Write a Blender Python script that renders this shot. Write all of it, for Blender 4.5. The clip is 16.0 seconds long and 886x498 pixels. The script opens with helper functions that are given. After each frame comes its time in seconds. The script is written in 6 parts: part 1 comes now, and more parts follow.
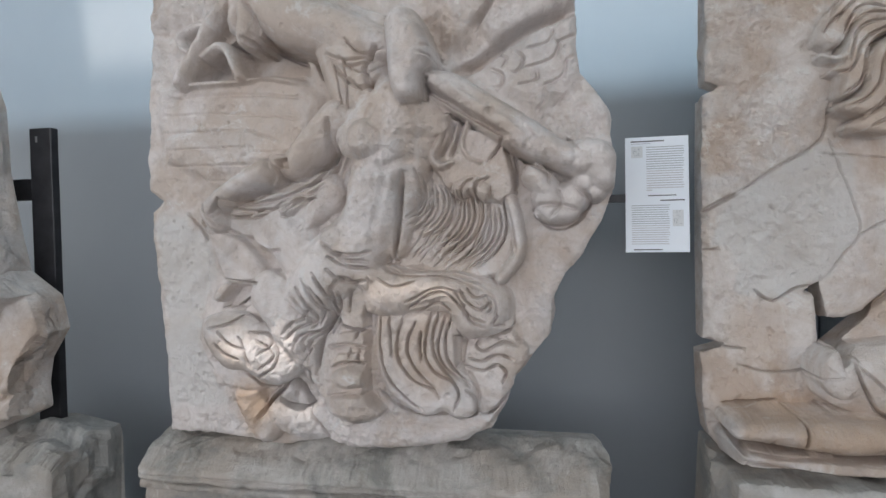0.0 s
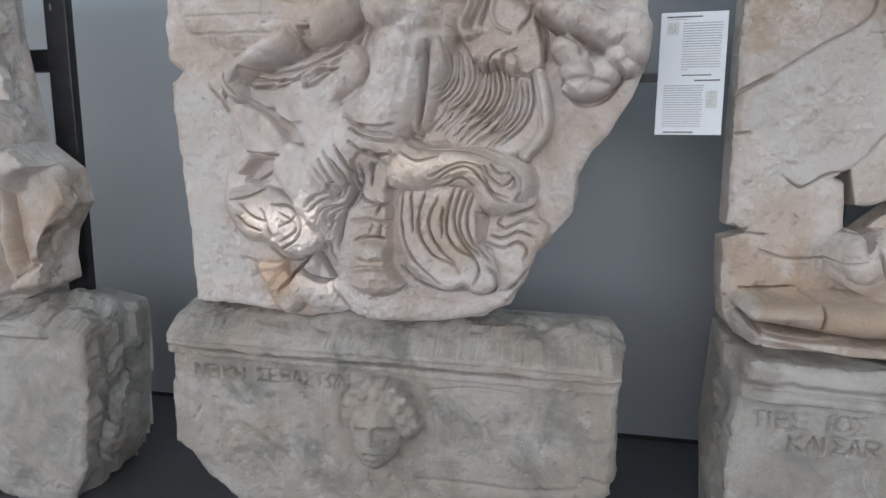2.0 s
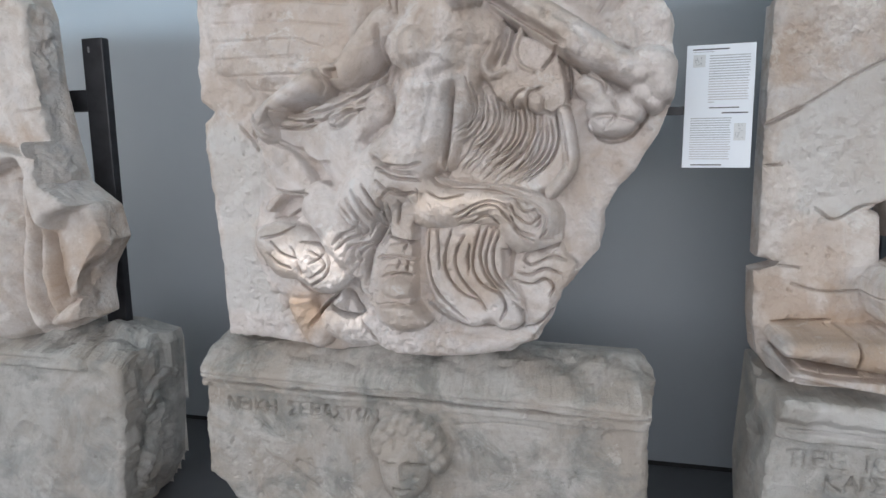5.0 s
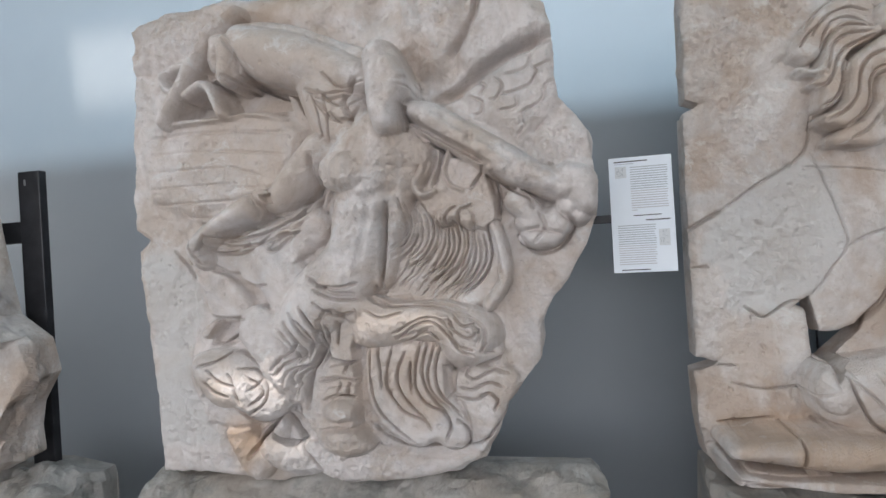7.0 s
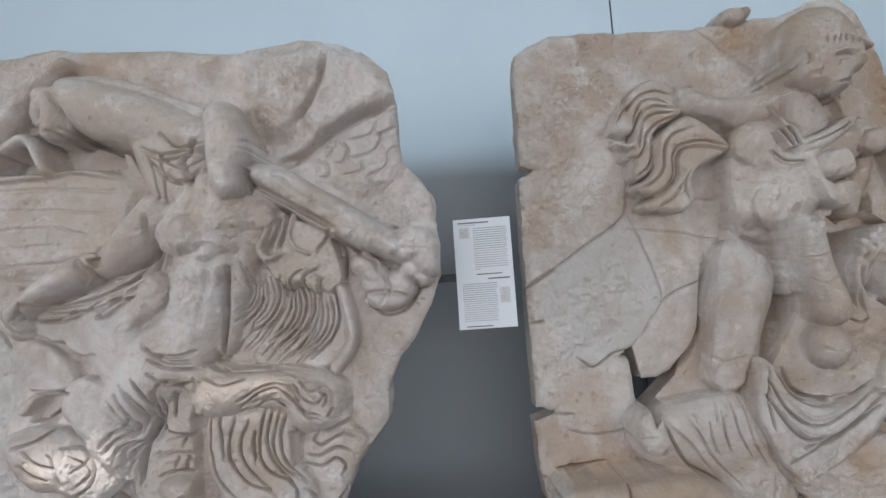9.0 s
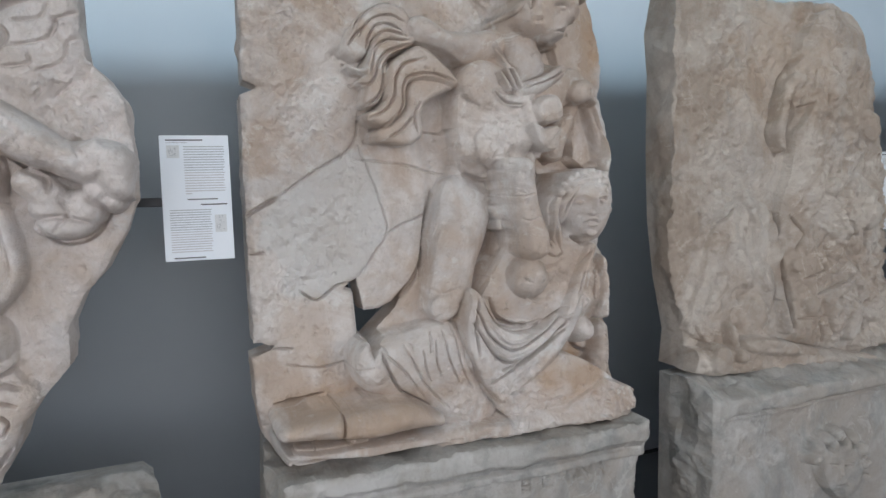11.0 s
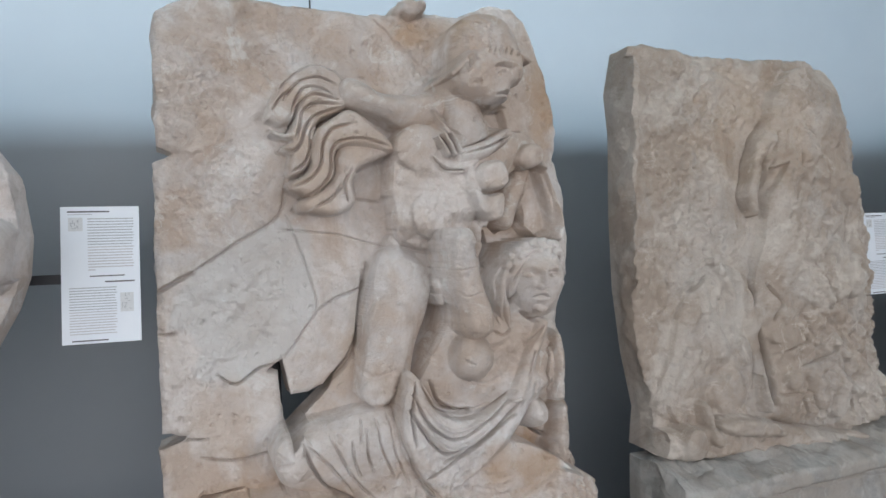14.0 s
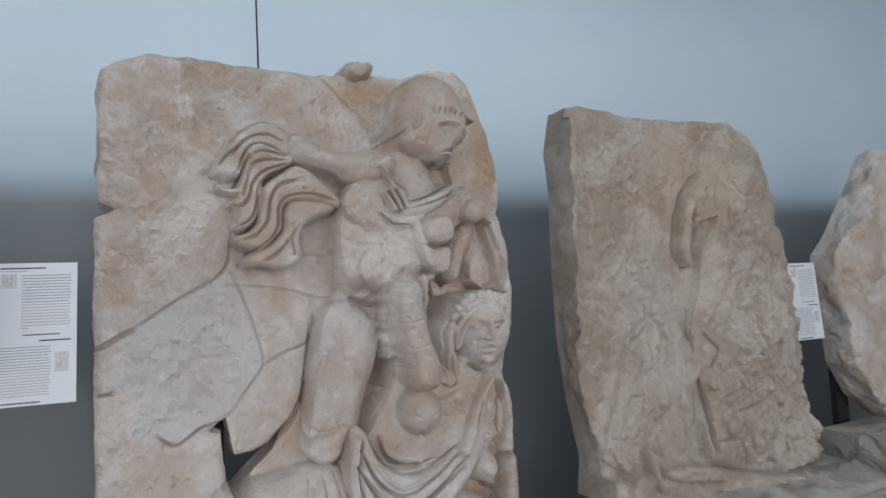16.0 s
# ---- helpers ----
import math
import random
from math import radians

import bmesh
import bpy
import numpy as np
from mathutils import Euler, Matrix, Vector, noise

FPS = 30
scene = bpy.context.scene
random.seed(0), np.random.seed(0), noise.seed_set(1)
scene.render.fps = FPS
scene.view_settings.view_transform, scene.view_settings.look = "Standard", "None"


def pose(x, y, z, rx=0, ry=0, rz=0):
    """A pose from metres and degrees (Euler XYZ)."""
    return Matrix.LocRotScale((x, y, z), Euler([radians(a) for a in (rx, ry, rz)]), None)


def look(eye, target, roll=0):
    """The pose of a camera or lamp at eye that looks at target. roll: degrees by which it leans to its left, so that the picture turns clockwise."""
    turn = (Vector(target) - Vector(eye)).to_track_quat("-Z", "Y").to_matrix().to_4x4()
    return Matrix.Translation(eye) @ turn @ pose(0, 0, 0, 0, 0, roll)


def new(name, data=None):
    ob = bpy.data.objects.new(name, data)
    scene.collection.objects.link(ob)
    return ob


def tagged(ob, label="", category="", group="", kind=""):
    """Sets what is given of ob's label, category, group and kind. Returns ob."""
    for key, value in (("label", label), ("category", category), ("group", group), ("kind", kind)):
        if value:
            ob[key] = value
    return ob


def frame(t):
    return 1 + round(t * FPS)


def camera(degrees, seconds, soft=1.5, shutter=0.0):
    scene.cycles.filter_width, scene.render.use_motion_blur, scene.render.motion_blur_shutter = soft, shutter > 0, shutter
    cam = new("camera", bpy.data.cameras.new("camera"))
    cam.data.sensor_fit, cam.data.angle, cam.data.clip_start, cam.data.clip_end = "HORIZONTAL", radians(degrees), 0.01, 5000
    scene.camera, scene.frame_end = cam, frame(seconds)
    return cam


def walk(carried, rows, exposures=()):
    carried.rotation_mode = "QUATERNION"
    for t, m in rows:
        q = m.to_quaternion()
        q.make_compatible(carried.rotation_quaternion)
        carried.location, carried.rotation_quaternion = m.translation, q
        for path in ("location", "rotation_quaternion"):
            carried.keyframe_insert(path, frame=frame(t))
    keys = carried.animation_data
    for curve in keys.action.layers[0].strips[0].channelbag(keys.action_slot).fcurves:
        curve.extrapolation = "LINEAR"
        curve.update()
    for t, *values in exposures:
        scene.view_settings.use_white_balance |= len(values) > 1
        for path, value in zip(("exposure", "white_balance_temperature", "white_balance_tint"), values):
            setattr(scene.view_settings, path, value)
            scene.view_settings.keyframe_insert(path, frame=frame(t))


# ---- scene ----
cam = camera(70.0, 16.0)
PATH = [
    (0, (-0.221, -2.265, 1.447), (-0.587, -0.299, 1.408), -1.4),
    (0.5, (-0.22, -2.265, 1.4), (-0.588, -0.305, 1.252), -1.2),
    (1, (-0.238, -2.27, 1.366), (-0.609, -0.315, 1.163), -0.4),
    (1.5, (-0.25, -2.266, 1.362), (-0.627, -0.321, 1.091), 0.1),
    (2, (-0.251, -2.27, 1.329), (-0.657, -0.337, 1.016), 0.1),
    (2.5, (-0.256, -2.271, 1.354), (-0.693, -0.359, 0.959), 0.2),
    (3, (-0.266, -2.277, 1.356), (-0.728, -0.381, 0.918), -0.1),
    (3.5, (-0.265, -2.275, 1.346), (-0.757, -0.381, 0.932), -0.0),
    (4, (-0.26, -2.277, 1.369), (-0.767, -0.381, 0.986), 0.0),
    (6.5, (-0.194, -2.248, 1.468), (-0.608, -0.292, 1.402), -3.1),
    (7, (-0.165, -2.247, 1.477), (-0.539, -0.282, 1.497), -3.7),
    (7.5, (-0.125, -2.248, 1.515), (-0.412, -0.271, 1.604), -4.8),
    (8, (-0.099, -2.256, 1.543), (-0.281, -0.27, 1.691), -5.1),
    (8.5, (-0.098, -2.27, 1.553), (-0.191, -0.28, 1.732), -5.0),
    (9, (-0.074, -2.275, 1.558), (-0.041, -0.278, 1.658), -4.7),
    (9.5, (0.052, -2.302, 1.549), (0.425, -0.337, 1.539), -4.9),
    (10, (0.007, -2.288, 1.597), (0.712, -0.42, 1.49), -4.4),
    (12.5, (0.297, -2.02, 1.531), (1.062, -0.189, 1.282), -1.2),
    (13, (0.386, -2.044, 1.571), (1.122, -0.203, 1.311), -0.5),
    (13.5, (0.359, -2.044, 1.598), (1.09, -0.194, 1.395), -1.4),
    (14, (0.334, -2.085, 1.645), (1.092, -0.234, 1.606), -2.3),
    (14.5, (0.327, -2.109, 1.681), (1.138, -0.283, 1.782), -2.5),
    (15, (0.322, -2.121, 1.674), (1.202, -0.338, 1.889), -2.7),
    (15.5, (0.32, -2.117, 1.655), (1.229, -0.35, 1.882), -2.8),
    (16, (0.324, -2.118, 1.639), (1.235, -0.342, 1.765), -3.0),
]
walk(cam, [(t, look(eye, target, roll)) for t, eye, target, roll in PATH],
     exposures=((0, 0.04), (0.5, 0.0), (1.5, 0.02), (2.0, 0.12), (3.0, 0.32), (4.0, 0.36), (6.5, 0.16), (7.5, 0.1), (8.5, -0.06), (9.5, -0.02), (12.5, 0.24), (14.0, 0.24), (15.0, 0.1), (16.0, -0.02)))

# ---- world, sun and large lights ----
WALL_Y, PLINTH_Z, FLOOR_Z, LOW_CEIL, ROOF = 0.85, -0.105, -0.18, 3.14, 7.2
SUN_WAY = Vector((0.10, 0.62, -1.0)).normalized()      # the way sunlight travels
world = bpy.data.worlds.new("sky")
scene.world = world
world.use_nodes = True
wn = world.node_tree.nodes
sky = wn.new("ShaderNodeTexSky")
sky.sky_type, sky.sun_disc = "NISHITA", False
sky.sun_elevation = math.asin(-SUN_WAY.z)
sky.sun_rotation = math.atan2(-SUN_WAY.x, -SUN_WAY.y)
world.node_tree.links.new(sky.outputs[0], wn["Background"].inputs[0])
wn["Background"].inputs[1].default_value = 0.1


def lamp(name, kind, m, energy, colour=(1, 1, 1), size=(1, 1), angle=0.0):
    data = bpy.data.lights.new(name, kind)
    data.energy, data.color = energy, colour
    if kind == "AREA":
        data.shape, data.size, data.size_y = "RECTANGLE", size[0], size[1]
    if kind == "SUN":
        data.angle = radians(angle)
    ob = new(name, data)
    ob.matrix_world = m
    return ob


lamp("sun", "SUN", look((0, 0, 0), SUN_WAY), 3.2, (1.0, 0.93, 0.86), angle=1.2)
# added area lamps for daylight; this one fills an assumed, unseen window opening
lamp("assumed_window_light", "AREA", look((0.5, -6.9, 1.8), (0.5, 0, 1.3)), 205, (0.97, 0.965, 1.0), (11.0, 2.4))
# added fill lamp from the left; the west wall has no window
lamp("side_fill_light", "AREA", look((-8.9, -3.2, 2.0), (0, -1.0, 1.3)), 200, (0.93, 0.96, 1.0), (3.4, 2.4))
# added fill lamp for light from above, at no known roof light
lamp("overhead_fill_light", "AREA", look((-0.6, -3.55, LOW_CEIL - 0.01), (-0.6, -0.4, 0.7)), 66, (0.95, 0.98, 1.0), (13.0, 0.9))
# added bluish lamp that brightens only the wall above the ceiling edge's shadow
lamp("upper_wall_fill", "AREA", look((1.0, -5.92, 5.15), (1.0, 0.85, 2.4)), 560, (0.66, 0.86, 1.0), (13.0, 0.3))


# ---- materials ----
def material(name, rough=0.6, metal=0.0, spec=0.5):
    m = bpy.data.materials.new(name)
    m.use_nodes = True
    b = m.node_tree.nodes["Principled BSDF"]
    b.inputs["Roughness"].default_value, b.inputs["Metallic"].default_value = rough, metal
    b.inputs["Specular IOR Level"].default_value = spec
    return m, m.node_tree, b


def noise_node(nt, scale, detail=6.0, rough=0.6, distort=0.0, seed=0.0, stretch=(1, 1, 1)):
    tc, mp, n = nt.nodes.new("ShaderNodeTexCoord"), nt.nodes.new("ShaderNodeMapping"), nt.nodes.new("ShaderNodeTexNoise")
    mp.inputs["Location"].default_value = (seed, seed * 1.7, seed * 0.6)
    mp.inputs["Scale"].default_value = stretch
    nt.links.new(tc.outputs["Object"], mp.inputs[0])
    nt.links.new(mp.outputs[0], n.inputs["Vector"])
    n.inputs["Scale"].default_value, n.inputs["Detail"].default_value = scale, detail
    n.inputs["Roughness"].default_value, n.inputs["Distortion"].default_value = rough, distort
    return n.outputs["Fac"]


def ramp(nt, fac, stops):
    r = nt.nodes.new("ShaderNodeValToRGB")
    el = r.color_ramp.elements
    while len(el) < len(stops):
        el.new(0.5)
    for e, (p, c) in zip(el, stops):
        e.position = p
        e.color = (*c, 1) if isinstance(c, tuple) else (c, c, c, 1)
    nt.links.new(fac, r.inputs[0])
    return r.outputs[0]


def mix(nt, fac, a, b, mode="MIX"):
    n = nt.nodes.new("ShaderNodeMix")
    n.data_type, n.blend_type = "RGBA", mode
    for i, v in ((0, fac), (6, a), (7, b)):
        if isinstance(v, (int, float)):
            n.inputs[i].default_value = v
        elif isinstance(v, tuple):
            n.inputs[i].default_value = (*v, 1)
        else:
            nt.links.new(v, n.inputs[i])
    return n.outputs[2]


def bump(nt, bsdf, height, strength, distance):
    n = nt.nodes.new("ShaderNodeBump")
    n.inputs["Strength"].default_value, n.inputs["Distance"].default_value = strength, distance
    nt.links.new(height, n.inputs["Height"])
    nt.links.new(n.outputs[0], bsdf.inputs["Normal"])


def marble(name, base, warm, grey, seed, stain=0.5, dirt=0.35):
    """Weathered marble: pale base, warm patina in clouds, grey lichen film, dark pits; repair plaster where the mesh says so."""
    m, nt, b = material(name, 0.68, spec=0.3)
    c = mix(nt, ramp(nt, noise_node(nt, 2.3, 6, 0.62, 0.8, seed), [(0.44, 0.0), (0.56, stain)]), base, warm)
    c = mix(nt, ramp(nt, noise_node(nt, 4.6, 8, 0.7, 0.5, seed + 5), [(0.48, 0.0), (0.64, dirt)]), c, grey)
    c = mix(nt, ramp(nt, noise_node(nt, 13, 7, 0.72, 0.6, seed + 9), [(0.44, 0.0), (0.68, 0.42)]), c, tuple(v * 0.80 for v in warm))
    c = mix(nt, ramp(nt, noise_node(nt, 38, 6, 0.75, 0.3, seed + 3), [(0.55, 0.0), (0.72, 0.35)]), c, tuple(v * 0.55 for v in warm))
    c = mix(nt, ramp(nt, noise_node(nt, 7, 9, 0.78, 0.8, seed + 13), [(0.57, 0.0), (0.63, 0.5)]), c, tuple(min(0.74, v * 1.18) for v in base))
    c = mix(nt, ramp(nt, noise_node(nt, 5, 6, 0.7, 0.3, seed + 17, (1, 1, 0.25)), [(0.56, 0.0), (0.72, 0.35)]), c, tuple(v * 0.7 for v in grey))
    at = nt.nodes.new("ShaderNodeAttribute")
    at.attribute_name = "repair"
    plaster = mix(nt, noise_node(nt, 6, 5, 0.6, 0.2, seed + 20), (0.66, 0.65, 0.645), (0.58, 0.555, 0.53))
    c = mix(nt, at.outputs["Fac"], c, plaster)
    at2 = nt.nodes.new("ShaderNodeAttribute")
    at2.attribute_name = "rust"
    c = mix(nt, at2.outputs["Fac"], c, (0.42, 0.25, 0.12))
    nt.links.new(c, b.inputs["Base Color"])
    h = mix(nt, 0.5, noise_node(nt, 60, 6, 0.7, 0.0, seed), noise_node(nt, 210, 3, 0.6, 0.0, seed + 2))
    bump(nt, b, h, 0.85, 0.011)
    nt.links.new(ramp(nt, noise_node(nt, 8, 4, 0.6, 0.0, seed + 1), [(0.3, 0.58), (0.7, 0.8)]), b.inputs["Roughness"])
    return m


MARBLE_A = marble("weathered marble", (0.74, 0.685, 0.665), (0.54, 0.445, 0.375), (0.59, 0.57, 0.57), 1.0, 0.75, 0.55)
MARBLE_B = marble("cream marble", (0.695, 0.642, 0.61), (0.50, 0.395, 0.32), (0.58, 0.56, 0.56), 7.0, 0.85, 0.55)
MARBLE_C = marble("brown worn marble", (0.55, 0.492, 0.437), (0.38, 0.305, 0.248), (0.48, 0.455, 0.43), 13.0, 0.8, 0.5)
STONE_P = marble("grey base stone", (0.53, 0.507, 0.48), (0.41, 0.355, 0.305), (0.27, 0.268, 0.25), 21.0, 0.8, 1.0)
STONE_Q = marble("pale base stone", (0.50, 0.486, 0.463), (0.39, 0.345, 0.30), (0.30, 0.302, 0.29), 33.0, 0.75, 0.9)


def plain(name, stops, scale, rough, bump_scale=90, bump_amount=0.2, metal=0.0, seed=0.0, spec=0.5, stretch=(1, 1, 1)):
    m, nt, b = material(name, rough, metal, spec)
    c = ramp(nt, noise_node(nt, scale, 6, 0.6, 0.2, seed, stretch), stops)
    nt.links.new(c, b.inputs["Base Color"])
    bump(nt, b, noise_node(nt, bump_scale, 4, 0.6, 0.0, seed + 4), bump_amount, 0.003)
    return m


WALL = plain("satin grey wall panel", [(0.3, (0.302, 0.325, 0.354)), (0.7, (0.332, 0.352, 0.378))], 1.2, 0.42, 300, 0.03)
HALL = plain("pale hall plaster", [(0.3, (0.62, 0.61, 0.59)), (0.7, (0.70, 0.69, 0.67))], 1.5, 0.8)
PLINTH = plain("dark grey painted plinth", [(0.3, (0.075, 0.076, 0.082)), (0.7, (0.096, 0.096, 0.103))], 3.0, 0.45, 140, 0.06)
FLOOR = plain("dark grey floor", [(0.3, (0.085, 0.088, 0.094)), (0.7, (0.115, 0.117, 0.122))], 4.0, 0.4, 60, 0.08)
STEEL = plain("dark painted steel", [(0.3, (0.028, 0.028, 0.032)), (0.7, (0.050, 0.050, 0.056))], 14.0, 0.42, 160, 0.1, 0.3)
EDGE = plain("worn aluminium edge", [(0.3, (0.28, 0.28, 0.29)), (0.7, (0.38, 0.38, 0.38))], 20.0, 0.45, 120, 0.1, 0.6)
PAPER = plain("white laminated sheet", [(0.3, (0.72, 0.77, 0.84)), (0.7, (0.78, 0.82, 0.88))], 5.0, 0.35, 40, 0.03)
PAPER_GREY = plain("pale grey print ground", [(0.3, (0.58, 0.60, 0.63)), (0.7, (0.66, 0.68, 0.70))], 120.0, 0.5)
INK = plain("grey print", [(0.3, (0.30, 0.32, 0.35)), (0.7, (0.52, 0.54, 0.58))], 260.0, 0.6)
INK_RED = plain("reddish print", [(0.3, (0.42, 0.41, 0.44)), (0.7, (0.60, 0.59, 0.62))], 260.0, 0.6)
INK_BLACK = plain("black print", [(0.3, (0.05, 0.05, 0.06)), (0.7, (0.12, 0.12, 0.13))], 200.0, 0.6)
BLACK = plain("black joint", [(0.3, (0.012, 0.012, 0.013)), (0.7, (0.02, 0.02, 0.02))], 9.0, 0.7)


# ---- mesh helpers ----
def part(name, bm, mat, parent=None, label=""):
    me = bpy.data.meshes.new(name)
    bm.to_mesh(me)
    bm.free()
    me.materials.append(mat)
    ob = new(name, me)
    ob.parent = parent
    return tagged(ob, label)


def slab_box(bm, lo, hi, bevel=0.0):
    r = bmesh.ops.create_cube(bm, size=1.0)
    for v in r["verts"]:
        v.co = Vector([lo[i] + (v.co[i] + 0.5) * (hi[i] - lo[i]) for i in range(3)])
    if bevel:
        es = list({e for v in r["verts"] for e in v.link_edges})
        bmesh.ops.bevel(bm, geom=es, offset=bevel, segments=2, affect="EDGES", profile=0.6)


def boxes(*items):
    bm = bmesh.new()
    for it in items:
        slab_box(bm, *it)
    return bm


def structure(name, bm, mat, label, category):
    return tagged(part(name, bm, mat), label, category, kind="structure")


# ---- stone carving: a surface of heights over the face of a block ----
def value_noise(u, v, seed):
    rng = np.random.RandomState(seed)
    g = rng.rand(64, 64)
    iu, iv = np.floor(u).astype(int), np.floor(v).astype(int)
    fu, fv = u - iu, v - iv
    fu, fv = fu * fu * (3 - 2 * fu), fv * fv * (3 - 2 * fv)
    a, b = g[iu % 64, iv % 64], g[(iu + 1) % 64, iv % 64]
    c, d = g[iu % 64, (iv + 1) % 64], g[(iu + 1) % 64, (iv + 1) % 64]
    return (a * (1 - fu) + b * fu) * (1 - fv) + (c * (1 - fu) + d * fu) * fv - 0.5


def fbm(u, v, scale, seed, octaves=4):
    out, amp = 0, 1.0
    for i in range(octaves):
        out = out + amp * value_noise(u * scale + 17.3 * i + 50, v * scale + 9.1 * i + 50, seed + i)
        scale, amp = scale * 2.03, amp * 0.5
    return out


def curve(pts, step=0.012):
    """A smooth run of points through pts."""
    p = np.array(pts, float)
    if len(p) < 3:
        n = max(2, int(np.linalg.norm(p[-1, :2] - p[0, :2]) / step))
        return p[0] + (p[-1] - p[0]) * np.linspace(0, 1, n)[:, None]
    q = np.vstack([2 * p[0] - p[1], p, 2 * p[-1] - p[-2]])
    out = []
    for i in range(1, len(q) - 2):
        n = max(2, int(np.linalg.norm(q[i + 1, :2] - q[i, :2]) / step))
        s = np.linspace(0, 1, n, endpoint=False)[:, None]
        out.append(0.5 * (2 * q[i] + (q[i + 1] - q[i - 1]) * s + (2 * q[i - 1] - 5 * q[i] + 4 * q[i + 1] - q[i + 2]) * s ** 2
                          + (3 * q[i] - q[i - 1] - 3 * q[i + 1] + q[i + 2]) * s ** 3))
    return np.vstack(out + [p[-1:]])


CUT = 1.65       # how deep the drill went


class Carving:
    def __init__(self, outline, face_y, back_y, cell, seed, holes=(), rough=0.004, broken=0.008):
        o = np.array(outline)
        self.cell, self.face_y, self.back_y, self.seed, self.rough = cell, face_y, back_y, seed, rough
        lo, hi = o.min(0) - 0.02, o.max(0) + 0.02
        self.x, self.z = np.arange(lo[0], hi[0], cell), np.arange(lo[1], hi[1], cell)
        self.X, self.Z = np.meshgrid(self.x, self.z, indexing="ij")
        self.sd0 = self.inside(o)
        self.sd = self.sd0 + broken * (fbm(self.X, self.Z, 9, seed + 40) + 0.6 * fbm(self.X, self.Z, 34, seed + 44, 3))
        for hole in holes:
            self.sd0 = np.minimum(self.sd0, -self.inside(np.array(hole)))
            self.sd = np.minimum(self.sd, -self.inside(np.array(hole)) + 0.004 * fbm(self.X, self.Z, 20, seed + 41))
        self.H = np.zeros_like(self.X)
        self.repair, self.rust = np.zeros_like(self.X), np.zeros_like(self.X)

    def inside(self, poly, w=(slice(None), slice(None))):
        """Distance to the outline, positive within it."""
        X, Z = self.X[w], self.Z[w]
        d = np.full(X.shape, 9.0)
        odd = np.zeros(X.shape, bool)
        for (ax, az), (bx, bz) in zip(poly, np.roll(poly, -1, 0)):
            ex, ez = bx - ax, bz - az
            t = np.clip(((X - ax) * ex + (Z - az) * ez) / (ex * ex + ez * ez + 1e-12), 0, 1)
            d = np.minimum(d, np.hypot(X - ax - t * ex, Z - az - t * ez))
            cross = (az > Z) != (bz > Z)
            odd ^= cross & (X < ax + ex * (Z - az) / (ez if abs(ez) > 1e-12 else 1e-12))
        return np.where(odd, d, -d)

    def window(self, pts, reach):
        """The part of the grid within reach of pts."""
        a = np.searchsorted(self.x, [pts[:, 0].min() - reach, pts[:, 0].max() + reach])
        b = np.searchsorted(self.z, [pts[:, 1].min() - reach, pts[:, 1].max() + reach])
        return slice(*a), slice(*b)

    def near(self, pts, reach):
        """Distance to the run of points, and the index of the nearest one."""
        w = self.window(pts, reach)
        X, Z = self.X[w], self.Z[w]
        best, idx = np.full(X.shape, 9.0), np.zeros(X.shape, int)
        for i, p in enumerate(pts):
            d = np.hypot(X - p[0], Z - p[1])
            m = d < best
            best[m], idx[m] = d[m], i
        return w, best, idx

    def raise_to(self, w, target, k):
        h, k = self.H[w], 0.45 * k
        e = np.clip(0.5 + 0.5 * (target - h) / k, 0, 1)
        self.H[w] = np.where(target > h - k, h * (1 - e) + target * e + k * e * (1 - e), h)

    def limb(self, pts, h, lift=0.0, k=0.02):
        """A rounded, tapering form along pts (x, z, radius)."""
        c = curve(pts, 0.006)
        c[:, 2] = np.maximum(c[:, 2], 0.004)
        r0 = c[:, 2].max()
        w = self.window(c, r0)
        X, Z = self.X[w], self.Z[w]
        t = np.full(X.shape, -1.0)
        for x, z, r in c:
            u = ((X - x) ** 2 + (Z - z) ** 2) / (r * r)
            t = np.maximum(t, np.where(u < 1, lift + h * (r / r0) ** 0.5 * np.sqrt(np.clip(1 - u, 0, 1)), -1.0))
        self.raise_to(w, t, k)

    def blob(self, x, z, rx, rz, turn=0.0, h=0.05, lift=0.0, k=0.02):
        r = max(rx, rz)
        w = self.window(np.array([[x, z]]), r)
        a = radians(turn)
        dx, dz = self.X[w] - x, self.Z[w] - z
        u = ((dx * math.cos(a) + dz * math.sin(a)) / rx) ** 2 + ((dz * math.cos(a) - dx * math.sin(a)) / rz) ** 2
        self.raise_to(w, np.where(u < 1, lift + h * np.sqrt(np.clip(1 - u, 0, 1)), -1.0), k)

    def swell(self, poly, h, r, lift=0.0, k=0.012):
        """A full form within a smooth closed outline, its edge rounded over the width r."""
        p = np.array(poly + poly[:3])
        c = curve(p, 0.01)
        c = c[int(np.argmin(np.hypot(*(c - p[1]).T))):]
        c = c[:len(c) - int(np.argmin(np.hypot(*(c[::-1] - p[-2]).T)))]
        w = self.window(c, 0.01)
        d = self.inside(c, w)
        u = np.clip(d / r, 0, 1)
        m = max(1, int(r / self.cell / 2.5))
        for axis in (0, 1, 0, 1):
            run = np.cumsum(np.concatenate([np.repeat(np.take(u, [0], axis), m + 1, axis), u, np.repeat(np.take(u, [-1], axis), m, axis)], axis), axis)
            n = u.shape[axis]
            u = (np.take(run, np.arange(2 * m + 1, 2 * m + 1 + n), axis) - np.take(run, np.arange(n), axis)) / (2 * m + 1)
        self.raise_to(w, np.where(d > 0, lift + h * np.sqrt(np.clip(1 - (1 - u) ** 2, 0, 1)), -1.0), k)

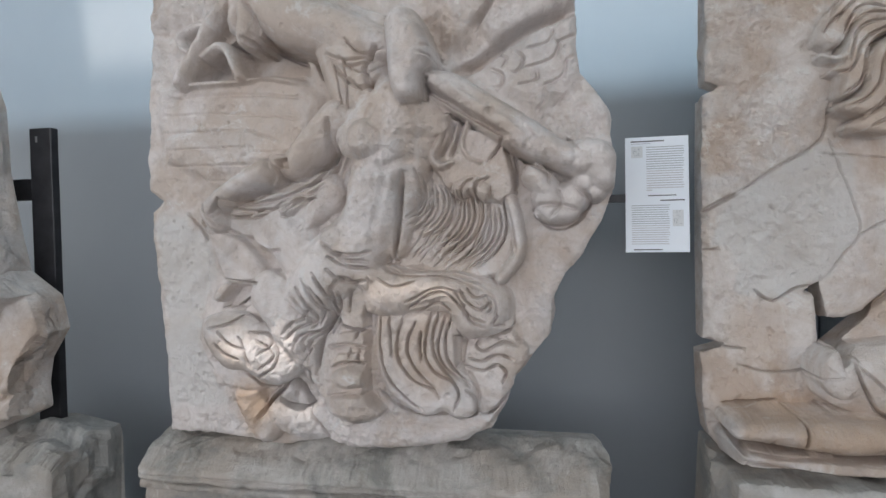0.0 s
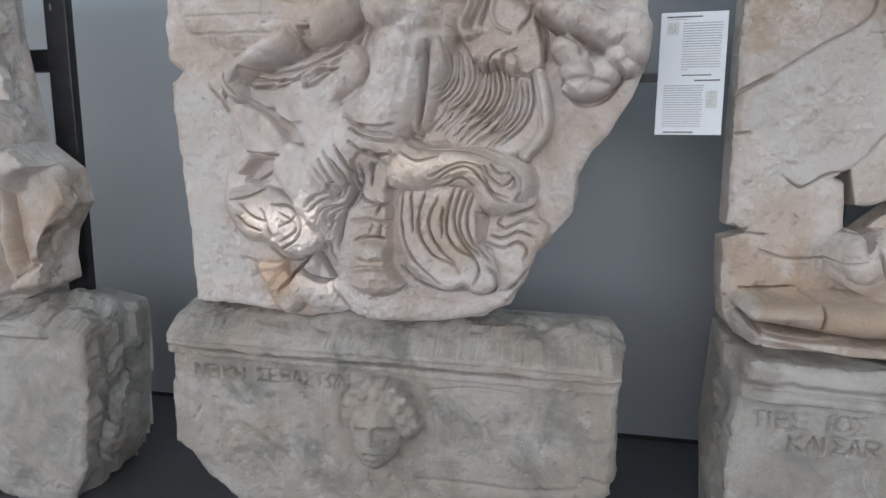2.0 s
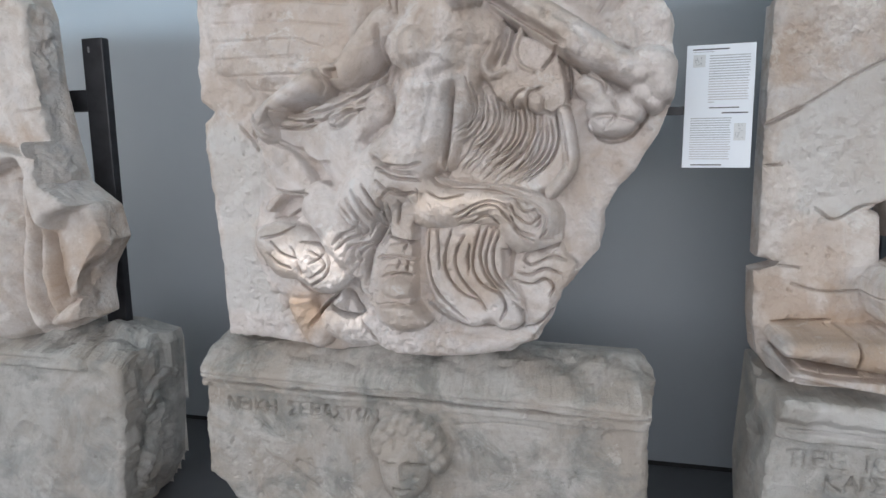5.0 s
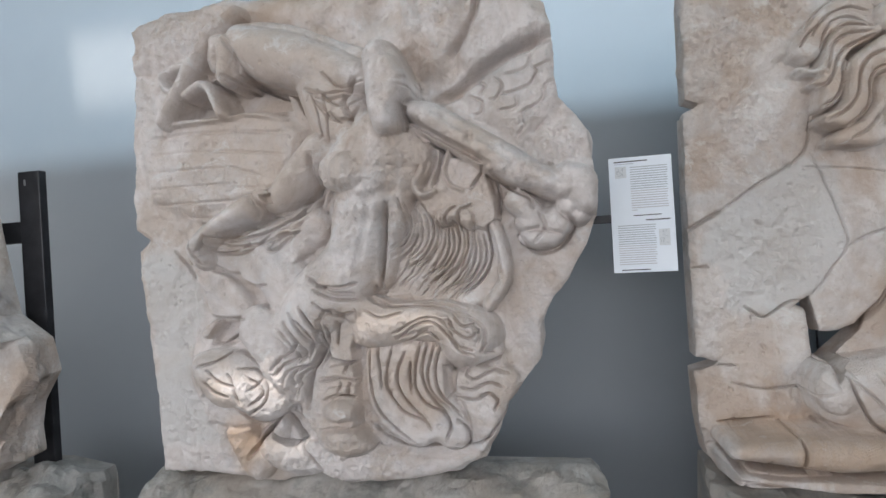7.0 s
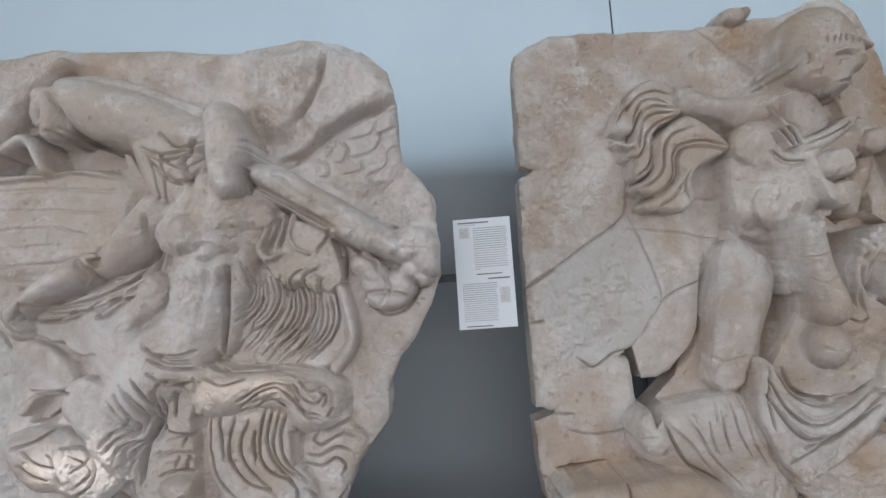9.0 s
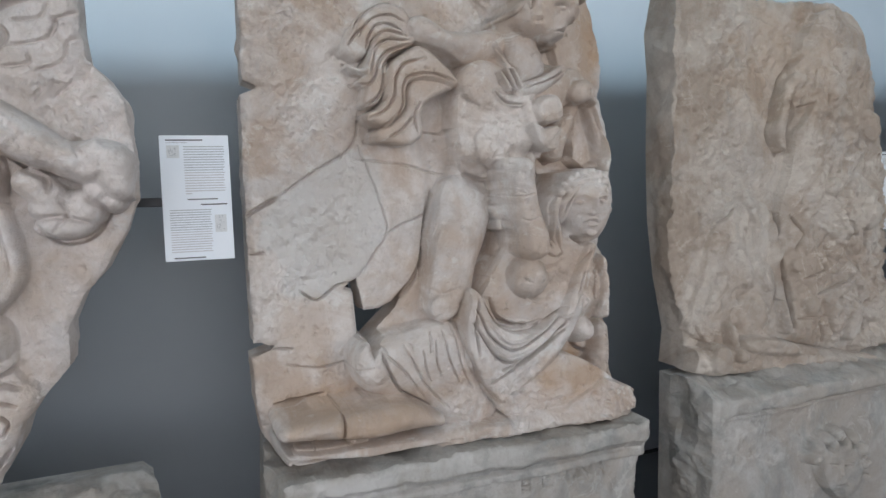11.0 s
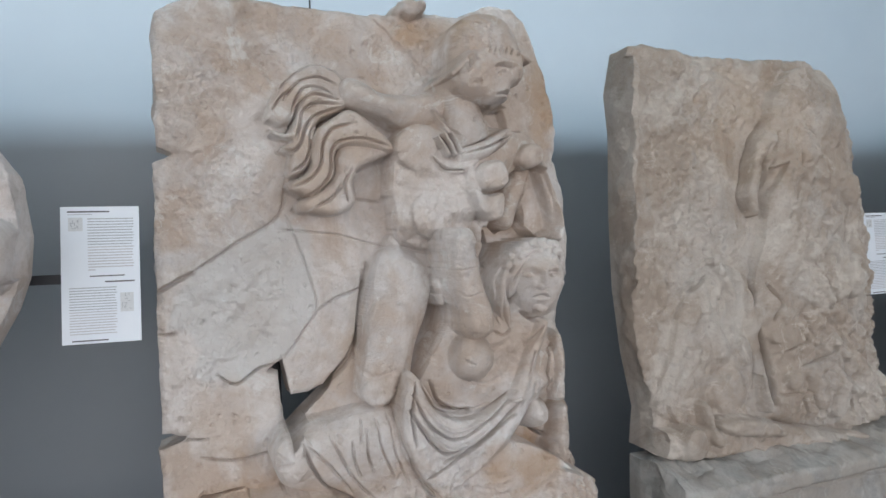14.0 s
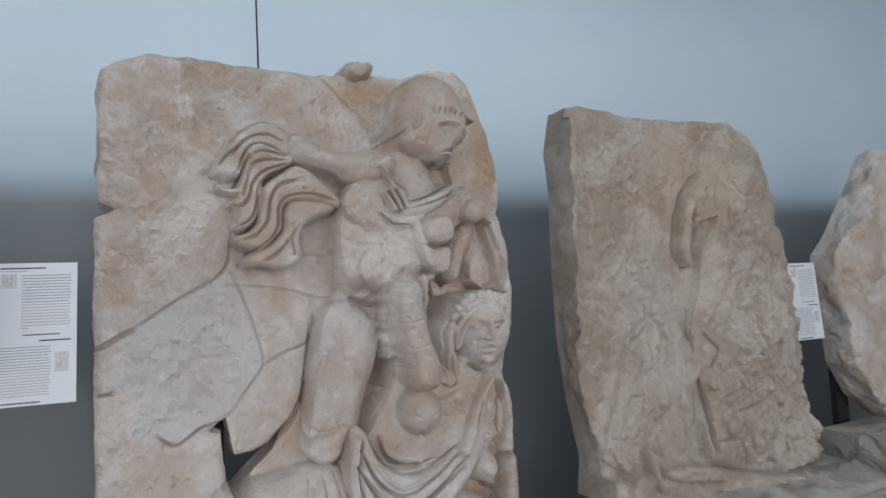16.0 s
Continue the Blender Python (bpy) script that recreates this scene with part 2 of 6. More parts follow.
    def groove(self, pts, d, w):
        c = curve(pts, 0.005)
        win, dist, idx = self.near(c, w * 3)
        s = idx / max(1, len(c) - 1)
        taper = np.clip(np.minimum(s, 1 - s) * 6 + 0.35, 0, 1)
        self.H[win] -= CUT * d * taper * np.exp(-(dist / w) ** 3)

    def ridge(self, pts, d, w):
        self.groove(pts, -d / CUT, w)

    def folds(self, a, b, n, d, w):
        """Grooves that run from guide a across to guide b, uneven as if cut by chisel."""
        rng = random.Random(int(abs(a[0][0] * 999 + a[0][1] * 77)))
        a, b = np.array(a), np.array(b)
        m = max(len(a), len(b))
        grow = lambda g: np.stack([np.interp(np.linspace(0, 1, m), np.linspace(0, 1, len(g)), g[:, i]) for i in range(2)], 1)
        a, b = grow(a), grow(b)
        n, d, w = int(round(n * 1.3)), d * 0.75, w * 0.95
        for i in range(n):
            s = (i + 0.5 + rng.uniform(-0.22, 0.22)) / n
            c = curve(a * (1 - s) + b * s, 0.006)
            i0, i1 = int(len(c) * rng.uniform(0, 0.14)), int(len(c) * rng.uniform(0.84, 1.0))
            c = c[i0:max(i1, i0 + 3)]
            c = c + 0.004 * np.stack([np.sin(np.arange(len(c)) * 0.13 + i), np.cos(np.arange(len(c)) * 0.11 + 2 * i)], 1)
            self.groove(c, d * rng.uniform(0.65, 1.2), w * rng.uniform(0.6, 0.9))

    def plate(self, poly, h, soft):
        s = np.clip((self.inside(np.array(poly)) + min(0.02, soft) * fbm(self.X, self.Z, 11, self.seed + 72)) / soft + 0.5, 0, 1)
        s = s * s * (3 - 2 * s)
        self.H = np.maximum(self.H, self.H * (1 - s) + h * s)

    def clear(self, poly, h, soft):
        """Dress the ground back to the height h."""
        s = np.clip(self.inside(np.array(poly)) / soft + 0.5, 0, 1)
        s = s * s * (3 - 2 * s)
        self.H = self.H * (1 - s) + h * s

    def sink(self, poly, d, soft):
        s = np.clip(self.inside(np.array(poly)) / soft + 0.5, 0, 1)
        self.H -= d * s * s * (3 - 2 * s)

    def patch(self, poly, soft, amount=0.7):
        s = np.clip((self.inside(np.array(poly)) + 0.03 * fbm(self.X, self.Z, 14, self.seed + 70)) / soft + 0.5, 0, 1)
        self.repair = np.maximum(self.repair, amount * s)

    def stain(self, x, z, rx, rz, amount):
        u = ((self.X - x) / rx) ** 2 + ((self.Z - z) / rz) ** 2 + 1.1 * fbm(self.X, self.Z, 12, self.seed + 71)
        self.rust = np.maximum(self.rust, amount * np.clip(1.1 - 0.8 * u, 0, 1))

    def chip(self, n, size, depth):
        """Knocks and pits over the face."""
        rng = np.random.RandomState(self.seed + 90)
        for _ in range(n):
            x, z = rng.uniform(self.x[0], self.x[-1]), rng.uniform(self.z[0], self.z[-1])
            r = size * rng.uniform(0.3, 1.0) ** 2 + 0.004
            w = self.window(np.array([[x, z]]), r)
            a, b = rng.uniform(0, 3.1), rng.uniform(0.4, 1.0)
            dx, dz = self.X[w] - x, self.Z[w] - z
            u = ((dx * math.cos(a) + dz * math.sin(a)) / r) ** 2 + ((dz * math.cos(a) - dx * math.sin(a)) / (r * b)) ** 2
            self.H[w] -= depth * min(1, r / size + 0.2) * np.clip(1 - u, 0, 1) ** 0.7

    def inscribe(self, text, x, z, height, slope=0.0, d=0.010, w=0.0045):
        """Cut capital letters, stroke by stroke."""
        for ch in text:
            width = 0.75
            for stroke in LETTERS.get(ch, ()):
                self.groove([(x + px * height * width, z + pz * height + slope * px * height) for px, pz in stroke], d, w)
            x, z = x + height * (0.95 if ch != "I" else 0.5), z + slope * height * 0.95

    def build(self, name, mat, side_steps=14, edge=0.02, side_rough=0.016, lean=0.0, back_scale=1.0, rise=0.0):
        worn = 0.5 + np.clip(2 * fbm(self.X, self.Z, 3.5, self.seed + 5), -0.4, 1.2)
        H = self.H + self.rough * fbm(self.X, self.Z, 7, self.seed) + self.rough * 0.8 * worn * fbm(self.X, self.Z, 30, self.seed + 8, 4)
        sd = self.sd
        H = H - edge * (1 - np.clip(sd / (edge * 1.3), 0, 1)) ** 2 * 0.7
        gx, gz = np.gradient(sd, self.cell)
        g = np.hypot(gx, gz) + 1e-6
        keep = sd > -self.cell * 0.75
        pull = np.where(sd < 0, -sd, 0.0)
        X, Z = self.X + pull * gx / g, self.Z + pull * gz / g
        num = -np.ones(keep.shape, int)
        num[keep] = np.arange(keep.sum())
        y = self.face_y - H + lean * (Z - self.z[0])
        verts = np.stack([X[keep], y[keep], Z[keep]], 1)
        q = np.stack([num[:-1, :-1], num[1:, :-1], num[1:, 1:], num[:-1, 1:]], -1).reshape(-1, 4)
        q = q[(q >= 0).all(1)]
        used = np.unique(q)
        remap = -np.ones(len(verts), int)
        remap[used] = np.arange(len(used))
        verts, q = verts[used], remap[q]
        sx, sz = np.gradient(self.sd0, self.cell)
        sn = np.hypot(sx, sz) + 1e-6
        clean = np.stack([(self.X - self.sd0 * sx / sn)[keep], (self.Z - self.sd0 * sz / sn)[keep]], 1)[used]
        rep, rust = self.repair[keep][used], self.rust[keep][used]
        e = np.stack([q, np.roll(q, -1, 1)], -1).reshape(-1, 2)
        key = e.min(1) * 10 ** 7 + e.max(1)
        uniq, first, count = np.unique(key, return_index=True, return_counts=True)
        rim = e[first[count == 1]]
        rv = np.unique(rim)
        ring0 = np.arange(len(rv))
        look_up = -np.ones(len(verts), int)
        look_up[rv] = ring0
        base, n = verts[rv], len(verts)
        faces = [q]
        all_v, prev = [verts], rv
        back = self.back_y + lean * (base[:, 2] - self.z[0])
        mid = base.mean(0)
        for s in range(1, side_steps + 1):
            f = s / side_steps
            p = base.copy()
            p[:, 1] = base[:, 1] * (1 - f) + back * f
            k = min(1.0, f * 4)
            p[:, [0, 2]] = base[:, [0, 2]] * (1 - k) + clean[rv] * k
            amp = side_rough * math.sin(math.pi * min(1, f * 1.1))
            p[:, 0] += amp * 1.6 * fbm(p[:, 1], base[:, 2], 10, self.seed + 60)
            p[:, 2] += np.where(base[:, 2] > self.z[0] + 0.06, amp * 1.3 * fbm(base[:, 0], p[:, 1], 10, self.seed + 61), 0)
            p[:, 2] += np.where(clean[rv][:, 1] > 0.54, rise * min(1.0, f * 2.2) ** 0.8, 0)
            p[:, [0, 2]] = mid[[0, 2]] + (p[:, [0, 2]] - mid[[0, 2]]) * (1 - (1 - back_scale) * f)
            cur = n + ring0
            all_v.append(p)
            a, b = look_up[rim[:, 0]], look_up[rim[:, 1]]
            faces.append(np.stack([prev[b], prev[a], cur[a], cur[b]], 1))
            prev, n = cur, n + len(p)
        # the back of the block, in larger squares
        bx, bz, inner = self.X[::4, ::4], self.Z[::4, ::4], self.sd0[::4, ::4] > 0.002
        rear = np.stack([bx[inner], np.full(inner.sum(), self.back_y - 0.004), bz[inner]], 1)
        rear[:, 1] += lean * (rear[:, 2] - self.z[0])
        bn = -np.ones(inner.shape, int)
        bn[inner] = n + np.arange(inner.sum())
        bq = np.stack([bn[:-1, :-1], bn[:-1, 1:], bn[1:, 1:], bn[1:, :-1]], -1).reshape(-1, 4)
        all_v.append(rear)
        faces.append(bq[(bq >= 0).all(1)])
        V, F = np.vstack(all_v), np.vstack(faces)
        pad = lambda v: np.concatenate([v] + [v[rv] * 0.5] * side_steps + [np.zeros(len(rear))])
        me = bpy.data.meshes.new(name)
        me.vertices.add(len(V))
        me.vertices.foreach_set("co", V.ravel())
        me.loops.add(F.size)
        me.loops.foreach_set("vertex_index", F.ravel())
        me.polygons.add(len(F))
        me.polygons.foreach_set("loop_start", np.arange(0, F.size, 4))
        me.polygons.foreach_set("use_smooth", np.arange(len(F)) < len(q))
        for key, v in (("repair", pad(rep)), ("rust", pad(rust))):
            me.attributes.new(key, "FLOAT", "POINT").data.foreach_set("value", v.astype(np.float32))
        me.update(calc_edges=True)
        me.validate()
        me.materials.append(mat)
        return new(name, me)


LETTERS = {
    "N": [[(0, 0), (0, 1)], [(0, 1), (1, 0)], [(1, 0), (1, 1)]], "E": [[(0, 0), (0, 1)], [(0, 1), (1, 1)], [(0, .5), (.8, .5)], [(0, 0), (1, 0)]],
    "I": [[(0, 0), (0, 1)]], "K": [[(0, 0), (0, 1)], [(1, 1), (0, .5)], [(0, .5), (1, 0)]], "H": [[(0, 0), (0, 1)], [(1, 0), (1, 1)], [(0, .5), (1, .5)]],
    "S": [[(1, 1), (0, 1)], [(0, 1), (.6, .5)], [(.6, .5), (0, 0)], [(0, 0), (1, 0)]],
    "B": [[(0, 0), (0, 1)], [(0, 1), (.8, .9), (.7, .55), (0, .5)], [(0, .5), (1, .4), (.9, .05), (0, 0)]],
    "A": [[(0, 0), (.5, 1)], [(.5, 1), (1, 0)], [(.2, .4), (.8, .4)]], "T": [[(0, 1), (1, 1)], [(.5, 1), (.5, 0)]],
    "O": [[(.5, 0), (0, .3), (.1, .85), (.5, 1), (.9, .85), (1, .3), (.5, 0)]], "R": [[(0, 0), (0, 1)], [(0, 1), (.9, .9), (.8, .5), (0, .5)], [(.3, .5), (1, 0)]],
    "W": [[(0, 0), (.35, .1), (.05, .6), (.5, 1), (.95, .6), (.65, .1), (1, 0)]],
}

# ---- the hall ----
structure("wall_north", boxes(((-9, WALL_Y, FLOOR_Z), (0.917, WALL_Y + 0.2, ROOF)), ((0.926, WALL_Y, FLOOR_Z), (10, WALL_Y + 0.2, ROOF))), WALL,
          "smooth satin grey display wall of tall panels", "wall")
structure("wall_joint", boxes(((0.917, WALL_Y + 0.006, 2.3), (0.926, WALL_Y + 0.1, ROOF))), BLACK, "thin dark upright joint between wall panels", "joint")
structure("wall_foot_gap", boxes(((-9, WALL_Y - 0.004, PLINTH_Z), (0.43, WALL_Y, PLINTH_Z + 0.022)), ((1.4, WALL_Y - 0.004, PLINTH_Z), (10, WALL_Y, PLINTH_Z + 0.022))),
          BLACK, "black shadow gap along the foot of the wall", "joint")
structure("floor", boxes(((-9, -7.2, FLOOR_Z - 0.2), (10, WALL_Y, FLOOR_Z))), FLOOR, "smooth dark grey floor of the hall", "floor")
structure("plinth", boxes(((-9, -0.30, FLOOR_Z), (10, WALL_Y - 0.001, PLINTH_Z), 0.004)), PLINTH, "long low dark grey display plinth", "plinth")
structure("trim", boxes(((-9, -0.306, PLINTH_Z - 0.012), (10, -0.301, PLINTH_Z - 0.002)), ((-9, -0.304, FLOOR_Z + 0.004), (10, -0.3005, FLOOR_Z + 0.010))), EDGE,
          "worn metal edging along the plinth", "trim")
# unseen ceiling sheet, added: its edge shades the lower wall, holes pass sun beams
def beam_hole(target, z):
    s = (z - target[2]) / -SUN_WAY.z
    return target[0] - SUN_WAY.x * s, target[1] - SUN_WAY.y * s


def pierced(z0, z1, x0, x1, y0, y1, holes):
    """A ceiling sheet with rectangular holes (x, y, half width, half depth), no two in one row of y."""
    items, y = [], y0
    for hx, hy, rx, ry in sorted(holes, key=lambda h: h[1]):
        items.append(((x0, y, z0), (x1, hy - ry, z1)))
        items.append(((x0, hy - ry, z0), (hx - rx, hy + ry, z1)))
        items.append(((hx + rx, hy - ry, z0), (x1, hy + ry, z1)))
        y = hy + ry
    items.append(((x0, y, z0), (x1, y1, z1)))
    return boxes(*items)


CURLS, SASH, PATCH = (-1.22, -0.28, 1.02), (-0.70, -0.31, 1.22), (-2.55, 0.85, 2.62)
cx, cy = beam_hole(CURLS, LOW_CEIL)
structure("ceiling", pierced(LOW_CEIL, LOW_CEIL + 0.02, -9, 10, -7.2, -1.45, [(cx, cy, 0.14, 0.085), (*beam_hole(SASH, LOW_CEIL), 0.15, 0.045), (-0.6, -3.6, 6.5, 0.5)]), HALL, "unseen pale ceiling sheet added to shape the light", "ceiling")
# unseen cover, added to block stray light through the long ceiling slot
structure("stray_light_cover", boxes(((-7.2, -4.15, LOW_CEIL + 0.021), (6.0, -3.05, LOW_CEIL + 0.12))), HALL, "unseen pale cover that keeps stray light out of the ceiling slot", "ceiling box")
# unseen roof sheet, added to stop the sun except through two aimed holes
rx1, ry1 = beam_hole(CURLS, ROOF)
rx2, ry2 = beam_hole(PATCH, ROOF)
structure("roof", pierced(ROOF, ROOF + 0.02, -9, 10, -7.2, WALL_Y + 0.2, [(rx1 + 0.2, ry1 + 0.03, 0.7, 0.10), (rx2, ry2, 0.24, 0.13)]), HALL, "unseen pale roof sheet pierced to aim sun beams", "roof")
# unseen walls, added to close the hall and bounce its light
structure("unseen_wall_south", boxes(((-9, -7.2, FLOOR_Z), (10, -7.0, 0.5)), ((-9, -7.2, 3.2), (10, -7.0, ROOF)), ((-9, -7.2, 0.5), (-5.2, -7.0, 3.2)), ((6.2, -7.2, 0.5), (10, -7.0, 3.2))),
          HALL, "unseen pale wall added with a wide opening for light", "wall")
structure("unseen_wall_west", boxes(((-9.2, -7.2, FLOOR_Z), (-9, WALL_Y + 0.2, ROOF))), HALL, "unseen pale end wall added to enclose the light", "wall")
structure("unseen_wall_east", boxes(((10, -7.2, FLOOR_Z), (10.2, WALL_Y + 0.2, ROOF))), HALL, "unseen pale end wall added to enclose the light", "wall")

# ---- relief slab of the winged figure, and its base ----
A = Carving([(-1.67, 2.37), (-1.56, 2.40), (-1.53, 2.41), (-1.28, 2.43), (-1.13, 2.41), (-.9, 2.40), (-.74, 2.37), (-.6, 2.39), (-.45, 2.40), (-.33, 2.38), (-.26, 2.34),
             (-.18, 2.27), (-.16, 2.2), (-.16, 2.05), (-.15, 1.96), (-.11, 1.91), (-.07, 1.85), (-.05, 1.69), (-.06, 1.58), (-.09, 1.49), (-.15, 1.38), (-.21, 1.32),
             (-.25, 1.23), (-.26, 1.12), (-.37, 1.0), (-.4, .91), (-.46, .81), (-.55, .76), (-.72, .735), (-.96, .73), (-1.02, .77), (-1.07, .745), (-1.17, .73), (-1.31, .745),
             (-1.635, .765), (-1.655, 1.1), (-1.685, 1.48), (-1.68, 1.56), (-1.635, 1.6), (-1.685, 1.64), (-1.69, 1.97), (-1.665, 2.1)],
            -0.19, -0.02, 0.0024, 3, rough=0.016)
A.sink([(-1.518, 2.022), (-1.446, 2.105), (-1.294, 2.168), (-1.232, 2.144), (-1.087, 2.099), (-1.056, 2.016), (-1.199, 2.016), (-1.327, 2.015)], d=.09, soft=.012)
A.plate([(-1.62, 2.38), (-1.259, 2.412), (-.73, 2.358), (-.796, 2.274), (-1.244, 2.334), (-1.554, 2.213), (-1.629, 2.242)], h=.03, soft=.08)
A.plate([(-1.637, 2.001), (-1.542, 2.007), (-1.315, 2.01), (-1.086, 1.99), (-1.008, 1.933), (-1.083, 1.746), (-1.209, 1.718), (-1.488, 1.684), (-1.615, 1.736)], h=.03, soft=.05)
A.ridge([(-1.561, 1.995), (-1.431, 1.999), (-1.282, 2.004), (-1.219, 2.015), (-1.076, 1.983)], d=.03, w=.012)
A.groove([(-1.61, 1.956), (-1.313, 1.958), (-1.065, 1.931)], d=.005, w=.006)
A.groove([(-1.608, 1.899), (-1.338, 1.892), (-1.07, 1.856)], d=.004, w=.005)
A.groove([(-1.612, 1.839), (-1.3, 1.832), (-1.239, 1.815), (-1.157, 1.791)], d=.004, w=.005)
A.groove([(-1.615, 1.779), (-1.294, 1.775), (-1.264, 1.758), (-1.16, 1.752)], d=.004, w=.005)
A.groove([(-1.591, 1.723), (-1.487, 1.718), (-1.372, 1.717), (-1.163, 1.714)], d=.005, w=.005)
A.groove([(-1.488, 1.704), (-1.469, 1.673), (-1.429, 1.665), (-1.375, 1.664)], d=.004, w=.005)
A.groove([(-1.465, 1.921), (-1.462, 1.89)], d=.003, w=.004)
A.groove([(-1.3, 1.832), (-1.309, 1.77)], d=.003, w=.004)
A.limb([(-1.2, 2.253, .059), (-1.102, 2.192, .095), (-.965, 2.146, .092), (-.793, 2.078, .07)], h=.13, lift=.03, k=.03)
A.limb([(-1.2, 2.253, .063), (-1.057, 2.254, .041), (-.788, 2.143, .039)], h=.05, lift=.05, k=.02)
A.limb([(-1.231, 2.232, .046), (-1.246, 2.157, .034), (-1.255, 2.123, .025)], h=.07, lift=.07, k=.012)
A.limb([(-1.2, 2.228, .042), (-1.211, 2.162, .025), (-1.221, 2.134, .021)], h=.06, lift=.06, k=.01)
A.limb([(-1.281, 2.248, .038), (-1.296, 2.182, .03)], h=.06, lift=.05, k=.01)
A.limb([(-1.209, 2.351, .026), (-1.307, 2.29, .033), (-1.394, 2.183, .031), (-1.459, 2.082, .031), (-1.507, 2.002, .029)], h=.09, lift=.02, k=.008)
A.limb([(-1.416, 2.089, .02), (-1.367, 2.119, .022), (-1.33, 2.102, .021), (-1.305, 2.047, .021), (-1.291, 2.012, .021)], h=.07, lift=.02, k=.008)
A.limb([(-1.415, 2.2, .018), (-1.486, 2.199, .018), (-1.527, 2.168, .018), (-1.512, 2.132, .018), (-1.471, 2.101, .018)], h=.06, lift=0, k=.008)
A.groove([(-1.234, 2.246), (-1.202, 2.184), (-1.211, 2.119)], d=.012, w=.006)
A.limb([(-.7, 2.117, .064), (-.683, 2.055, .071), (-.677, 1.99, .055), (-.695, 1.901, .062)], h=.13, lift=.07, k=.03)
A.limb([(-.93, 2.085, .089), (-.861, 1.963, .112), (-.807, 1.901, .095)], h=.12, lift=.02, k=.04)
A.blob(-.749, 1.827, .195, .111, 10, h=.13, lift=.03, k=.05)
A.limb([(-.735, 1.847, .135), (-.797, 1.659, .112), (-.85, 1.479, .109), (-.956, 1.358, .127), (-1.061, 1.254, .098)], h=.15, lift=.02, k=.05)
A.limb([(-.649, 1.794, .074), (-.702, 1.614, .048), (-.756, 1.415, .041)], h=.1, lift=.02, k=.04)
A.blob(-.256, 1.57, .056, .046, 20, h=.08, lift=.04, k=.012)
A.blob(-.187, 1.559, .063, .053, -10, h=.08, lift=.04, k=.012)
A.blob(-.229, 1.515, .074, .039, 0, h=.08, lift=.04, k=.012)
A.blob(-.144, 1.599, .042, .053, 0, h=.08, lift=.04, k=.012)
A.blob(-.853, 1.766, .074, .066, 0, h=.035, lift=.12, k=.06)
A.blob(-.649, 1.824, .091, .054, -20, h=.03, lift=.1, k=.06)
A.groove([(-.748, 1.704), (-.776, 1.583), (-.813, 1.462)], d=.006, w=.012)
A.groove([(-.909, 1.72), (-.8, 1.674), (-.687, 1.699)], d=.006, w=.014)
A.groove([(-.729, 1.632), (-.731, 1.491), (-.777, 1.371)], d=.008, w=.012)
A.groove([(-.635, 2.039), (-.647, 1.978), (-.65, 1.898)], d=.015, w=.012)
A.groove([(-.638, 2.026), (-.598, 2.03)], d=.01, w=.006)
A.groove([(-.955, 2.044), (-.89, 2.018), (-.823, 2.025), (-.773, 2.061)], d=.014, w=.006)
A.groove([(-.932, 2.023), (-.863, 1.997), (-.796, 2.014)], d=.012, w=.006)
A.groove([(-.92, 1.996), (-.858, 1.934), (-.802, 1.937), (-.776, 1.97)], d=.012, w=.006)
A.groove([(-.912, 1.786), (-.926, 1.723), (-.962, 1.635)], d=.01, w=.008)
A.limb([(-.939, 1.847, .069), (-1.024, 1.763, .066), (-1.098, 1.695, .051)], h=.12, lift=.02, k=.03)
A.limb([(-1.167, 1.71, .028), (-1.128, 1.699, .032), (-1.1, 1.697, .02)], h=.03, lift=.05, k=.01)
A.limb([(-1.189, 1.675, .054), (-1.272, 1.641, .045), (-1.347, 1.594, .045), (-1.391, 1.55, .042), (-1.373, 1.511, .037)], h=.13, lift=.03, k=.015)
A.limb([(-1.366, 1.537, .053), (-1.16, 1.54, .09), (-1.015, 1.604, .078)], h=.07, lift=0, k=.03)
A.plate([(-1.406, 1.501), (-1.328, 1.573), (-1.119, 1.613), (-.972, 1.695), (-1.001, 1.584), (-1.072, 1.438), (-1.176, 1.389), (-1.315, 1.456)], h=.06, soft=.02)
A.limb([(-1.154, 1.484, .08), (-1.081, 1.385, .098), (-1.01, 1.288, .107), (-1.038, 1.179, .089)], h=.1, lift=0, k=.03)
A.groove([(-1.318, 1.577), (-1.237, 1.576), (-1.135, 1.595), (-.993, 1.657), (-.948, 1.727)], d=.018, w=.006)
A.groove([(-1.319, 1.55), (-1.198, 1.552), (-1.097, 1.573), (-.995, 1.63)], d=.014, w=.006)
A.groove([(-1.331, 1.532), (-1.24, 1.529), (-1.168, 1.555)], d=.014, w=.005)
A.groove([(-1.083, 1.637), (-1.011, 1.677), (-.95, 1.755)], d=.014, w=.006)
A.ridge([(-1.148, 1.559), (-1.12, 1.534), (-1.1, 1.583), (-1.036, 1.596)], d=.02, w=.008)
A.groove([(-1.14, 1.53), (-1.11, 1.532), (-1.058, 1.57), (-1.037, 1.587)], d=.014, w=.006)
A.groove([(-1.344, 1.49), (-1.285, 1.457), (-1.208, 1.414), (-1.148, 1.414)], d=.014, w=.006)
A.groove([(-1.35, 1.567), (-1.366, 1.531)], d=.016, w=.006)
A.sink([(-1.296, 1.599), (-1.254, 1.609), (-1.174, 1.613), (-1.236, 1.585), (-1.297, 1.579)], d=.03, soft=.006)
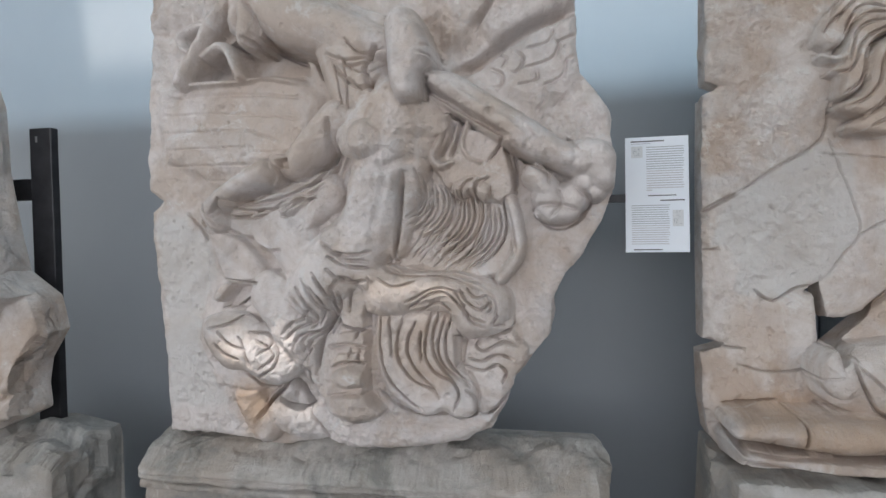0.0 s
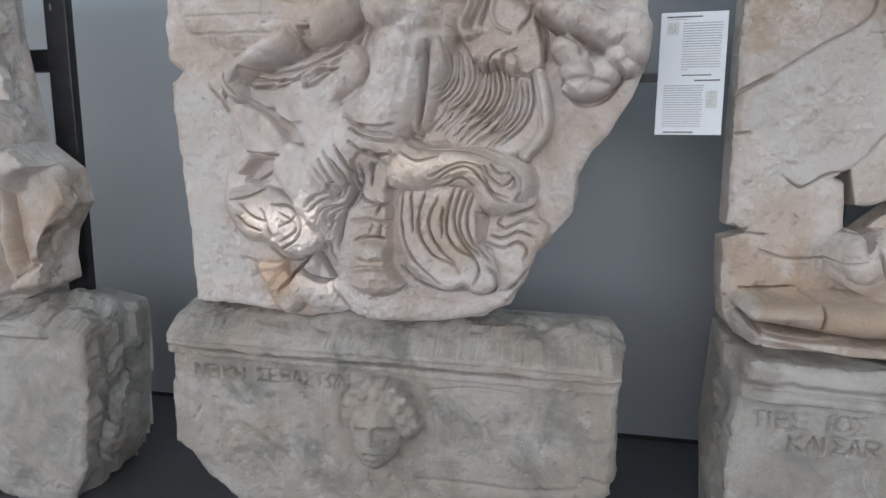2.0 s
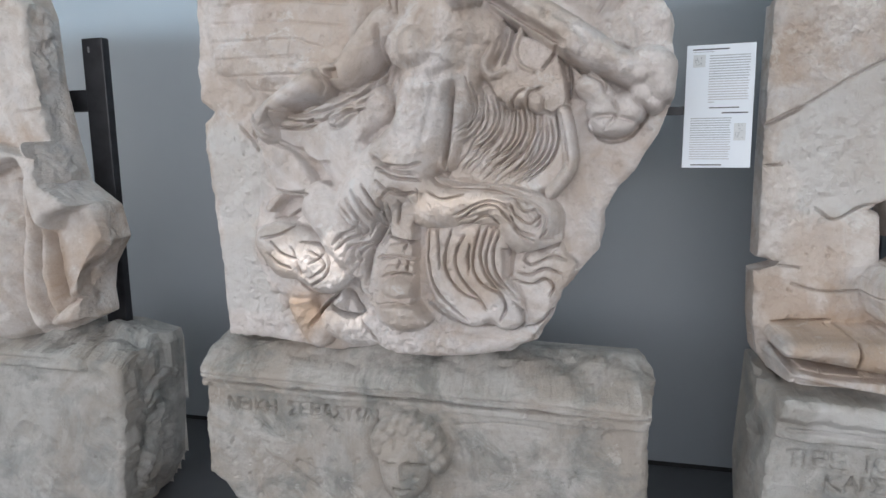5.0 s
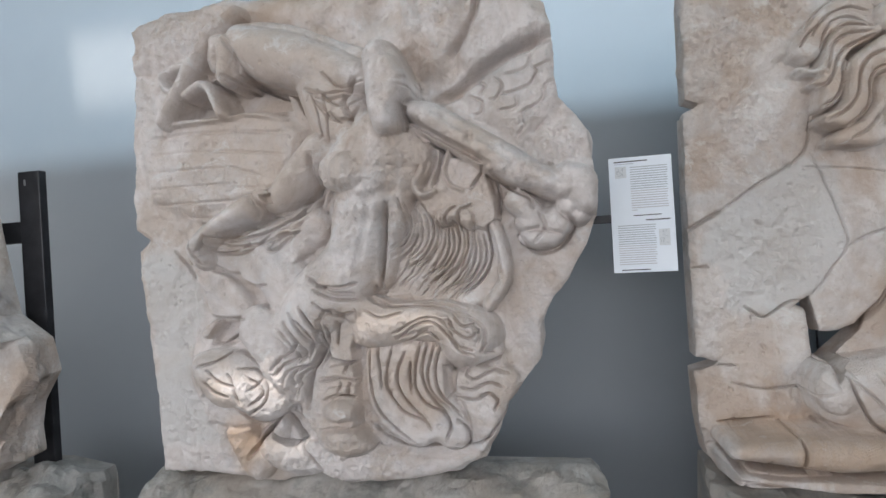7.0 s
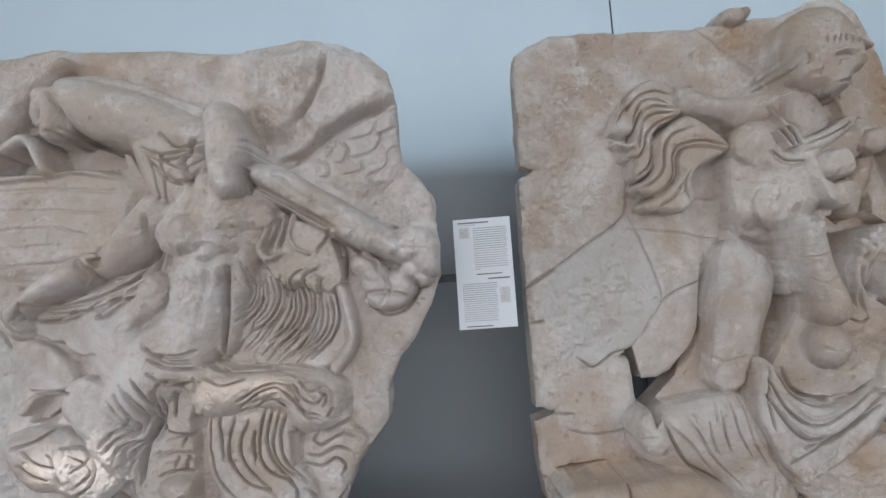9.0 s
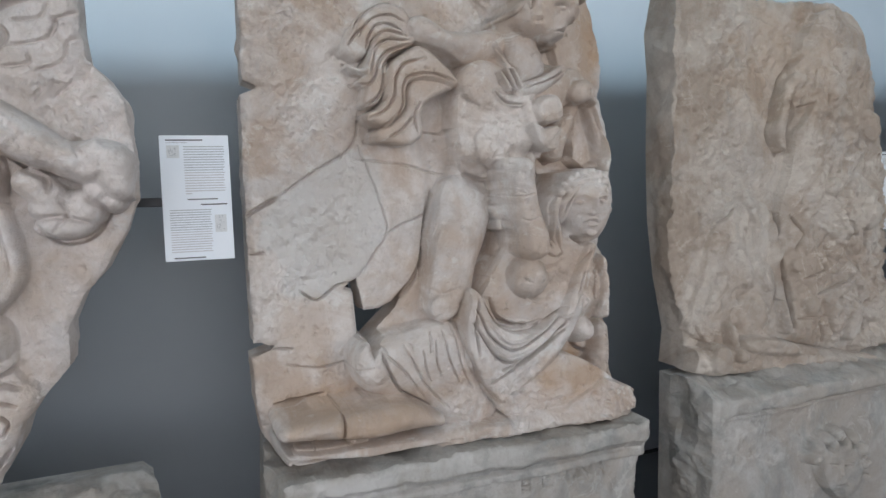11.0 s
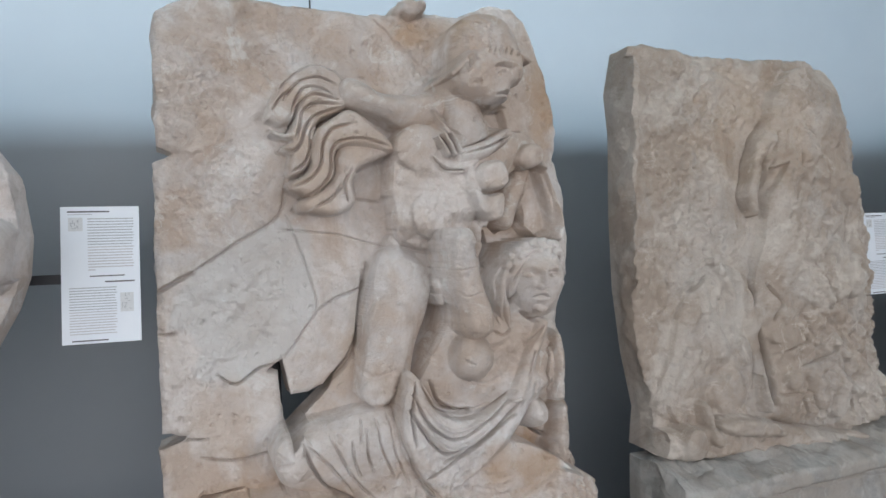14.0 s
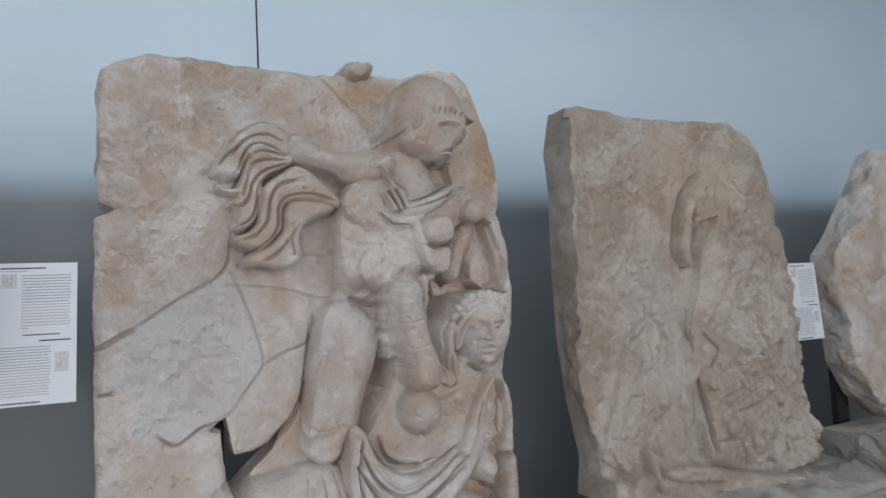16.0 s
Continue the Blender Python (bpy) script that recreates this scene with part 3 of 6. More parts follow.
A.limb([(-.627, 1.941, .044), (-.555, 1.907, .06), (-.468, 1.851, .058), (-.382, 1.791, .062), (-.298, 1.736, .058), (-.231, 1.698, .047), (-.171, 1.678, .058), (-.111, 1.674, .063), (-.09, 1.62, .053)], h=.12, lift=.05, k=.03)
A.groove([(-.359, 1.791), (-.309, 1.759), (-.279, 1.709)], d=.006, w=.01)
A.groove([(-.527, 1.918), (-.425, 1.85), (-.324, 1.787)], d=.006, w=.012)
A.limb([(-.298, 1.63, .042), (-.258, 1.591, .042)], h=.09, lift=.04, k=.02)
A.limb([(-.096, 1.655, .049), (-.111, 1.578, .038)], h=.1, lift=.03, k=.02)
A.groove([(-.365, 1.721), (-.3, 1.663), (-.259, 1.638), (-.25, 1.607)], d=.025, w=.007)
A.groove([(-.299, 1.525), (-.251, 1.472), (-.18, 1.48), (-.131, 1.545), (-.163, 1.583)], d=.02, w=.008)
A.groove([(-.426, 1.842), (-.419, 1.818)], d=.012, w=.01)
A.groove([(-.198, 1.748), (-.169, 1.693)], d=.012, w=.008)
A.plate([(-.632, 2.348), (-.447, 2.37), (-.404, 2.326), (-.444, 2.189), (-.498, 2.111), (-.558, 2.071), (-.627, 2.175)], h=.045, soft=.06)
A.plate([(-.383, 2.351), (-.255, 2.314), (-.165, 2.189), (-.308, 2.134), (-.425, 2.074), (-.467, 2.135)], h=.04, soft=.06)
A.groove([(-.38, 2.341), (-.4, 2.259), (-.444, 2.18), (-.487, 2.128)], d=.03, w=.012)
A.groove([(-.548, 1.987), (-.469, 2.015), (-.389, 2.072), (-.291, 2.12), (-.159, 2.158)], d=.045, w=.018)
A.plate([(-.433, 1.992), (-.353, 2.058), (-.274, 2.104), (-.161, 2.136), (-.161, 2.025), (-.158, 1.96), (-.277, 1.853), (-.402, 1.923)], h=.025, soft=.05)
A.groove([(-.416, 2.042), (-.381, 2.019), (-.397, 1.989)], d=.01, w=.005)
A.groove([(-.351, 2.043), (-.326, 2.012), (-.348, 1.972), (-.367, 1.971)], d=.01, w=.005)
A.groove([(-.43, 1.988), (-.395, 1.965), (-.401, 1.934), (-.426, 1.931)], d=.01, w=.005)
A.groove([(-.314, 2.048), (-.249, 2.059), (-.226, 2.102)], d=.01, w=.005)
A.groove([(-.328, 1.985), (-.244, 2.003), (-.213, 2.045), (-.23, 2.065)], d=.01, w=.005)
A.groove([(-.221, 2.055), (-.165, 2.076)], d=.01, w=.005)
A.groove([(-.342, 1.931), (-.286, 1.943), (-.284, 1.97)], d=.01, w=.005)
A.groove([(-.27, 1.919), (-.203, 1.952), (-.19, 1.996), (-.162, 2.011)], d=.01, w=.005)
A.groove([(-.285, 1.851), (-.264, 1.876), (-.272, 1.896)], d=.01, w=.005)
A.groove([(-.239, 1.855), (-.184, 1.904)], d=.008, w=.005)
A.plate([(-.687, 1.67), (-.57, 1.696), (-.41, 1.589), (-.347, 1.456), (-.376, 1.331), (-.49, 1.302), (-.751, 1.357), (-.756, 1.488)], h=.03, soft=.03)
A.plate([(-.565, 1.838), (-.391, 1.73), (-.367, 1.584), (-.406, 1.552), (-.585, 1.603), (-.634, 1.681), (-.616, 1.789)], h=.075, soft=.015)
A.limb([(-.566, 1.829, .018), (-.591, 1.759, .02), (-.617, 1.706, .022), (-.594, 1.673, .022), (-.556, 1.682, .016)], h=.11, lift=0, k=.01)
A.limb([(-.503, 1.805, .015), (-.521, 1.743, .015), (-.506, 1.701, .014), (-.468, 1.679, .013)], h=.1, lift=0, k=.01)
A.groove([(-.549, 1.809), (-.564, 1.747), (-.596, 1.699)], d=.025, w=.008)
A.groove([(-.526, 1.816), (-.539, 1.754), (-.558, 1.701)], d=.025, w=.007)
A.groove([(-.389, 1.748), (-.42, 1.706), (-.44, 1.684)], d=.02, w=.006)
A.limb([(-.539, 1.599, .033), (-.492, 1.613, .036), (-.449, 1.582, .032)], h=.09, lift=.02, k=.012)
A.groove([(-.537, 1.572), (-.515, 1.614), (-.486, 1.63)], d=.018, w=.005)
A.groove([(-.483, 1.558), (-.479, 1.611), (-.441, 1.634)], d=.018, w=.005)
A.groove([(-.439, 1.554), (-.435, 1.598)], d=.018, w=.005)
A.groove([(-.376, 1.549), (-.356, 1.636), (-.363, 1.707)], d=.018, w=.005)
A.folds([(-.684, 1.669), (-.675, 1.593), (-.695, 1.539), (-.752, 1.497)], [(-.393, 1.551), (-.39, 1.459), (-.425, 1.389), (-.515, 1.314)], n=15, d=.02, w=.005)
A.folds([(-.671, 1.482), (-.703, 1.438), (-.728, 1.412), (-.75, 1.376)], [(-.419, 1.462), (-.453, 1.392), (-.503, 1.35), (-.552, 1.317)], n=8, d=.012, w=.004)
A.limb([(-.376, 1.558, .022), (-.358, 1.475, .023), (-.355, 1.385, .024), (-.412, 1.308, .022)], h=.06, lift=.02, k=.01)
A.groove([(-.388, 1.55), (-.369, 1.459), (-.361, 1.397)], d=.012, w=.005)
A.limb([(-.956, 1.378, .049), (-.881, 1.355, .064), (-.846, 1.316, .06)], h=.11, lift=.03, k=.03)
A.groove([(-.956, 1.392), (-.898, 1.361), (-.825, 1.351)], d=.018, w=.005)
A.groove([(-.959, 1.351), (-.903, 1.309), (-.837, 1.313)], d=.018, w=.005)
A.groove([(-.942, 1.404), (-.868, 1.395), (-.821, 1.406)], d=.018, w=.006)
A.groove([(-.836, 1.322), (-.822, 1.277), (-.808, 1.285)], d=.014, w=.005)
A.limb([(-.795, 1.319, .045), (-.687, 1.267, .07), (-.558, 1.259, .077), (-.452, 1.217, .083)], h=.13, lift=0, k=.02)
A.limb([(-.528, 1.218, .066), (-.496, 1.163, .052), (-.517, 1.137, .03)], h=.1, lift=0, k=.02)
A.groove([(-.789, 1.351), (-.691, 1.308), (-.58, 1.322), (-.475, 1.298)], d=.016, w=.006)
A.groove([(-.46, 1.258), (-.437, 1.222), (-.457, 1.197), (-.491, 1.208)], d=.014, w=.005)
A.groove([(-.471, 1.242), (-.46, 1.22)], d=.014, w=.005)
A.limb([(-.418, 1.246, .026), (-.397, 1.173, .026)], h=.06, lift=0, k=.012)
A.plate([(-1.187, 1.298), (-.981, 1.383), (-.826, 1.319), (-.826, 1.172), (-.837, .883), (-.929, .818), (-1.011, .853), (-1.091, 1.009), (-1.153, 1.046), (-1.192, 1.163)], h=.07, soft=.03)
A.limb([(-1.158, 1.28, .067), (-1.14, 1.185, .067), (-1.091, 1.09, .058)], h=.1, lift=0, k=.03)
A.limb([(-1.015, 1.319, .05), (-.977, 1.226, .038), (-1.039, 1.13, .05), (-1.072, 1.032, .039)], h=.1, lift=0, k=.03)
A.groove([(-.952, 1.292), (-.964, 1.19), (-1.011, 1.113), (-1.038, .996)], d=.03, w=.008)
A.plate([(-.952, 1.282), (-.83, 1.283), (-.825, 1.164), (-.875, 1.15), (-.928, 1.167), (-.953, 1.227)], h=.1, soft=.006)
A.plate([(-.979, 1.078), (-.948, 1.137), (-.831, 1.146), (-.825, 1.076), (-.919, 1.088)], h=.095, soft=.006)
A.plate([(-.98, 1.026), (-.959, 1.066), (-.831, 1.071), (-.825, 1.039), (-.92, 1.039)], h=.085, soft=.006)
A.groove([(-.954, 1.168), (-.915, 1.154), (-.866, 1.146), (-.822, 1.156)], d=.02, w=.006)
A.plate([(-.819, 1.19), (-.584, 1.195), (-.419, 1.109), (-.295, 1.068), (-.379, 1.001), (-.394, .926), (-.465, .846), (-.595, .828), (-.77, .865), (-.82, .999)], h=.055, soft=.03)
A.folds([(-.815, 1.181), (-.807, 1.04), (-.778, .945), (-.68, .866)], [(-.581, 1.159), (-.592, 1.049), (-.568, .975), (-.511, .912)], n=9, d=.026, w=.005)
A.folds([(-.769, 1.173), (-.768, 1.042), (-.725, .967), (-.633, .934)], [(-.637, 1.185), (-.65, 1.046), (-.615, .973), (-.567, .928)], n=5, d=.016, w=.004)
A.plate([(-1.436, 1.157), (-1.384, 1.208), (-1.253, 1.22), (-1.172, 1.124), (-1.123, 1.007), (-1.178, .961), (-1.264, .971), (-1.395, 1.016), (-1.436, 1.076)], h=.08, soft=.015)
A.blob(-1.367, 1.131, .049, .045, 0, h=.04, lift=.06, k=.01)
A.blob(-1.278, 1.163, .044, .04, 0, h=.04, lift=.06, k=.01)
A.blob(-1.217, 1.082, .052, .048, 0, h=.04, lift=.06, k=.01)
A.blob(-1.337, 1.066, .045, .037, 0, h=.04, lift=.06, k=.01)
A.blob(-1.177, 1.018, .044, .04, 0, h=.04, lift=.06, k=.01)
A.limb([(-1.41, 1.227, .025), (-1.408, 1.267, .027), (-1.369, 1.3, .029), (-1.303, 1.312, .026), (-1.245, 1.324, .028)], h=.08, lift=0, k=.01)
A.sink([(-1.382, 1.256), (-1.326, 1.281), (-1.288, 1.248), (-1.319, 1.188), (-1.369, 1.207)], d=.05, soft=.008)
A.folds([(-1.392, 1.153), (-1.348, 1.167), (-1.296, 1.136), (-1.267, 1.078)], [(-1.366, 1.045), (-1.3, 1.057), (-1.269, 1.039), (-1.239, .991)], n=4, d=.016, w=.005)
A.folds([(-1.243, 1.128), (-1.192, 1.106), (-1.168, 1.062)], [(-1.217, .992), (-1.174, 1.009), (-1.132, 1.034)], n=3, d=.016, w=.005)
A.groove([(-.934, 1.274), (-.939, 1.21), (-.947, 1.173)], d=.02, w=.005)
A.groove([(-.897, 1.284), (-.908, 1.211)], d=.02, w=.005)
A.groove([(-.846, 1.248), (-.86, 1.185)], d=.02, w=.005)
A.groove([(-.988, 1.088), (-.919, 1.096), (-.832, 1.084)], d=.02, w=.006)
A.groove([(-.88, 1.147), (-.893, 1.115)], d=.02, w=.005)
A.groove([(-.917, 1.077), (-.921, 1.052)], d=.02, w=.005)
A.groove([(-.886, 1.078), (-.89, 1.035)], d=.02, w=.005)
A.groove([(-.857, 1.079), (-.855, 1.036)], d=.02, w=.005)
A.groove([(-.959, 1.032), (-.92, 1.039), (-.871, 1.03)], d=.02, w=.005)
A.blob(-.913, .983, .08, .046, 0, h=.12, lift=.02, k=.03)
A.blob(-.908, .905, .111, .08, 0, h=.12, lift=.02, k=.03)
A.groove([(-.991, .924), (-.911, .938), (-.823, .924)], d=.016, w=.007)
A.groove([(-.709, .868), (-.594, .863), (-.577, .956)], d=.02, w=.006)
A.groove([(-.594, .859), (-.537, .844), (-.505, .884), (-.512, .95)], d=.02, w=.006)
A.groove([(-.501, .875), (-.464, .868), (-.42, .908)], d=.015, w=.005)
A.ridge([(-.836, 1.171), (-.827, 1.001), (-.797, .925), (-.827, .844)], d=.03, w=.009)
A.sink([(-1.398, 1.264), (-1.329, 1.285), (-1.297, 1.255), (-1.334, 1.173), (-1.389, 1.213)], d=.04, soft=.01)
A.groove([(-1.403, 1.162), (-1.358, 1.183), (-1.305, 1.165)], d=.02, w=.005)
A.groove([(-1.384, 1.114), (-1.33, 1.096), (-1.278, 1.058)], d=.02, w=.005)
A.groove([(-1.361, 1.134), (-1.307, 1.126), (-1.266, 1.088)], d=.02, w=.005)
A.groove([(-1.238, 1.099), (-1.193, 1.081), (-1.167, 1.111)], d=.02, w=.005)
A.groove([(-1.237, 1.04), (-1.183, 1.052), (-1.151, 1.092)], d=.02, w=.005)
A.groove([(-1.238, 1.01), (-1.174, 1.023), (-1.152, 1.063)], d=.02, w=.005)
A.groove([(-1.295, 1.165), (-1.264, 1.137), (-1.276, 1.107)], d=.018, w=.005)
A.limb([(-1.303, .957, .05), (-1.295, .875, .054), (-1.243, .794, .054)], h=.08, lift=0, k=.02)
A.limb([(-1.155, .942, .028), (-1.19, .858, .057), (-1.105, .801, .049)], h=.06, lift=0, k=.015)
A.groove([(-1.154, .952), (-1.211, .898), (-1.257, .833)], d=.03, w=.007)
A.groove([(-1.184, .912), (-1.131, .868), (-1.088, .862)], d=.02, w=.006)
A.groove([(-1.13, .96), (-1.068, .861), (-1.006, .771)], d=.03, w=.009)
A.limb([(-1.062, .814, .061), (-.894, .795, .079), (-.654, .802, .058), (-.502, .832, .038)], h=.05, lift=0, k=.02)
A.groove([(-1.536, 1.549), (-1.485, 1.495), (-1.436, 1.432)], d=.012, w=.006)
A.patch([(-1.652, 1.558), (-1.543, 1.549), (-1.443, 1.422), (-1.417, 1.341), (-1.489, 1.228), (-1.521, 1.072), (-1.386, .872), (-1.633, .861), (-1.646, 1.317)], soft=.03)
A.groove([(-.657, 1.935), (-.514, 1.84), (-.374, 1.748)], d=.03, w=.009)
A.groove([(-1.22, 2.134), (-1.12, 2.089), (-1.04, 2.064), (-1.005, 1.999)], d=.025, w=.008)
A.ridge([(-.799, 1.821), (-.726, 1.795), (-.632, 1.804)], d=.008, w=.02)
A.groove([(-.788, 1.872), (-.811, 1.82), (-.781, 1.718)], d=.01, w=.012)
A.groove([(-.714, 1.65), (-.735, 1.507), (-.755, 1.373)], d=.03, w=.008)
A.groove([(-.23, 1.588), (-.217, 1.544), (-.247, 1.503)], d=.012, w=.006)
A.groove([(-.278, 1.54), (-.226, 1.536), (-.168, 1.522)], d=.012, w=.006)
A.groove([(-.945, 1.832), (-.967, 1.73), (-1.002, 1.659)], d=.02, w=.008)
A.groove([(-1.198, 2.127), (-1.22, 2.11), (-1.25, 2.123)], d=.025, w=.009)
A.groove([(-.788, 2.054), (-.822, 1.993), (-.799, 1.916)], d=.02, w=.008)
A.groove([(-.823, 1.301), (-.814, 1.228), (-.824, 1.173)], d=.03, w=.009)
A.groove([(-1.477, 1.584), (-1.467, 1.505), (-1.409, 1.485)], d=.02, w=.008)
A.groove([(-1.051, 1.319), (-1.009, 1.245), (-.974, 1.19), (-.995, 1.142), (-1.046, 1.102), (-1.062, 1.034)], d=.018, w=.006)
A.groove([(-1.072, 1.291), (-1.033, 1.226), (-1.018, 1.179), (-1.076, 1.14), (-1.108, 1.091), (-1.095, 1.033)], d=.018, w=.006)
A.groove([(-1.113, 1.243), (-1.074, 1.206), (-1.065, 1.169), (-1.127, 1.129), (-1.144, 1.07), (-1.124, 1.032)], d=.018, w=.006)
A.groove([(-1.146, 1.19), (-1.128, 1.157), (-1.171, 1.118), (-1.181, 1.073)], d=.018, w=.006)
A.groove([(-1.011, 1.337), (-.963, 1.246), (-.948, 1.186), (-.975, 1.133)], d=.018, w=.006)
A.groove([(-1.096, 1.272), (-1.057, 1.225), (-1.044, 1.179), (-1.1, 1.133)], d=.012, w=.005)
A.groove([(-.775, 1.228), (-.664, 1.234), (-.575, 1.253), (-.521, 1.219), (-.503, 1.17), (-.441, 1.142)], d=.015, w=.005)
A.groove([(-.756, 1.257), (-.647, 1.273), (-.54, 1.27), (-.478, 1.228), (-.447, 1.185)], d=.015, w=.005)
A.groove([(-.576, 1.296), (-.488, 1.285), (-.427, 1.245), (-.424, 1.195)], d=.013, w=.005)
A.groove([(-.793, 1.299), (-.701, 1.3), (-.612, 1.313), (-.523, 1.302)], d=.013, w=.005)
A.groove([(-.531, 1.236), (-.486, 1.205), (-.468, 1.168)], d=.012, w=.005)
A.groove([(-.551, 1.107), (-.532, 1.053), (-.468, 1.028), (-.398, 1.055), (-.328, 1.05)], d=.018, w=.006)
A.groove([(-.568, 1.06), (-.531, 1.007), (-.449, .998), (-.394, .945)], d=.018, w=.006)
A.groove([(-.498, 1.127), (-.488, 1.091), (-.417, 1.094), (-.346, 1.069)], d=.016, w=.006)
A.groove([(-.53, .979), (-.466, .964), (-.419, .911)], d=.016, w=.006)
A.groove([(-.811, 1.163), (-.811, 1.04), (-.784, .945), (-.709, .879), (-.604, .863)], d=.02, w=.006)
A.groove([(-.769, 1.164), (-.768, 1.051), (-.739, .976), (-.671, .928), (-.605, .916)], d=.02, w=.006)
A.groove([(-.572, 1.132), (-.588, 1.049), (-.563, .975), (-.512, .931), (-.501, .875)], d=.02, w=.006)
A.groove([(-1.079, 1.018), (-1.056, .956), (-1.016, .899)], d=.02, w=.007)
A.groove([(-.981, 1.436), (-.909, 1.386), (-.834, 1.372)], d=.016, w=.006)
A.groove([(-.954, 1.29), (-.913, 1.323), (-.86, 1.284), (-.835, 1.246)], d=.014, w=.006)
A.sink([(-1.503, 2.168), (-1.464, 2.188), (-1.436, 2.18), (-1.478, 2.141)], d=.04, soft=.006)
A.clear([(-0.856, 1.208), (-0.769, 1.181), (-0.668, 1.207), (-0.592, 1.200), (-0.568, 1.147), (-0.530, 1.110), (-0.463, 1.114), (-0.382, 1.139), (-0.331, 1.048), (-0.388, 0.927), (-0.464, 0.837), (-0.586, 0.814), (-0.778, 0.833), (-0.864, 0.936)], h=0.03, soft=0.017)
A.swell([(-0.821, 1.189), (-0.759, 1.197), (-0.645, 1.217), (-0.560, 1.189), (-0.547, 1.116), (-0.545, 1.043), (-0.506, 0.970), (-0.489, 0.898), (-0.509, 0.866), (-0.551, 0.852), (-0.586, 0.858), (-0.601, 0.882), (-0.644, 0.864), (-0.691, 0.868), (-0.744, 0.900), (-0.795, 0.946), (-0.825, 1.039)], h=0.05, r=0.026, lift=0.04, k=0.008)
A.swell([(-0.554, 1.091), (-0.517, 1.109), (-0.446, 1.117), (-0.347, 1.099), (-0.330, 1.051), (-0.377, 0.950), (-0.430, 0.890), (-0.489, 0.864), (-0.495, 0.929), (-0.516, 0.984), (-0.552, 1.039)], h=0.05, r=0.034, lift=0.02, k=0.008)
A.sink([(-0.563, 1.128), (-0.525, 1.119), (-0.534, 1.043), (-0.557, 1.025)], d=0.03, soft=0.0105)
A.groove([(-0.804, 1.191), (-0.810, 1.081), (-0.787, 0.989), (-0.731, 0.926), (-0.676, 0.884)], d=0.019, w=0.0044)
A.groove([(-0.776, 1.188), (-0.774, 1.119), (-0.771, 1.060)], d=0.019, w=0.0044)
A.groove([(-0.728, 1.191), (-0.749, 1.119), (-0.747, 1.045), (-0.702, 0.982), (-0.637, 0.955), (-0.615, 0.927)], d=0.019, w=0.0044)
A.groove([(-0.687, 1.171), (-0.713, 1.119), (-0.715, 1.064), (-0.682, 1.006), (-0.632, 0.959)], d=0.019, w=0.0044)
A.groove([(-0.669, 1.141), (-0.676, 1.092), (-0.672, 1.046)], d=0.019, w=0.0044)
A.groove([(-0.632, 1.206), (-0.651, 1.138), (-0.658, 1.065), (-0.626, 1.010), (-0.572, 0.984), (-0.551, 0.939), (-0.569, 0.888)], d=0.019, w=0.0044)
A.groove([(-0.609, 1.204), (-0.633, 1.120), (-0.625, 1.065), (-0.598, 1.020), (-0.561, 0.980)], d=0.019, w=0.0044)
A.groove([(-0.587, 1.198), (-0.615, 1.102), (-0.598, 1.038), (-0.542, 0.986)], d=0.019, w=0.0044)
A.groove([(-0.569, 1.187), (-0.590, 1.120), (-0.579, 1.047), (-0.515, 0.966)], d=0.019, w=0.0044)
A.groove([(-0.830, 0.937), (-0.777, 0.890), (-0.700, 0.858), (-0.600, 0.861)], d=0.019, w=0.0044)
A.groove([(-0.589, 0.868), (-0.558, 0.847), (-0.506, 0.865), (-0.497, 0.915), (-0.526, 0.955)], d=0.019, w=0.0044)
A.groove([(-0.494, 0.864), (-0.448, 0.878), (-0.399, 0.938)], d=0.019, w=0.0044)
A.groove([(-0.483, 1.113), (-0.492, 1.093), (-0.467, 1.079), (-0.409, 1.105), (-0.364, 1.094)], d=0.019, w=0.0044)
A.groove([(-0.514, 1.053), (-0.478, 1.046), (-0.427, 1.067), (-0.379, 1.053)], d=0.019, w=0.0044)
A.groove([(-0.531, 1.027), (-0.472, 1.016), (-0.428, 1.034), (-0.399, 1.010), (-0.411, 0.979)], d=0.019, w=0.0044)
A.swell([(-0.842, 1.377), (-0.771, 1.332), (-0.639, 1.330), (-0.543, 1.311), (-0.471, 1.290), (-0.436, 1.245), (-0.409, 1.187), (-0.374, 1.166), (-0.403, 1.144), (-0.475, 1.123), (-0.533, 1.129), (-0.563, 1.169), (-0.586, 1.211), (-0.660, 1.217), (-0.755, 1.193), (-0.870, 1.219)], h=0.09, r=0.057, lift=0.035, k=0.02)
A.groove([(-0.700, 1.221), (-0.631, 1.266), (-0.577, 1.268), (-0.533, 1.223), (-0.499, 1.179), (-0.461, 1.160)], d=0.0152, w=0.0039)
A.groove([(-0.710, 1.240), (-0.622, 1.282), (-0.560, 1.278), (-0.534, 1.250)], d=0.0152, w=0.0039)
A.groove([(-0.668, 1.209), (-0.607, 1.240), (-0.566, 1.210)], d=0.0152, w=0.0039)
A.groove([(-0.534, 1.276), (-0.512, 1.241), (-0.471, 1.216), (-0.439, 1.240)], d=0.0152, w=0.0039)
A.groove([(-0.533, 1.249), (-0.507, 1.197), (-0.458, 1.178)], d=0.0152, w=0.0039)
A.groove([(-0.516, 1.285), (-0.488, 1.255), (-0.450, 1.259)], d=0.0152, w=0.0039)
A.groove([(-0.803, 1.316), (-0.751, 1.291), (-0.685, 1.305)], d=0.0152, w=0.0039)
A.groove([(-0.809, 1.366), (-0.747, 1.326), (-0.600, 1.317), (-0.509, 1.292)], d=0.0152, w=0.0039)
A.groove([(-0.420, 1.195), (-0.435, 1.168), (-0.404, 1.163)], d=0.0152, w=0.0039)
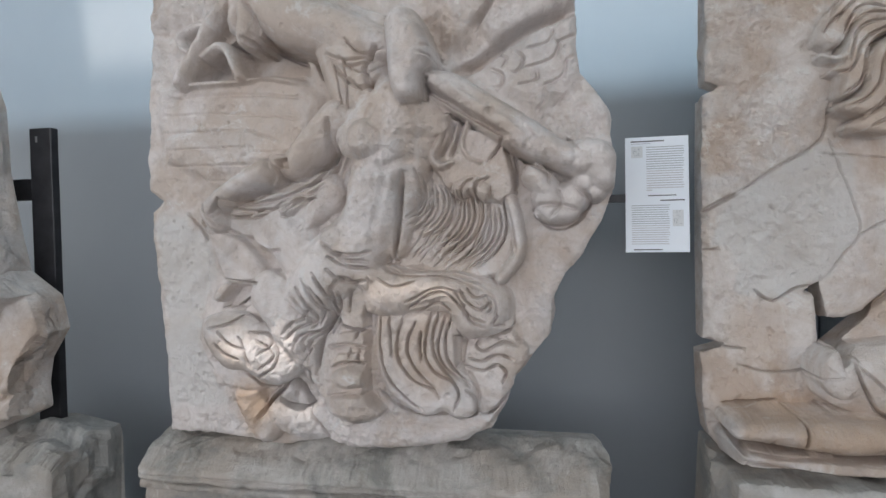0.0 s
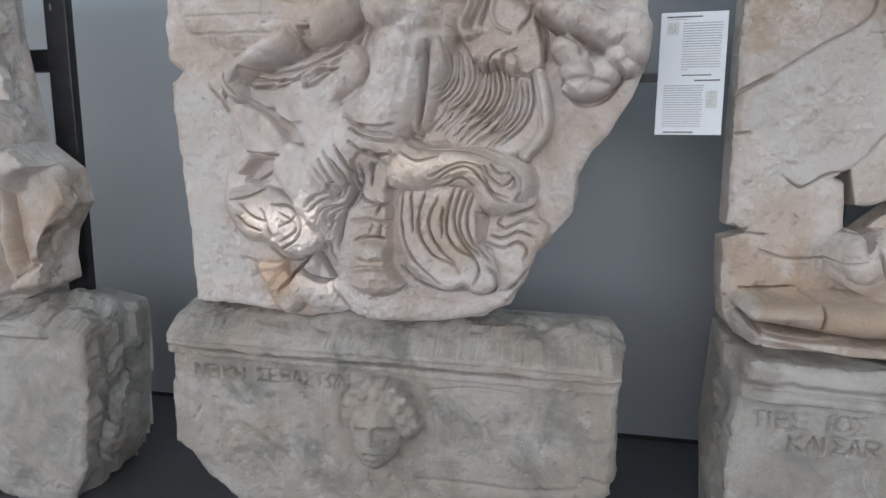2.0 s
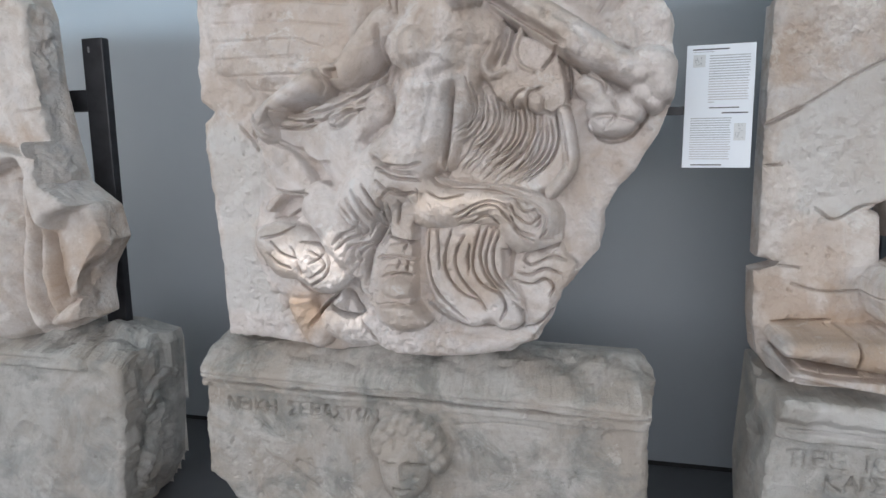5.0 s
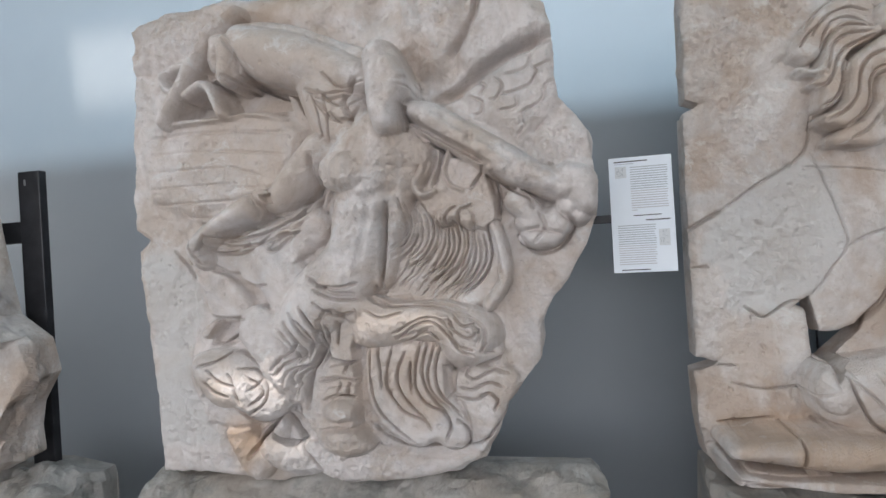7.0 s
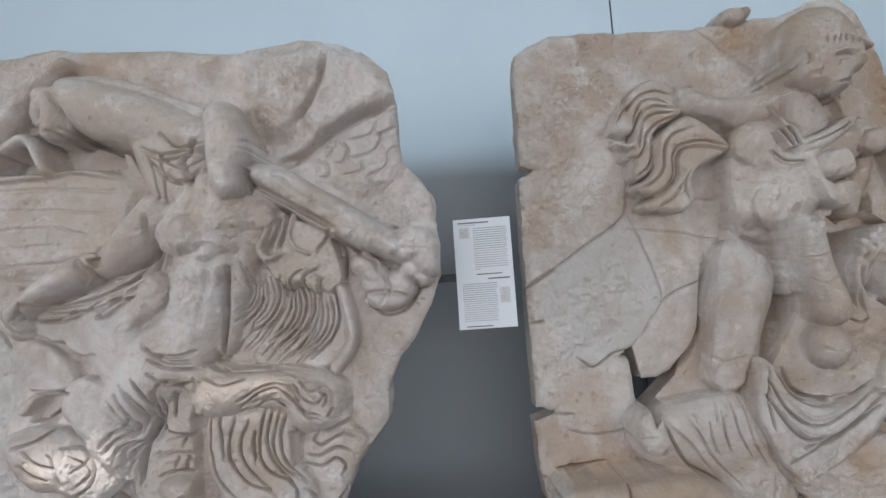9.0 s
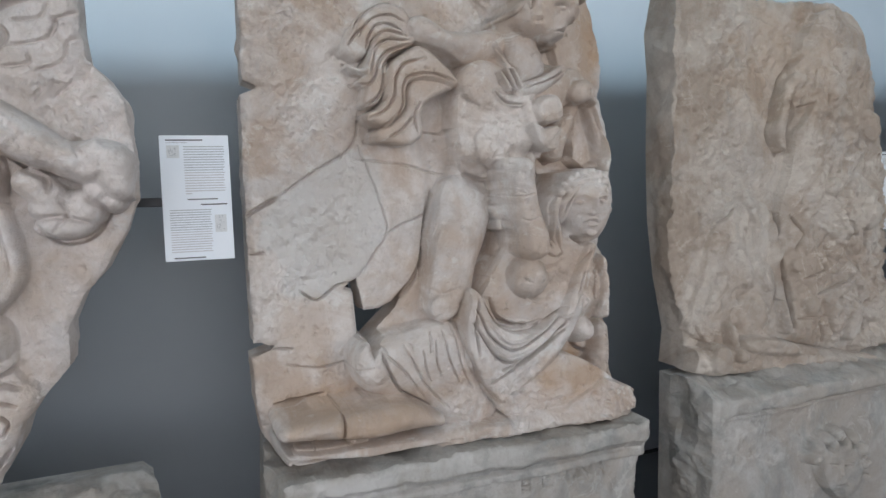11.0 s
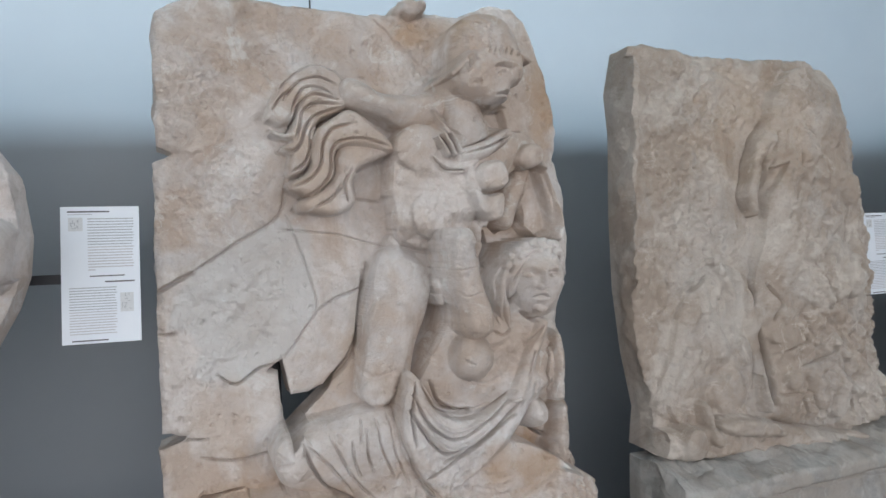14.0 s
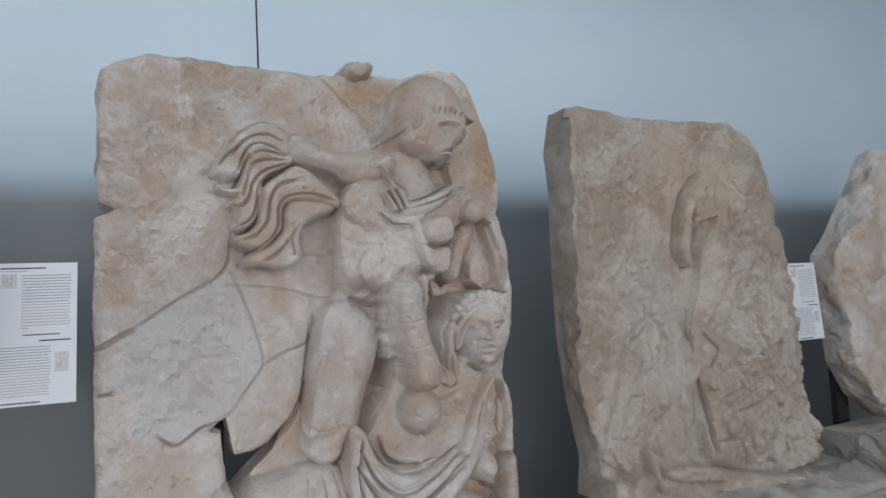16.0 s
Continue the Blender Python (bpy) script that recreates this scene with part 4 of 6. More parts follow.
A.clear([(-1.450, 1.470), (-1.263, 1.461), (-1.215, 1.303), (-1.092, 1.223), (-1.045, 1.086), (-1.120, 0.988), (-1.184, 0.943), (-1.313, 0.925), (-1.442, 0.942), (-1.498, 1.103), (-1.460, 1.305)], h=0.02, soft=0.021)
A.swell([(-1.439, 1.505), (-1.387, 1.494), (-1.299, 1.450), (-1.238, 1.379), (-1.232, 1.320), (-1.340, 1.304), (-1.376, 1.322), (-1.399, 1.405)], h=0.05, r=0.014, lift=0.02, k=0.006)
A.swell([(-1.203, 1.349), (-1.103, 1.291), (-1.056, 1.192), (-1.053, 1.098), (-1.100, 1.012), (-1.150, 1.093), (-1.213, 1.173), (-1.271, 1.270)], h=0.09, r=0.055, lift=0.04, k=0.015)
A.swell([(-1.445, 1.176), (-1.359, 1.205), (-1.254, 1.185), (-1.170, 1.130), (-1.114, 1.076), (-1.092, 1.010), (-1.154, 0.960), (-1.220, 0.963), (-1.281, 1.003), (-1.369, 1.011), (-1.423, 1.070)], h=0.09, r=0.052, lift=0.03, k=0.01)
A.swell([(-1.418, 1.256), (-1.387, 1.295), (-1.348, 1.306), (-1.353, 1.275), (-1.397, 1.236)], h=0.06, r=0.014, lift=0.02, k=0.006)
A.sink([(-1.346, 1.291), (-1.242, 1.295), (-1.258, 1.257), (-1.322, 1.211), (-1.399, 1.216), (-1.383, 1.248)], d=0.04, soft=0.0126)
A.groove([(-1.358, 1.319), (-1.302, 1.308), (-1.221, 1.307)], d=0.019, w=0.0044)
A.groove([(-1.255, 1.140), (-1.201, 1.134), (-1.181, 1.098), (-1.225, 1.068)], d=0.019, w=0.0044)
A.groove([(-1.234, 1.115), (-1.185, 1.083), (-1.175, 1.054), (-1.229, 1.014)], d=0.019, w=0.0044)
A.groove([(-1.182, 1.121), (-1.154, 1.073), (-1.173, 1.023), (-1.228, 0.988)], d=0.019, w=0.0044)
A.groove([(-1.367, 1.140), (-1.333, 1.102), (-1.271, 1.081)], d=0.019, w=0.0044)
A.groove([(-1.405, 1.154), (-1.338, 1.168), (-1.292, 1.195)], d=0.019, w=0.0044)
A.groove([(-1.295, 1.125), (-1.272, 1.074), (-1.260, 1.029)], d=0.019, w=0.0044)
A.groove([(-1.379, 1.101), (-1.346, 1.067), (-1.298, 1.052)], d=0.019, w=0.0044)
A.groove([(-1.368, 1.213), (-1.321, 1.242), (-1.278, 1.260)], d=0.019, w=0.0044)
A.groove([(-1.129, 1.138), (-1.104, 1.170), (-1.063, 1.189), (-1.033, 1.221)], d=0.019, w=0.0044)
A.groove([(-1.121, 1.119), (-1.090, 1.151), (-1.044, 1.170)], d=0.019, w=0.0044)
A.groove([(-1.097, 1.080), (-1.083, 1.122), (-1.050, 1.138), (-1.001, 1.148), (-0.976, 1.194), (-0.972, 1.271), (-1.005, 1.327)], d=0.019, w=0.0044)
A.groove([(-1.066, 1.076), (-1.064, 1.120), (-1.029, 1.139)], d=0.019, w=0.0044)
A.groove([(-1.024, 1.295), (-0.988, 1.235), (-1.006, 1.167)], d=0.019, w=0.0044)
A.groove([(-1.143, 0.968), (-1.197, 0.922), (-1.239, 0.867)], d=0.019, w=0.0044)
A.groove([(-1.129, 0.959), (-1.085, 0.868), (-1.009, 0.772)], d=0.019, w=0.0044)
A.groove([(-1.194, 0.922), (-1.148, 0.876), (-1.071, 0.867)], d=0.019, w=0.0044)
A.groove([(-1.311, 0.985), (-1.249, 0.941), (-1.178, 0.941)], d=0.019, w=0.0044)
A.swell([(-0.724, 2.067), (-0.684, 2.108), (-0.628, 2.093), (-0.603, 2.040), (-0.599, 1.986), (-0.632, 1.947), (-0.637, 1.873), (-0.673, 1.861), (-0.711, 1.877), (-0.730, 1.968)], h=0.12, r=0.036, lift=0.13, k=0.008)
A.sink([(-0.634, 1.953), (-0.615, 1.943), (-0.624, 1.876), (-0.642, 1.873)], d=0.05, soft=0.0105)
A.groove([(-0.621, 2.017), (-0.599, 2.026)], d=0.0133, w=0.0039)
A.groove([(-0.629, 1.998), (-0.596, 1.995)], d=0.0133, w=0.0039)
A.blob(-0.822, 1.765, 0.059, 0.063, 0, h=0.06, lift=0.138, k=0.05)
A.blob(-0.822, 1.761, 0.009, 0.009, 0, h=0.008, lift=0.195, k=0.01)
A.groove([(-0.886, 2.085), (-0.835, 2.039), (-0.759, 2.051)], d=0.0114, w=0.0039)
A.groove([(-0.905, 2.031), (-0.857, 1.982), (-0.806, 1.976), (-0.770, 2.008)], d=0.0114, w=0.0039)
A.groove([(-0.867, 1.955), (-0.833, 1.922), (-0.789, 1.954)], d=0.0114, w=0.0039)
A.groove([(-0.929, 2.019), (-0.910, 1.943), (-0.914, 1.872)], d=0.0114, w=0.0039)
A.groove([(-0.895, 2.024), (-0.879, 1.939), (-0.895, 1.864)], d=0.0114, w=0.0039)
A.groove([(-1.394, 1.609), (-1.394, 1.550), (-1.355, 1.498)], d=0.0133, w=0.0039)
A.groove([(-1.335, 1.595), (-1.377, 1.540)], d=0.0133, w=0.0039)
A.groove([(-1.340, 1.591), (-1.283, 1.583), (-1.204, 1.607)], d=0.0133, w=0.0039)
A.groove([(-1.329, 1.563), (-1.290, 1.559)], d=0.0133, w=0.0039)
A.groove([(-1.347, 1.537), (-1.270, 1.535), (-1.211, 1.560)], d=0.0133, w=0.0039)
A.groove([(-1.173, 1.712), (-1.149, 1.665), (-1.170, 1.629)], d=0.0133, w=0.0039)
A.groove([(-1.103, 1.649), (-1.047, 1.666), (-0.999, 1.694)], d=0.0133, w=0.0039)
A.groove([(-1.088, 1.620), (-1.031, 1.638), (-0.984, 1.685)], d=0.0133, w=0.0039)
A.groove([(-1.172, 1.556), (-1.120, 1.592), (-1.059, 1.599)], d=0.0133, w=0.0039)
A.groove([(-1.135, 1.529), (-1.093, 1.568), (-1.022, 1.588)], d=0.0133, w=0.0039)
A.swell([(-1.170, 1.724), (-1.141, 1.737), (-1.105, 1.728), (-1.096, 1.690), (-1.127, 1.684), (-1.158, 1.697)], h=0.05, r=0.011, lift=0.07, k=0.004)
A.sink([(-1.138, 1.712), (-1.098, 1.717), (-1.094, 1.686), (-1.128, 1.687)], d=0.04, soft=0.0084)
A.stain(-1.29, .87, .075, .12, .45)
A.stain(-.66, 1.02, .09, .12, .35)
A.stain(-.62, 2.12, .09, .10, .25)
A.stain(-1.0, 2.36, .4, .06, .25)
for cx0, cz0, r0, amp in ((-.95, 1.5, .16, .012), (-1.5, 1.0, .15, .006), (-.5, 2.2, .2, .008), (-1.4, 2.3, .25, .012), (-.2, 1.85, .2, .012), (-.9, .8, .3, .012), (-.3, 1.3, .2, .006)):
    A.H -= amp * np.clip(1.1 - ((A.X - cx0) ** 2 + (A.Z - cz0) ** 2) / r0 ** 2, 0, 1) * np.abs(fbm(A.X, A.Z, 26, 312, 4)) * 2
A.chip(60, 0.03, 0.006)
A.chip(420, 0.011, 0.006)
tagged(A.build("relief_slab", MARBLE_A), "broken pale marble relief of a winged figure with swirling drapery", "relief", "carved reliefs")

P = Carving([(-1.71, .66), (-.12, .63), (-.09, .60), (-.10, .19), (-.14, .14), (-.15, -.105), (-1.15, -.105), (-1.38, -.06), (-1.5, .02), (-1.6, .10), (-1.65, .18), (-1.72, .22)],
            -0.25, 0.09, 0.0036, 11, rough=0.008, broken=0.014)
P.plate([(-1.8, .70), (0, .70), (0, .545), (-1.8, .585)], .030, .006)
P.plate([(-1.8, .70), (0, .70), (0, .585), (-1.8, .615)], .048, .02)
P.groove([(-1.71, .612), (-1.2, .597), (-.6, .592), (-.1, .585)], .016, .006)
P.groove([(-1.71, .635), (-.9, .622), (-.5, .618), (-.1, .606)], .008, .005)
P.groove([(-1.484, .353), (-1.391, .295), (-1.209, .18)], d=.006, w=.005)
P.groove([(-.768, .175), (-.563, .173), (-.367, .171), (-.217, .194)], d=.006, w=.01)
P.groove([(-.201, .238), (-.091, .214)], d=.008, w=.01)
P.groove([(-.729, .508), (-.57, .525), (-.417, .517)], d=.008, w=.006)
P.sink([(-1.058, 0.342), (-1.048, 0.454), (-0.977, 0.530), (-0.892, 0.550), (-0.810, 0.516), (-0.744, 0.424), (-0.732, 0.345), (-0.801, 0.282), (-0.865, 0.189), (-0.942, 0.163), (-1.011, 0.223)], d=0.012, soft=0.0504)
P.swell([(-1.032, 0.416), (-1.019, 0.482), (-0.965, 0.525), (-0.903, 0.544), (-0.837, 0.529), (-0.784, 0.483), (-0.756, 0.429), (-0.750, 0.371), (-0.789, 0.332), (-0.822, 0.352), (-0.842, 0.399), (-0.884, 0.425), (-0.942, 0.436), (-0.985, 0.410), (-0.995, 0.361), (-1.025, 0.366)], h=0.05, r=0.029, lift=0.01, k=0.004)
P.swell([(-0.998, 0.371), (-0.988, 0.433), (-0.941, 0.467), (-0.869, 0.462), (-0.834, 0.410), (-0.812, 0.359), (-0.827, 0.293), (-0.870, 0.239), (-0.912, 0.218), (-0.946, 0.232), (-0.977, 0.275)], h=0.07, r=0.058, lift=0.014, k=0.004)
P.blob(-1.002, 0.460, 0.022, 0.018, 16, h=0.016, lift=0.051, k=0.003)
P.blob(-0.976, 0.501, 0.022, 0.018, 10, h=0.016, lift=0.05, k=0.003)
P.blob(-0.930, 0.526, 0.022, 0.018, 74, h=0.016, lift=0.05, k=0.003)
P.blob(-0.880, 0.531, 0.021, 0.018, 62, h=0.016, lift=0.052, k=0.003)
P.blob(-0.836, 0.514, 0.021, 0.017, 36, h=0.016, lift=0.051, k=0.003)
P.blob(-0.804, 0.485, 0.021, 0.017, 58, h=0.016, lift=0.053, k=0.003)
P.blob(-0.776, 0.446, 0.021, 0.017, 66, h=0.016, lift=0.053, k=0.003)
P.blob(-0.764, 0.401, 0.021, 0.018, 18, h=0.016, lift=0.052, k=0.003)
P.blob(-0.788, 0.374, 0.022, 0.018, 24, h=0.016, lift=0.054, k=0.003)
P.blob(-1.001, 0.412, 0.022, 0.018, 30, h=0.016, lift=0.047, k=0.003)
P.blob(-0.946, 0.489, 0.022, 0.018, 18, h=0.016, lift=0.055, k=0.003)
P.blob(-0.900, 0.497, 0.022, 0.018, 82, h=0.016, lift=0.055, k=0.003)
P.blob(-0.856, 0.485, 0.021, 0.018, 56, h=0.016, lift=0.055, k=0.003)
P.blob(-0.824, 0.455, 0.021, 0.018, 78, h=0.016, lift=0.055, k=0.003)
P.blob(-0.804, 0.415, 0.021, 0.018, 58, h=0.016, lift=0.055, k=0.003)
P.groove([(-0.973, 0.373), (-0.942, 0.376), (-0.919, 0.381)], d=0.0162, w=0.0039)
P.groove([(-0.894, 0.381), (-0.866, 0.385), (-0.825, 0.376)], d=0.0162, w=0.0039)
P.ridge([(-0.973, 0.388), (-0.931, 0.394), (-0.910, 0.388), (-0.886, 0.399), (-0.828, 0.395)], d=0.007, w=0.0050)
P.ridge([(-0.908, 0.397), (-0.911, 0.354), (-0.910, 0.324)], d=0.014, w=0.0067)
P.blob(-0.906, 0.330, 0.014, 0.008, 0, h=0.008, lift=0.086, k=0.01)
P.groove([(-0.934, 0.292), (-0.902, 0.288), (-0.875, 0.287)], d=0.019, w=0.0034)
P.groove([(-0.935, 0.292), (-0.932, 0.285)], d=0.0152, w=0.0039)
P.groove([(-0.879, 0.289), (-0.875, 0.281)], d=0.0152, w=0.0039)
P.ridge([(-0.922, 0.273), (-0.890, 0.272)], d=0.007, w=0.0050)
P.blob(-0.902, 0.250, 0.022, 0.012, 0, h=0.008, lift=0.065, k=0.01)
P.inscribe("NEIKH SEBASTWN", -1.61, .490, .047, -.004)
P.chip(90, 0.04, 0.006)
P.chip(300, 0.014, 0.006)
tagged(P.build("statue_base", STONE_P, side_rough=0.03, rise=0.085), "grey carved stone base with inscription and small garlanded head", "stone base", "inscribed bases")

# ---- relief slab of the helmeted figure over a fallen figure, and its base ----
B = Carving([(.275, 2.29), (.285, 2.36), (.33, 2.39), (.41, 2.42), (.62, 2.42), (.94, 2.41), (1.03, 2.42), (1.06, 2.47), (1.11, 2.49), (1.16, 2.44), (1.28, 2.43), (1.34, 2.46), (1.42, 2.49),
             (1.50, 2.485), (1.56, 2.44), (1.59, 2.34), (1.63, 2.26), (1.665, 2.14), (1.68, 2.02), (1.66, 1.92), (1.70, 1.80), (1.71, 1.65), (1.70, 1.52), (1.645, 1.31), (1.65, 1.05), (1.69, .95),
             (1.68, .82), (1.72, .75), (1.72, .685), (1.6, .66), (1.0, .685), (.48, .70), (.30, .70), (.26, .75), (.245, .87), (.24, 1.03), (.31, 1.05), (.32, 1.065), (.25, 1.08), (.25, 1.38),
             (.255, 1.71), (.26, 1.90), (.33, 1.93), (.27, 1.955)],
            0.0, 0.13, 0.0024, 5, holes=[[(.615, 1.27), (.635, 1.15), (.69, 1.15), (.75, 1.175), (.80, 1.225), (.76, 1.15), (.69, 1.09), (.612, 1.02), (.60, 1.15), (.60, 1.22), (.56, 1.235)]],
            rough=0.015)
B.plate([(.297, 2.352), (.407, 2.413), (.559, 2.414), (.568, 2.065), (.429, 1.92), (.279, 1.953)], h=.015, soft=.08)
B.plate([(.296, .774), (.484, .754), (.876, .732), (1.275, .738), (1.521, .84), (1.617, .795), (1.672, .692), (1.643, .644), (1.027, .648), (.482, .712), (.3, .721)], h=.23, soft=.03)
B.limb([(.346, .745, .028), (.531, .728, .028), (1.028, .686, .045), (1.499, .7, .066), (1.617, .722, .055)], h=.06, lift=.19, k=.02)
B.groove([(.304, .743), (.54, .705), (.713, .699), (.899, .701)], d=.02, w=.008)
B.swell([(0.955, 2.410), (1.060, 2.411), (1.283, 2.427), (1.429, 2.470), (1.551, 2.414), (1.605, 2.247), (1.653, 2.067), (1.649, 1.932), (1.593, 1.865), (1.443, 1.845), (1.310, 2.014), (1.225, 2.160)], h=0.03, r=0.121, lift=0, k=0.012)
B.swell([(0.583, 2.039), (0.608, 2.104), (0.639, 2.146), (0.675, 2.182), (0.730, 2.214), (0.795, 2.209), (0.842, 2.169), (0.850, 2.106), (0.811, 2.079), (0.746, 2.092), (0.701, 2.080), (0.673, 2.033), (0.629, 2.013), (0.600, 2.027)], h=0.06, r=0.022, lift=0.015, k=0.012)
B.swell([(0.599, 1.999), (0.650, 1.987), (0.677, 2.037), (0.696, 2.093), (0.741, 2.127), (0.814, 2.108), (0.851, 2.086), (0.813, 2.060), (0.754, 2.030), (0.735, 1.993), (0.723, 1.928), (0.705, 1.879), (0.666, 1.854), (0.645, 1.865), (0.653, 1.919), (0.624, 1.937), (0.660, 1.964), (0.607, 1.976)], h=0.05, r=0.014, lift=0.05, k=0.012)
B.swell([(0.642, 1.832), (0.679, 1.844), (0.711, 1.875), (0.719, 1.932), (0.734, 1.990), (0.785, 2.032), (0.837, 2.059), (0.896, 2.028), (0.975, 1.954), (0.974, 1.924), (0.913, 1.938), (0.819, 1.943), (0.786, 1.915), (0.781, 1.852), (0.745, 1.811), (0.701, 1.787), (0.650, 1.806)], h=0.05, r=0.018, lift=0.09, k=0.012)
B.swell([(0.670, 1.766), (0.705, 1.788), (0.753, 1.814), (0.786, 1.855), (0.791, 1.917), (0.824, 1.951), (0.919, 1.946), (0.972, 1.926), (0.917, 1.899), (0.863, 1.871), (0.844, 1.825), (0.850, 1.770), (0.819, 1.735), (0.765, 1.726), (0.712, 1.738), (0.681, 1.738)], h=0.05, r=0.018, lift=0.07, k=0.012)
B.groove([(0.627, 2.109), (0.655, 2.155), (0.700, 2.191), (0.746, 2.210), (0.823, 2.201)], d=0.0133, w=0.0039)
B.groove([(0.643, 2.091), (0.670, 2.129), (0.706, 2.156), (0.760, 2.165), (0.806, 2.149)], d=0.0133, w=0.0039)
B.groove([(0.664, 2.043), (0.678, 2.092), (0.709, 2.131), (0.768, 2.130), (0.811, 2.096)], d=0.0133, w=0.0039)
B.groove([(0.608, 2.062), (0.634, 2.099), (0.665, 2.122)], d=0.0133, w=0.0039)
B.groove([(0.601, 2.006), (0.652, 1.996), (0.672, 2.031), (0.690, 2.079), (0.729, 2.105), (0.811, 2.095)], d=0.0152, w=0.0046)
B.groove([(0.672, 1.966), (0.686, 2.015), (0.699, 2.057), (0.739, 2.077), (0.817, 2.080)], d=0.0152, w=0.0046)
B.groove([(0.622, 1.938), (0.663, 1.930), (0.689, 1.961), (0.702, 2.003), (0.734, 2.040), (0.809, 2.066)], d=0.0152, w=0.0046)
B.groove([(0.655, 1.864), (0.693, 1.889), (0.712, 1.934), (0.719, 1.989), (0.756, 2.029), (0.830, 2.065)], d=0.0152, w=0.0046)
B.groove([(0.690, 1.783), (0.742, 1.817), (0.767, 1.859), (0.772, 1.926), (0.805, 1.957), (0.878, 1.964), (0.960, 1.943)], d=0.0133, w=0.0046)
B.groove([(0.655, 1.816), (0.706, 1.841), (0.737, 1.885), (0.746, 1.947), (0.778, 1.993), (0.851, 2.013)], d=0.0133, w=0.0046)
B.groove([(0.823, 1.770), (0.815, 1.824), (0.838, 1.869)], d=0.0133, w=0.0046)
B.groove([(0.725, 1.755), (0.770, 1.780), (0.806, 1.824)], d=0.0133, w=0.0046)
B.sink([(0.874, 1.870), (0.945, 1.906), (0.998, 1.920), (1.003, 1.811), (0.961, 1.773), (0.882, 1.784)], d=0.03, soft=0.0168)
B.groove([(0.857, 2.073), (0.929, 2.064), (1.020, 2.026), (1.029, 1.970)], d=0.0475, w=0.0091)
B.swell([(0.820, 2.142), (0.848, 2.166), (0.901, 2.146), (0.948, 2.118), (1.038, 2.115), (1.142, 2.132), (1.186, 2.077), (1.116, 2.006), (1.014, 2.009), (0.956, 2.040), (0.889, 2.062), (0.833, 2.079)], h=0.1, r=0.045, lift=0.06, k=0.012)
B.swell([(1.031, 2.023), (0.993, 1.955), (0.975, 1.841), (0.981, 1.729), (0.990, 1.645), (1.040, 1.607), (1.120, 1.591), (1.215, 1.608), (1.312, 1.668), (1.332, 1.757), (1.358, 1.817), (1.430, 1.874), (1.512, 1.920), (1.525, 1.973), (1.450, 2.014), (1.335, 2.032), (1.236, 2.049), (1.140, 2.060)], h=0.115, r=0.110, lift=0.05, k=0.015)
B.blob(1.066, 1.937, 0.089, 0.078, 0, h=0.03, lift=0.149, k=0.05)
B.blob(1.134, 1.721, 0.116, 0.089, 0, h=0.03, lift=0.156, k=0.05)
B.groove([(0.995, 1.884), (1.069, 1.836), (1.169, 1.838), (1.233, 1.853)], d=0.0047, w=0.0104)
B.groove([(1.106, 1.835), (1.109, 1.759), (1.099, 1.685)], d=0.0047, w=0.0104)
B.groove([(1.001, 1.631), (1.061, 1.600), (1.149, 1.601), (1.224, 1.619)], d=0.0047, w=0.0104)
B.groove([(1.008, 1.799), (1.082, 1.788), (1.153, 1.796)], d=0.0047, w=0.0104)
B.limb([(1.199, 2.123, 0.066), (1.217, 2.065, 0.073), (1.231, 1.997, 0.089)], h=0.12, lift=0.1, k=0.03)
B.blob(1.300, 2.260, 0.136, 0.132, -8, h=0.13, lift=0.13, k=0.006)
B.swell([(1.149, 2.146), (1.170, 2.209), (1.220, 2.248), (1.311, 2.263), (1.396, 2.254), (1.409, 2.210), (1.409, 2.173), (1.389, 2.140), (1.364, 2.130), (1.354, 2.114), (1.357, 2.096), (1.327, 2.071), (1.288, 2.072), (1.242, 2.081), (1.192, 2.091), (1.160, 2.116)], h=0.09, r=0.038, lift=0.18, k=0.004)
B.limb([(1.142, 2.157, 0.009), (1.184, 2.196, 0.011), (1.231, 2.226, 0.011), (1.296, 2.245, 0.012), (1.366, 2.242, 0.012), (1.423, 2.218, 0.010)], h=0.03, lift=0.232, k=0.003)
B.groove([(1.277, 2.253), (1.267, 2.229)], d=0.0114, w=0.0028)
B.groove([(1.295, 2.254), (1.286, 2.230)], d=0.0114, w=0.0028)
B.groove([(1.315, 2.254), (1.305, 2.229)], d=0.0114, w=0.0028)
B.groove([(1.337, 2.255), (1.324, 2.228)], d=0.0114, w=0.0028)
B.groove([(1.362, 2.256), (1.343, 2.226)], d=0.0114, w=0.0028)
B.groove([(1.388, 2.256), (1.369, 2.225)], d=0.0114, w=0.0028)
B.groove([(1.470, 2.285), (1.450, 2.252)], d=0.0114, w=0.0028)
B.groove([(1.492, 2.280), (1.472, 2.247)], d=0.0114, w=0.0028)
B.ridge([(1.193, 2.214), (1.206, 2.224), (1.214, 2.210), (1.207, 2.185), (1.192, 2.171), (1.190, 2.193)], d=0.012, w=0.0042)
B.groove([(1.199, 2.206), (1.202, 2.193), (1.195, 2.180)], d=0.0114, w=0.0028)
B.groove([(1.289, 2.183), (1.317, 2.189), (1.349, 2.183)], d=0.0114, w=0.0052)
B.ridge([(1.281, 2.196), (1.318, 2.204), (1.368, 2.196)], d=0.008, w=0.0059)
B.blob(1.321, 2.176, 0.011, 0.008, -8, h=0.01, lift=0.267, k=0.01)
B.ridge([(1.369, 2.185), (1.385, 2.165), (1.384, 2.148)], d=0.016, w=0.0067)
B.groove([(1.402, 2.152), (1.429, 2.154)], d=0.0076, w=0.0033)
B.groove([(1.291, 2.099), (1.312, 2.102), (1.340, 2.104)], d=0.0123, w=0.0029)
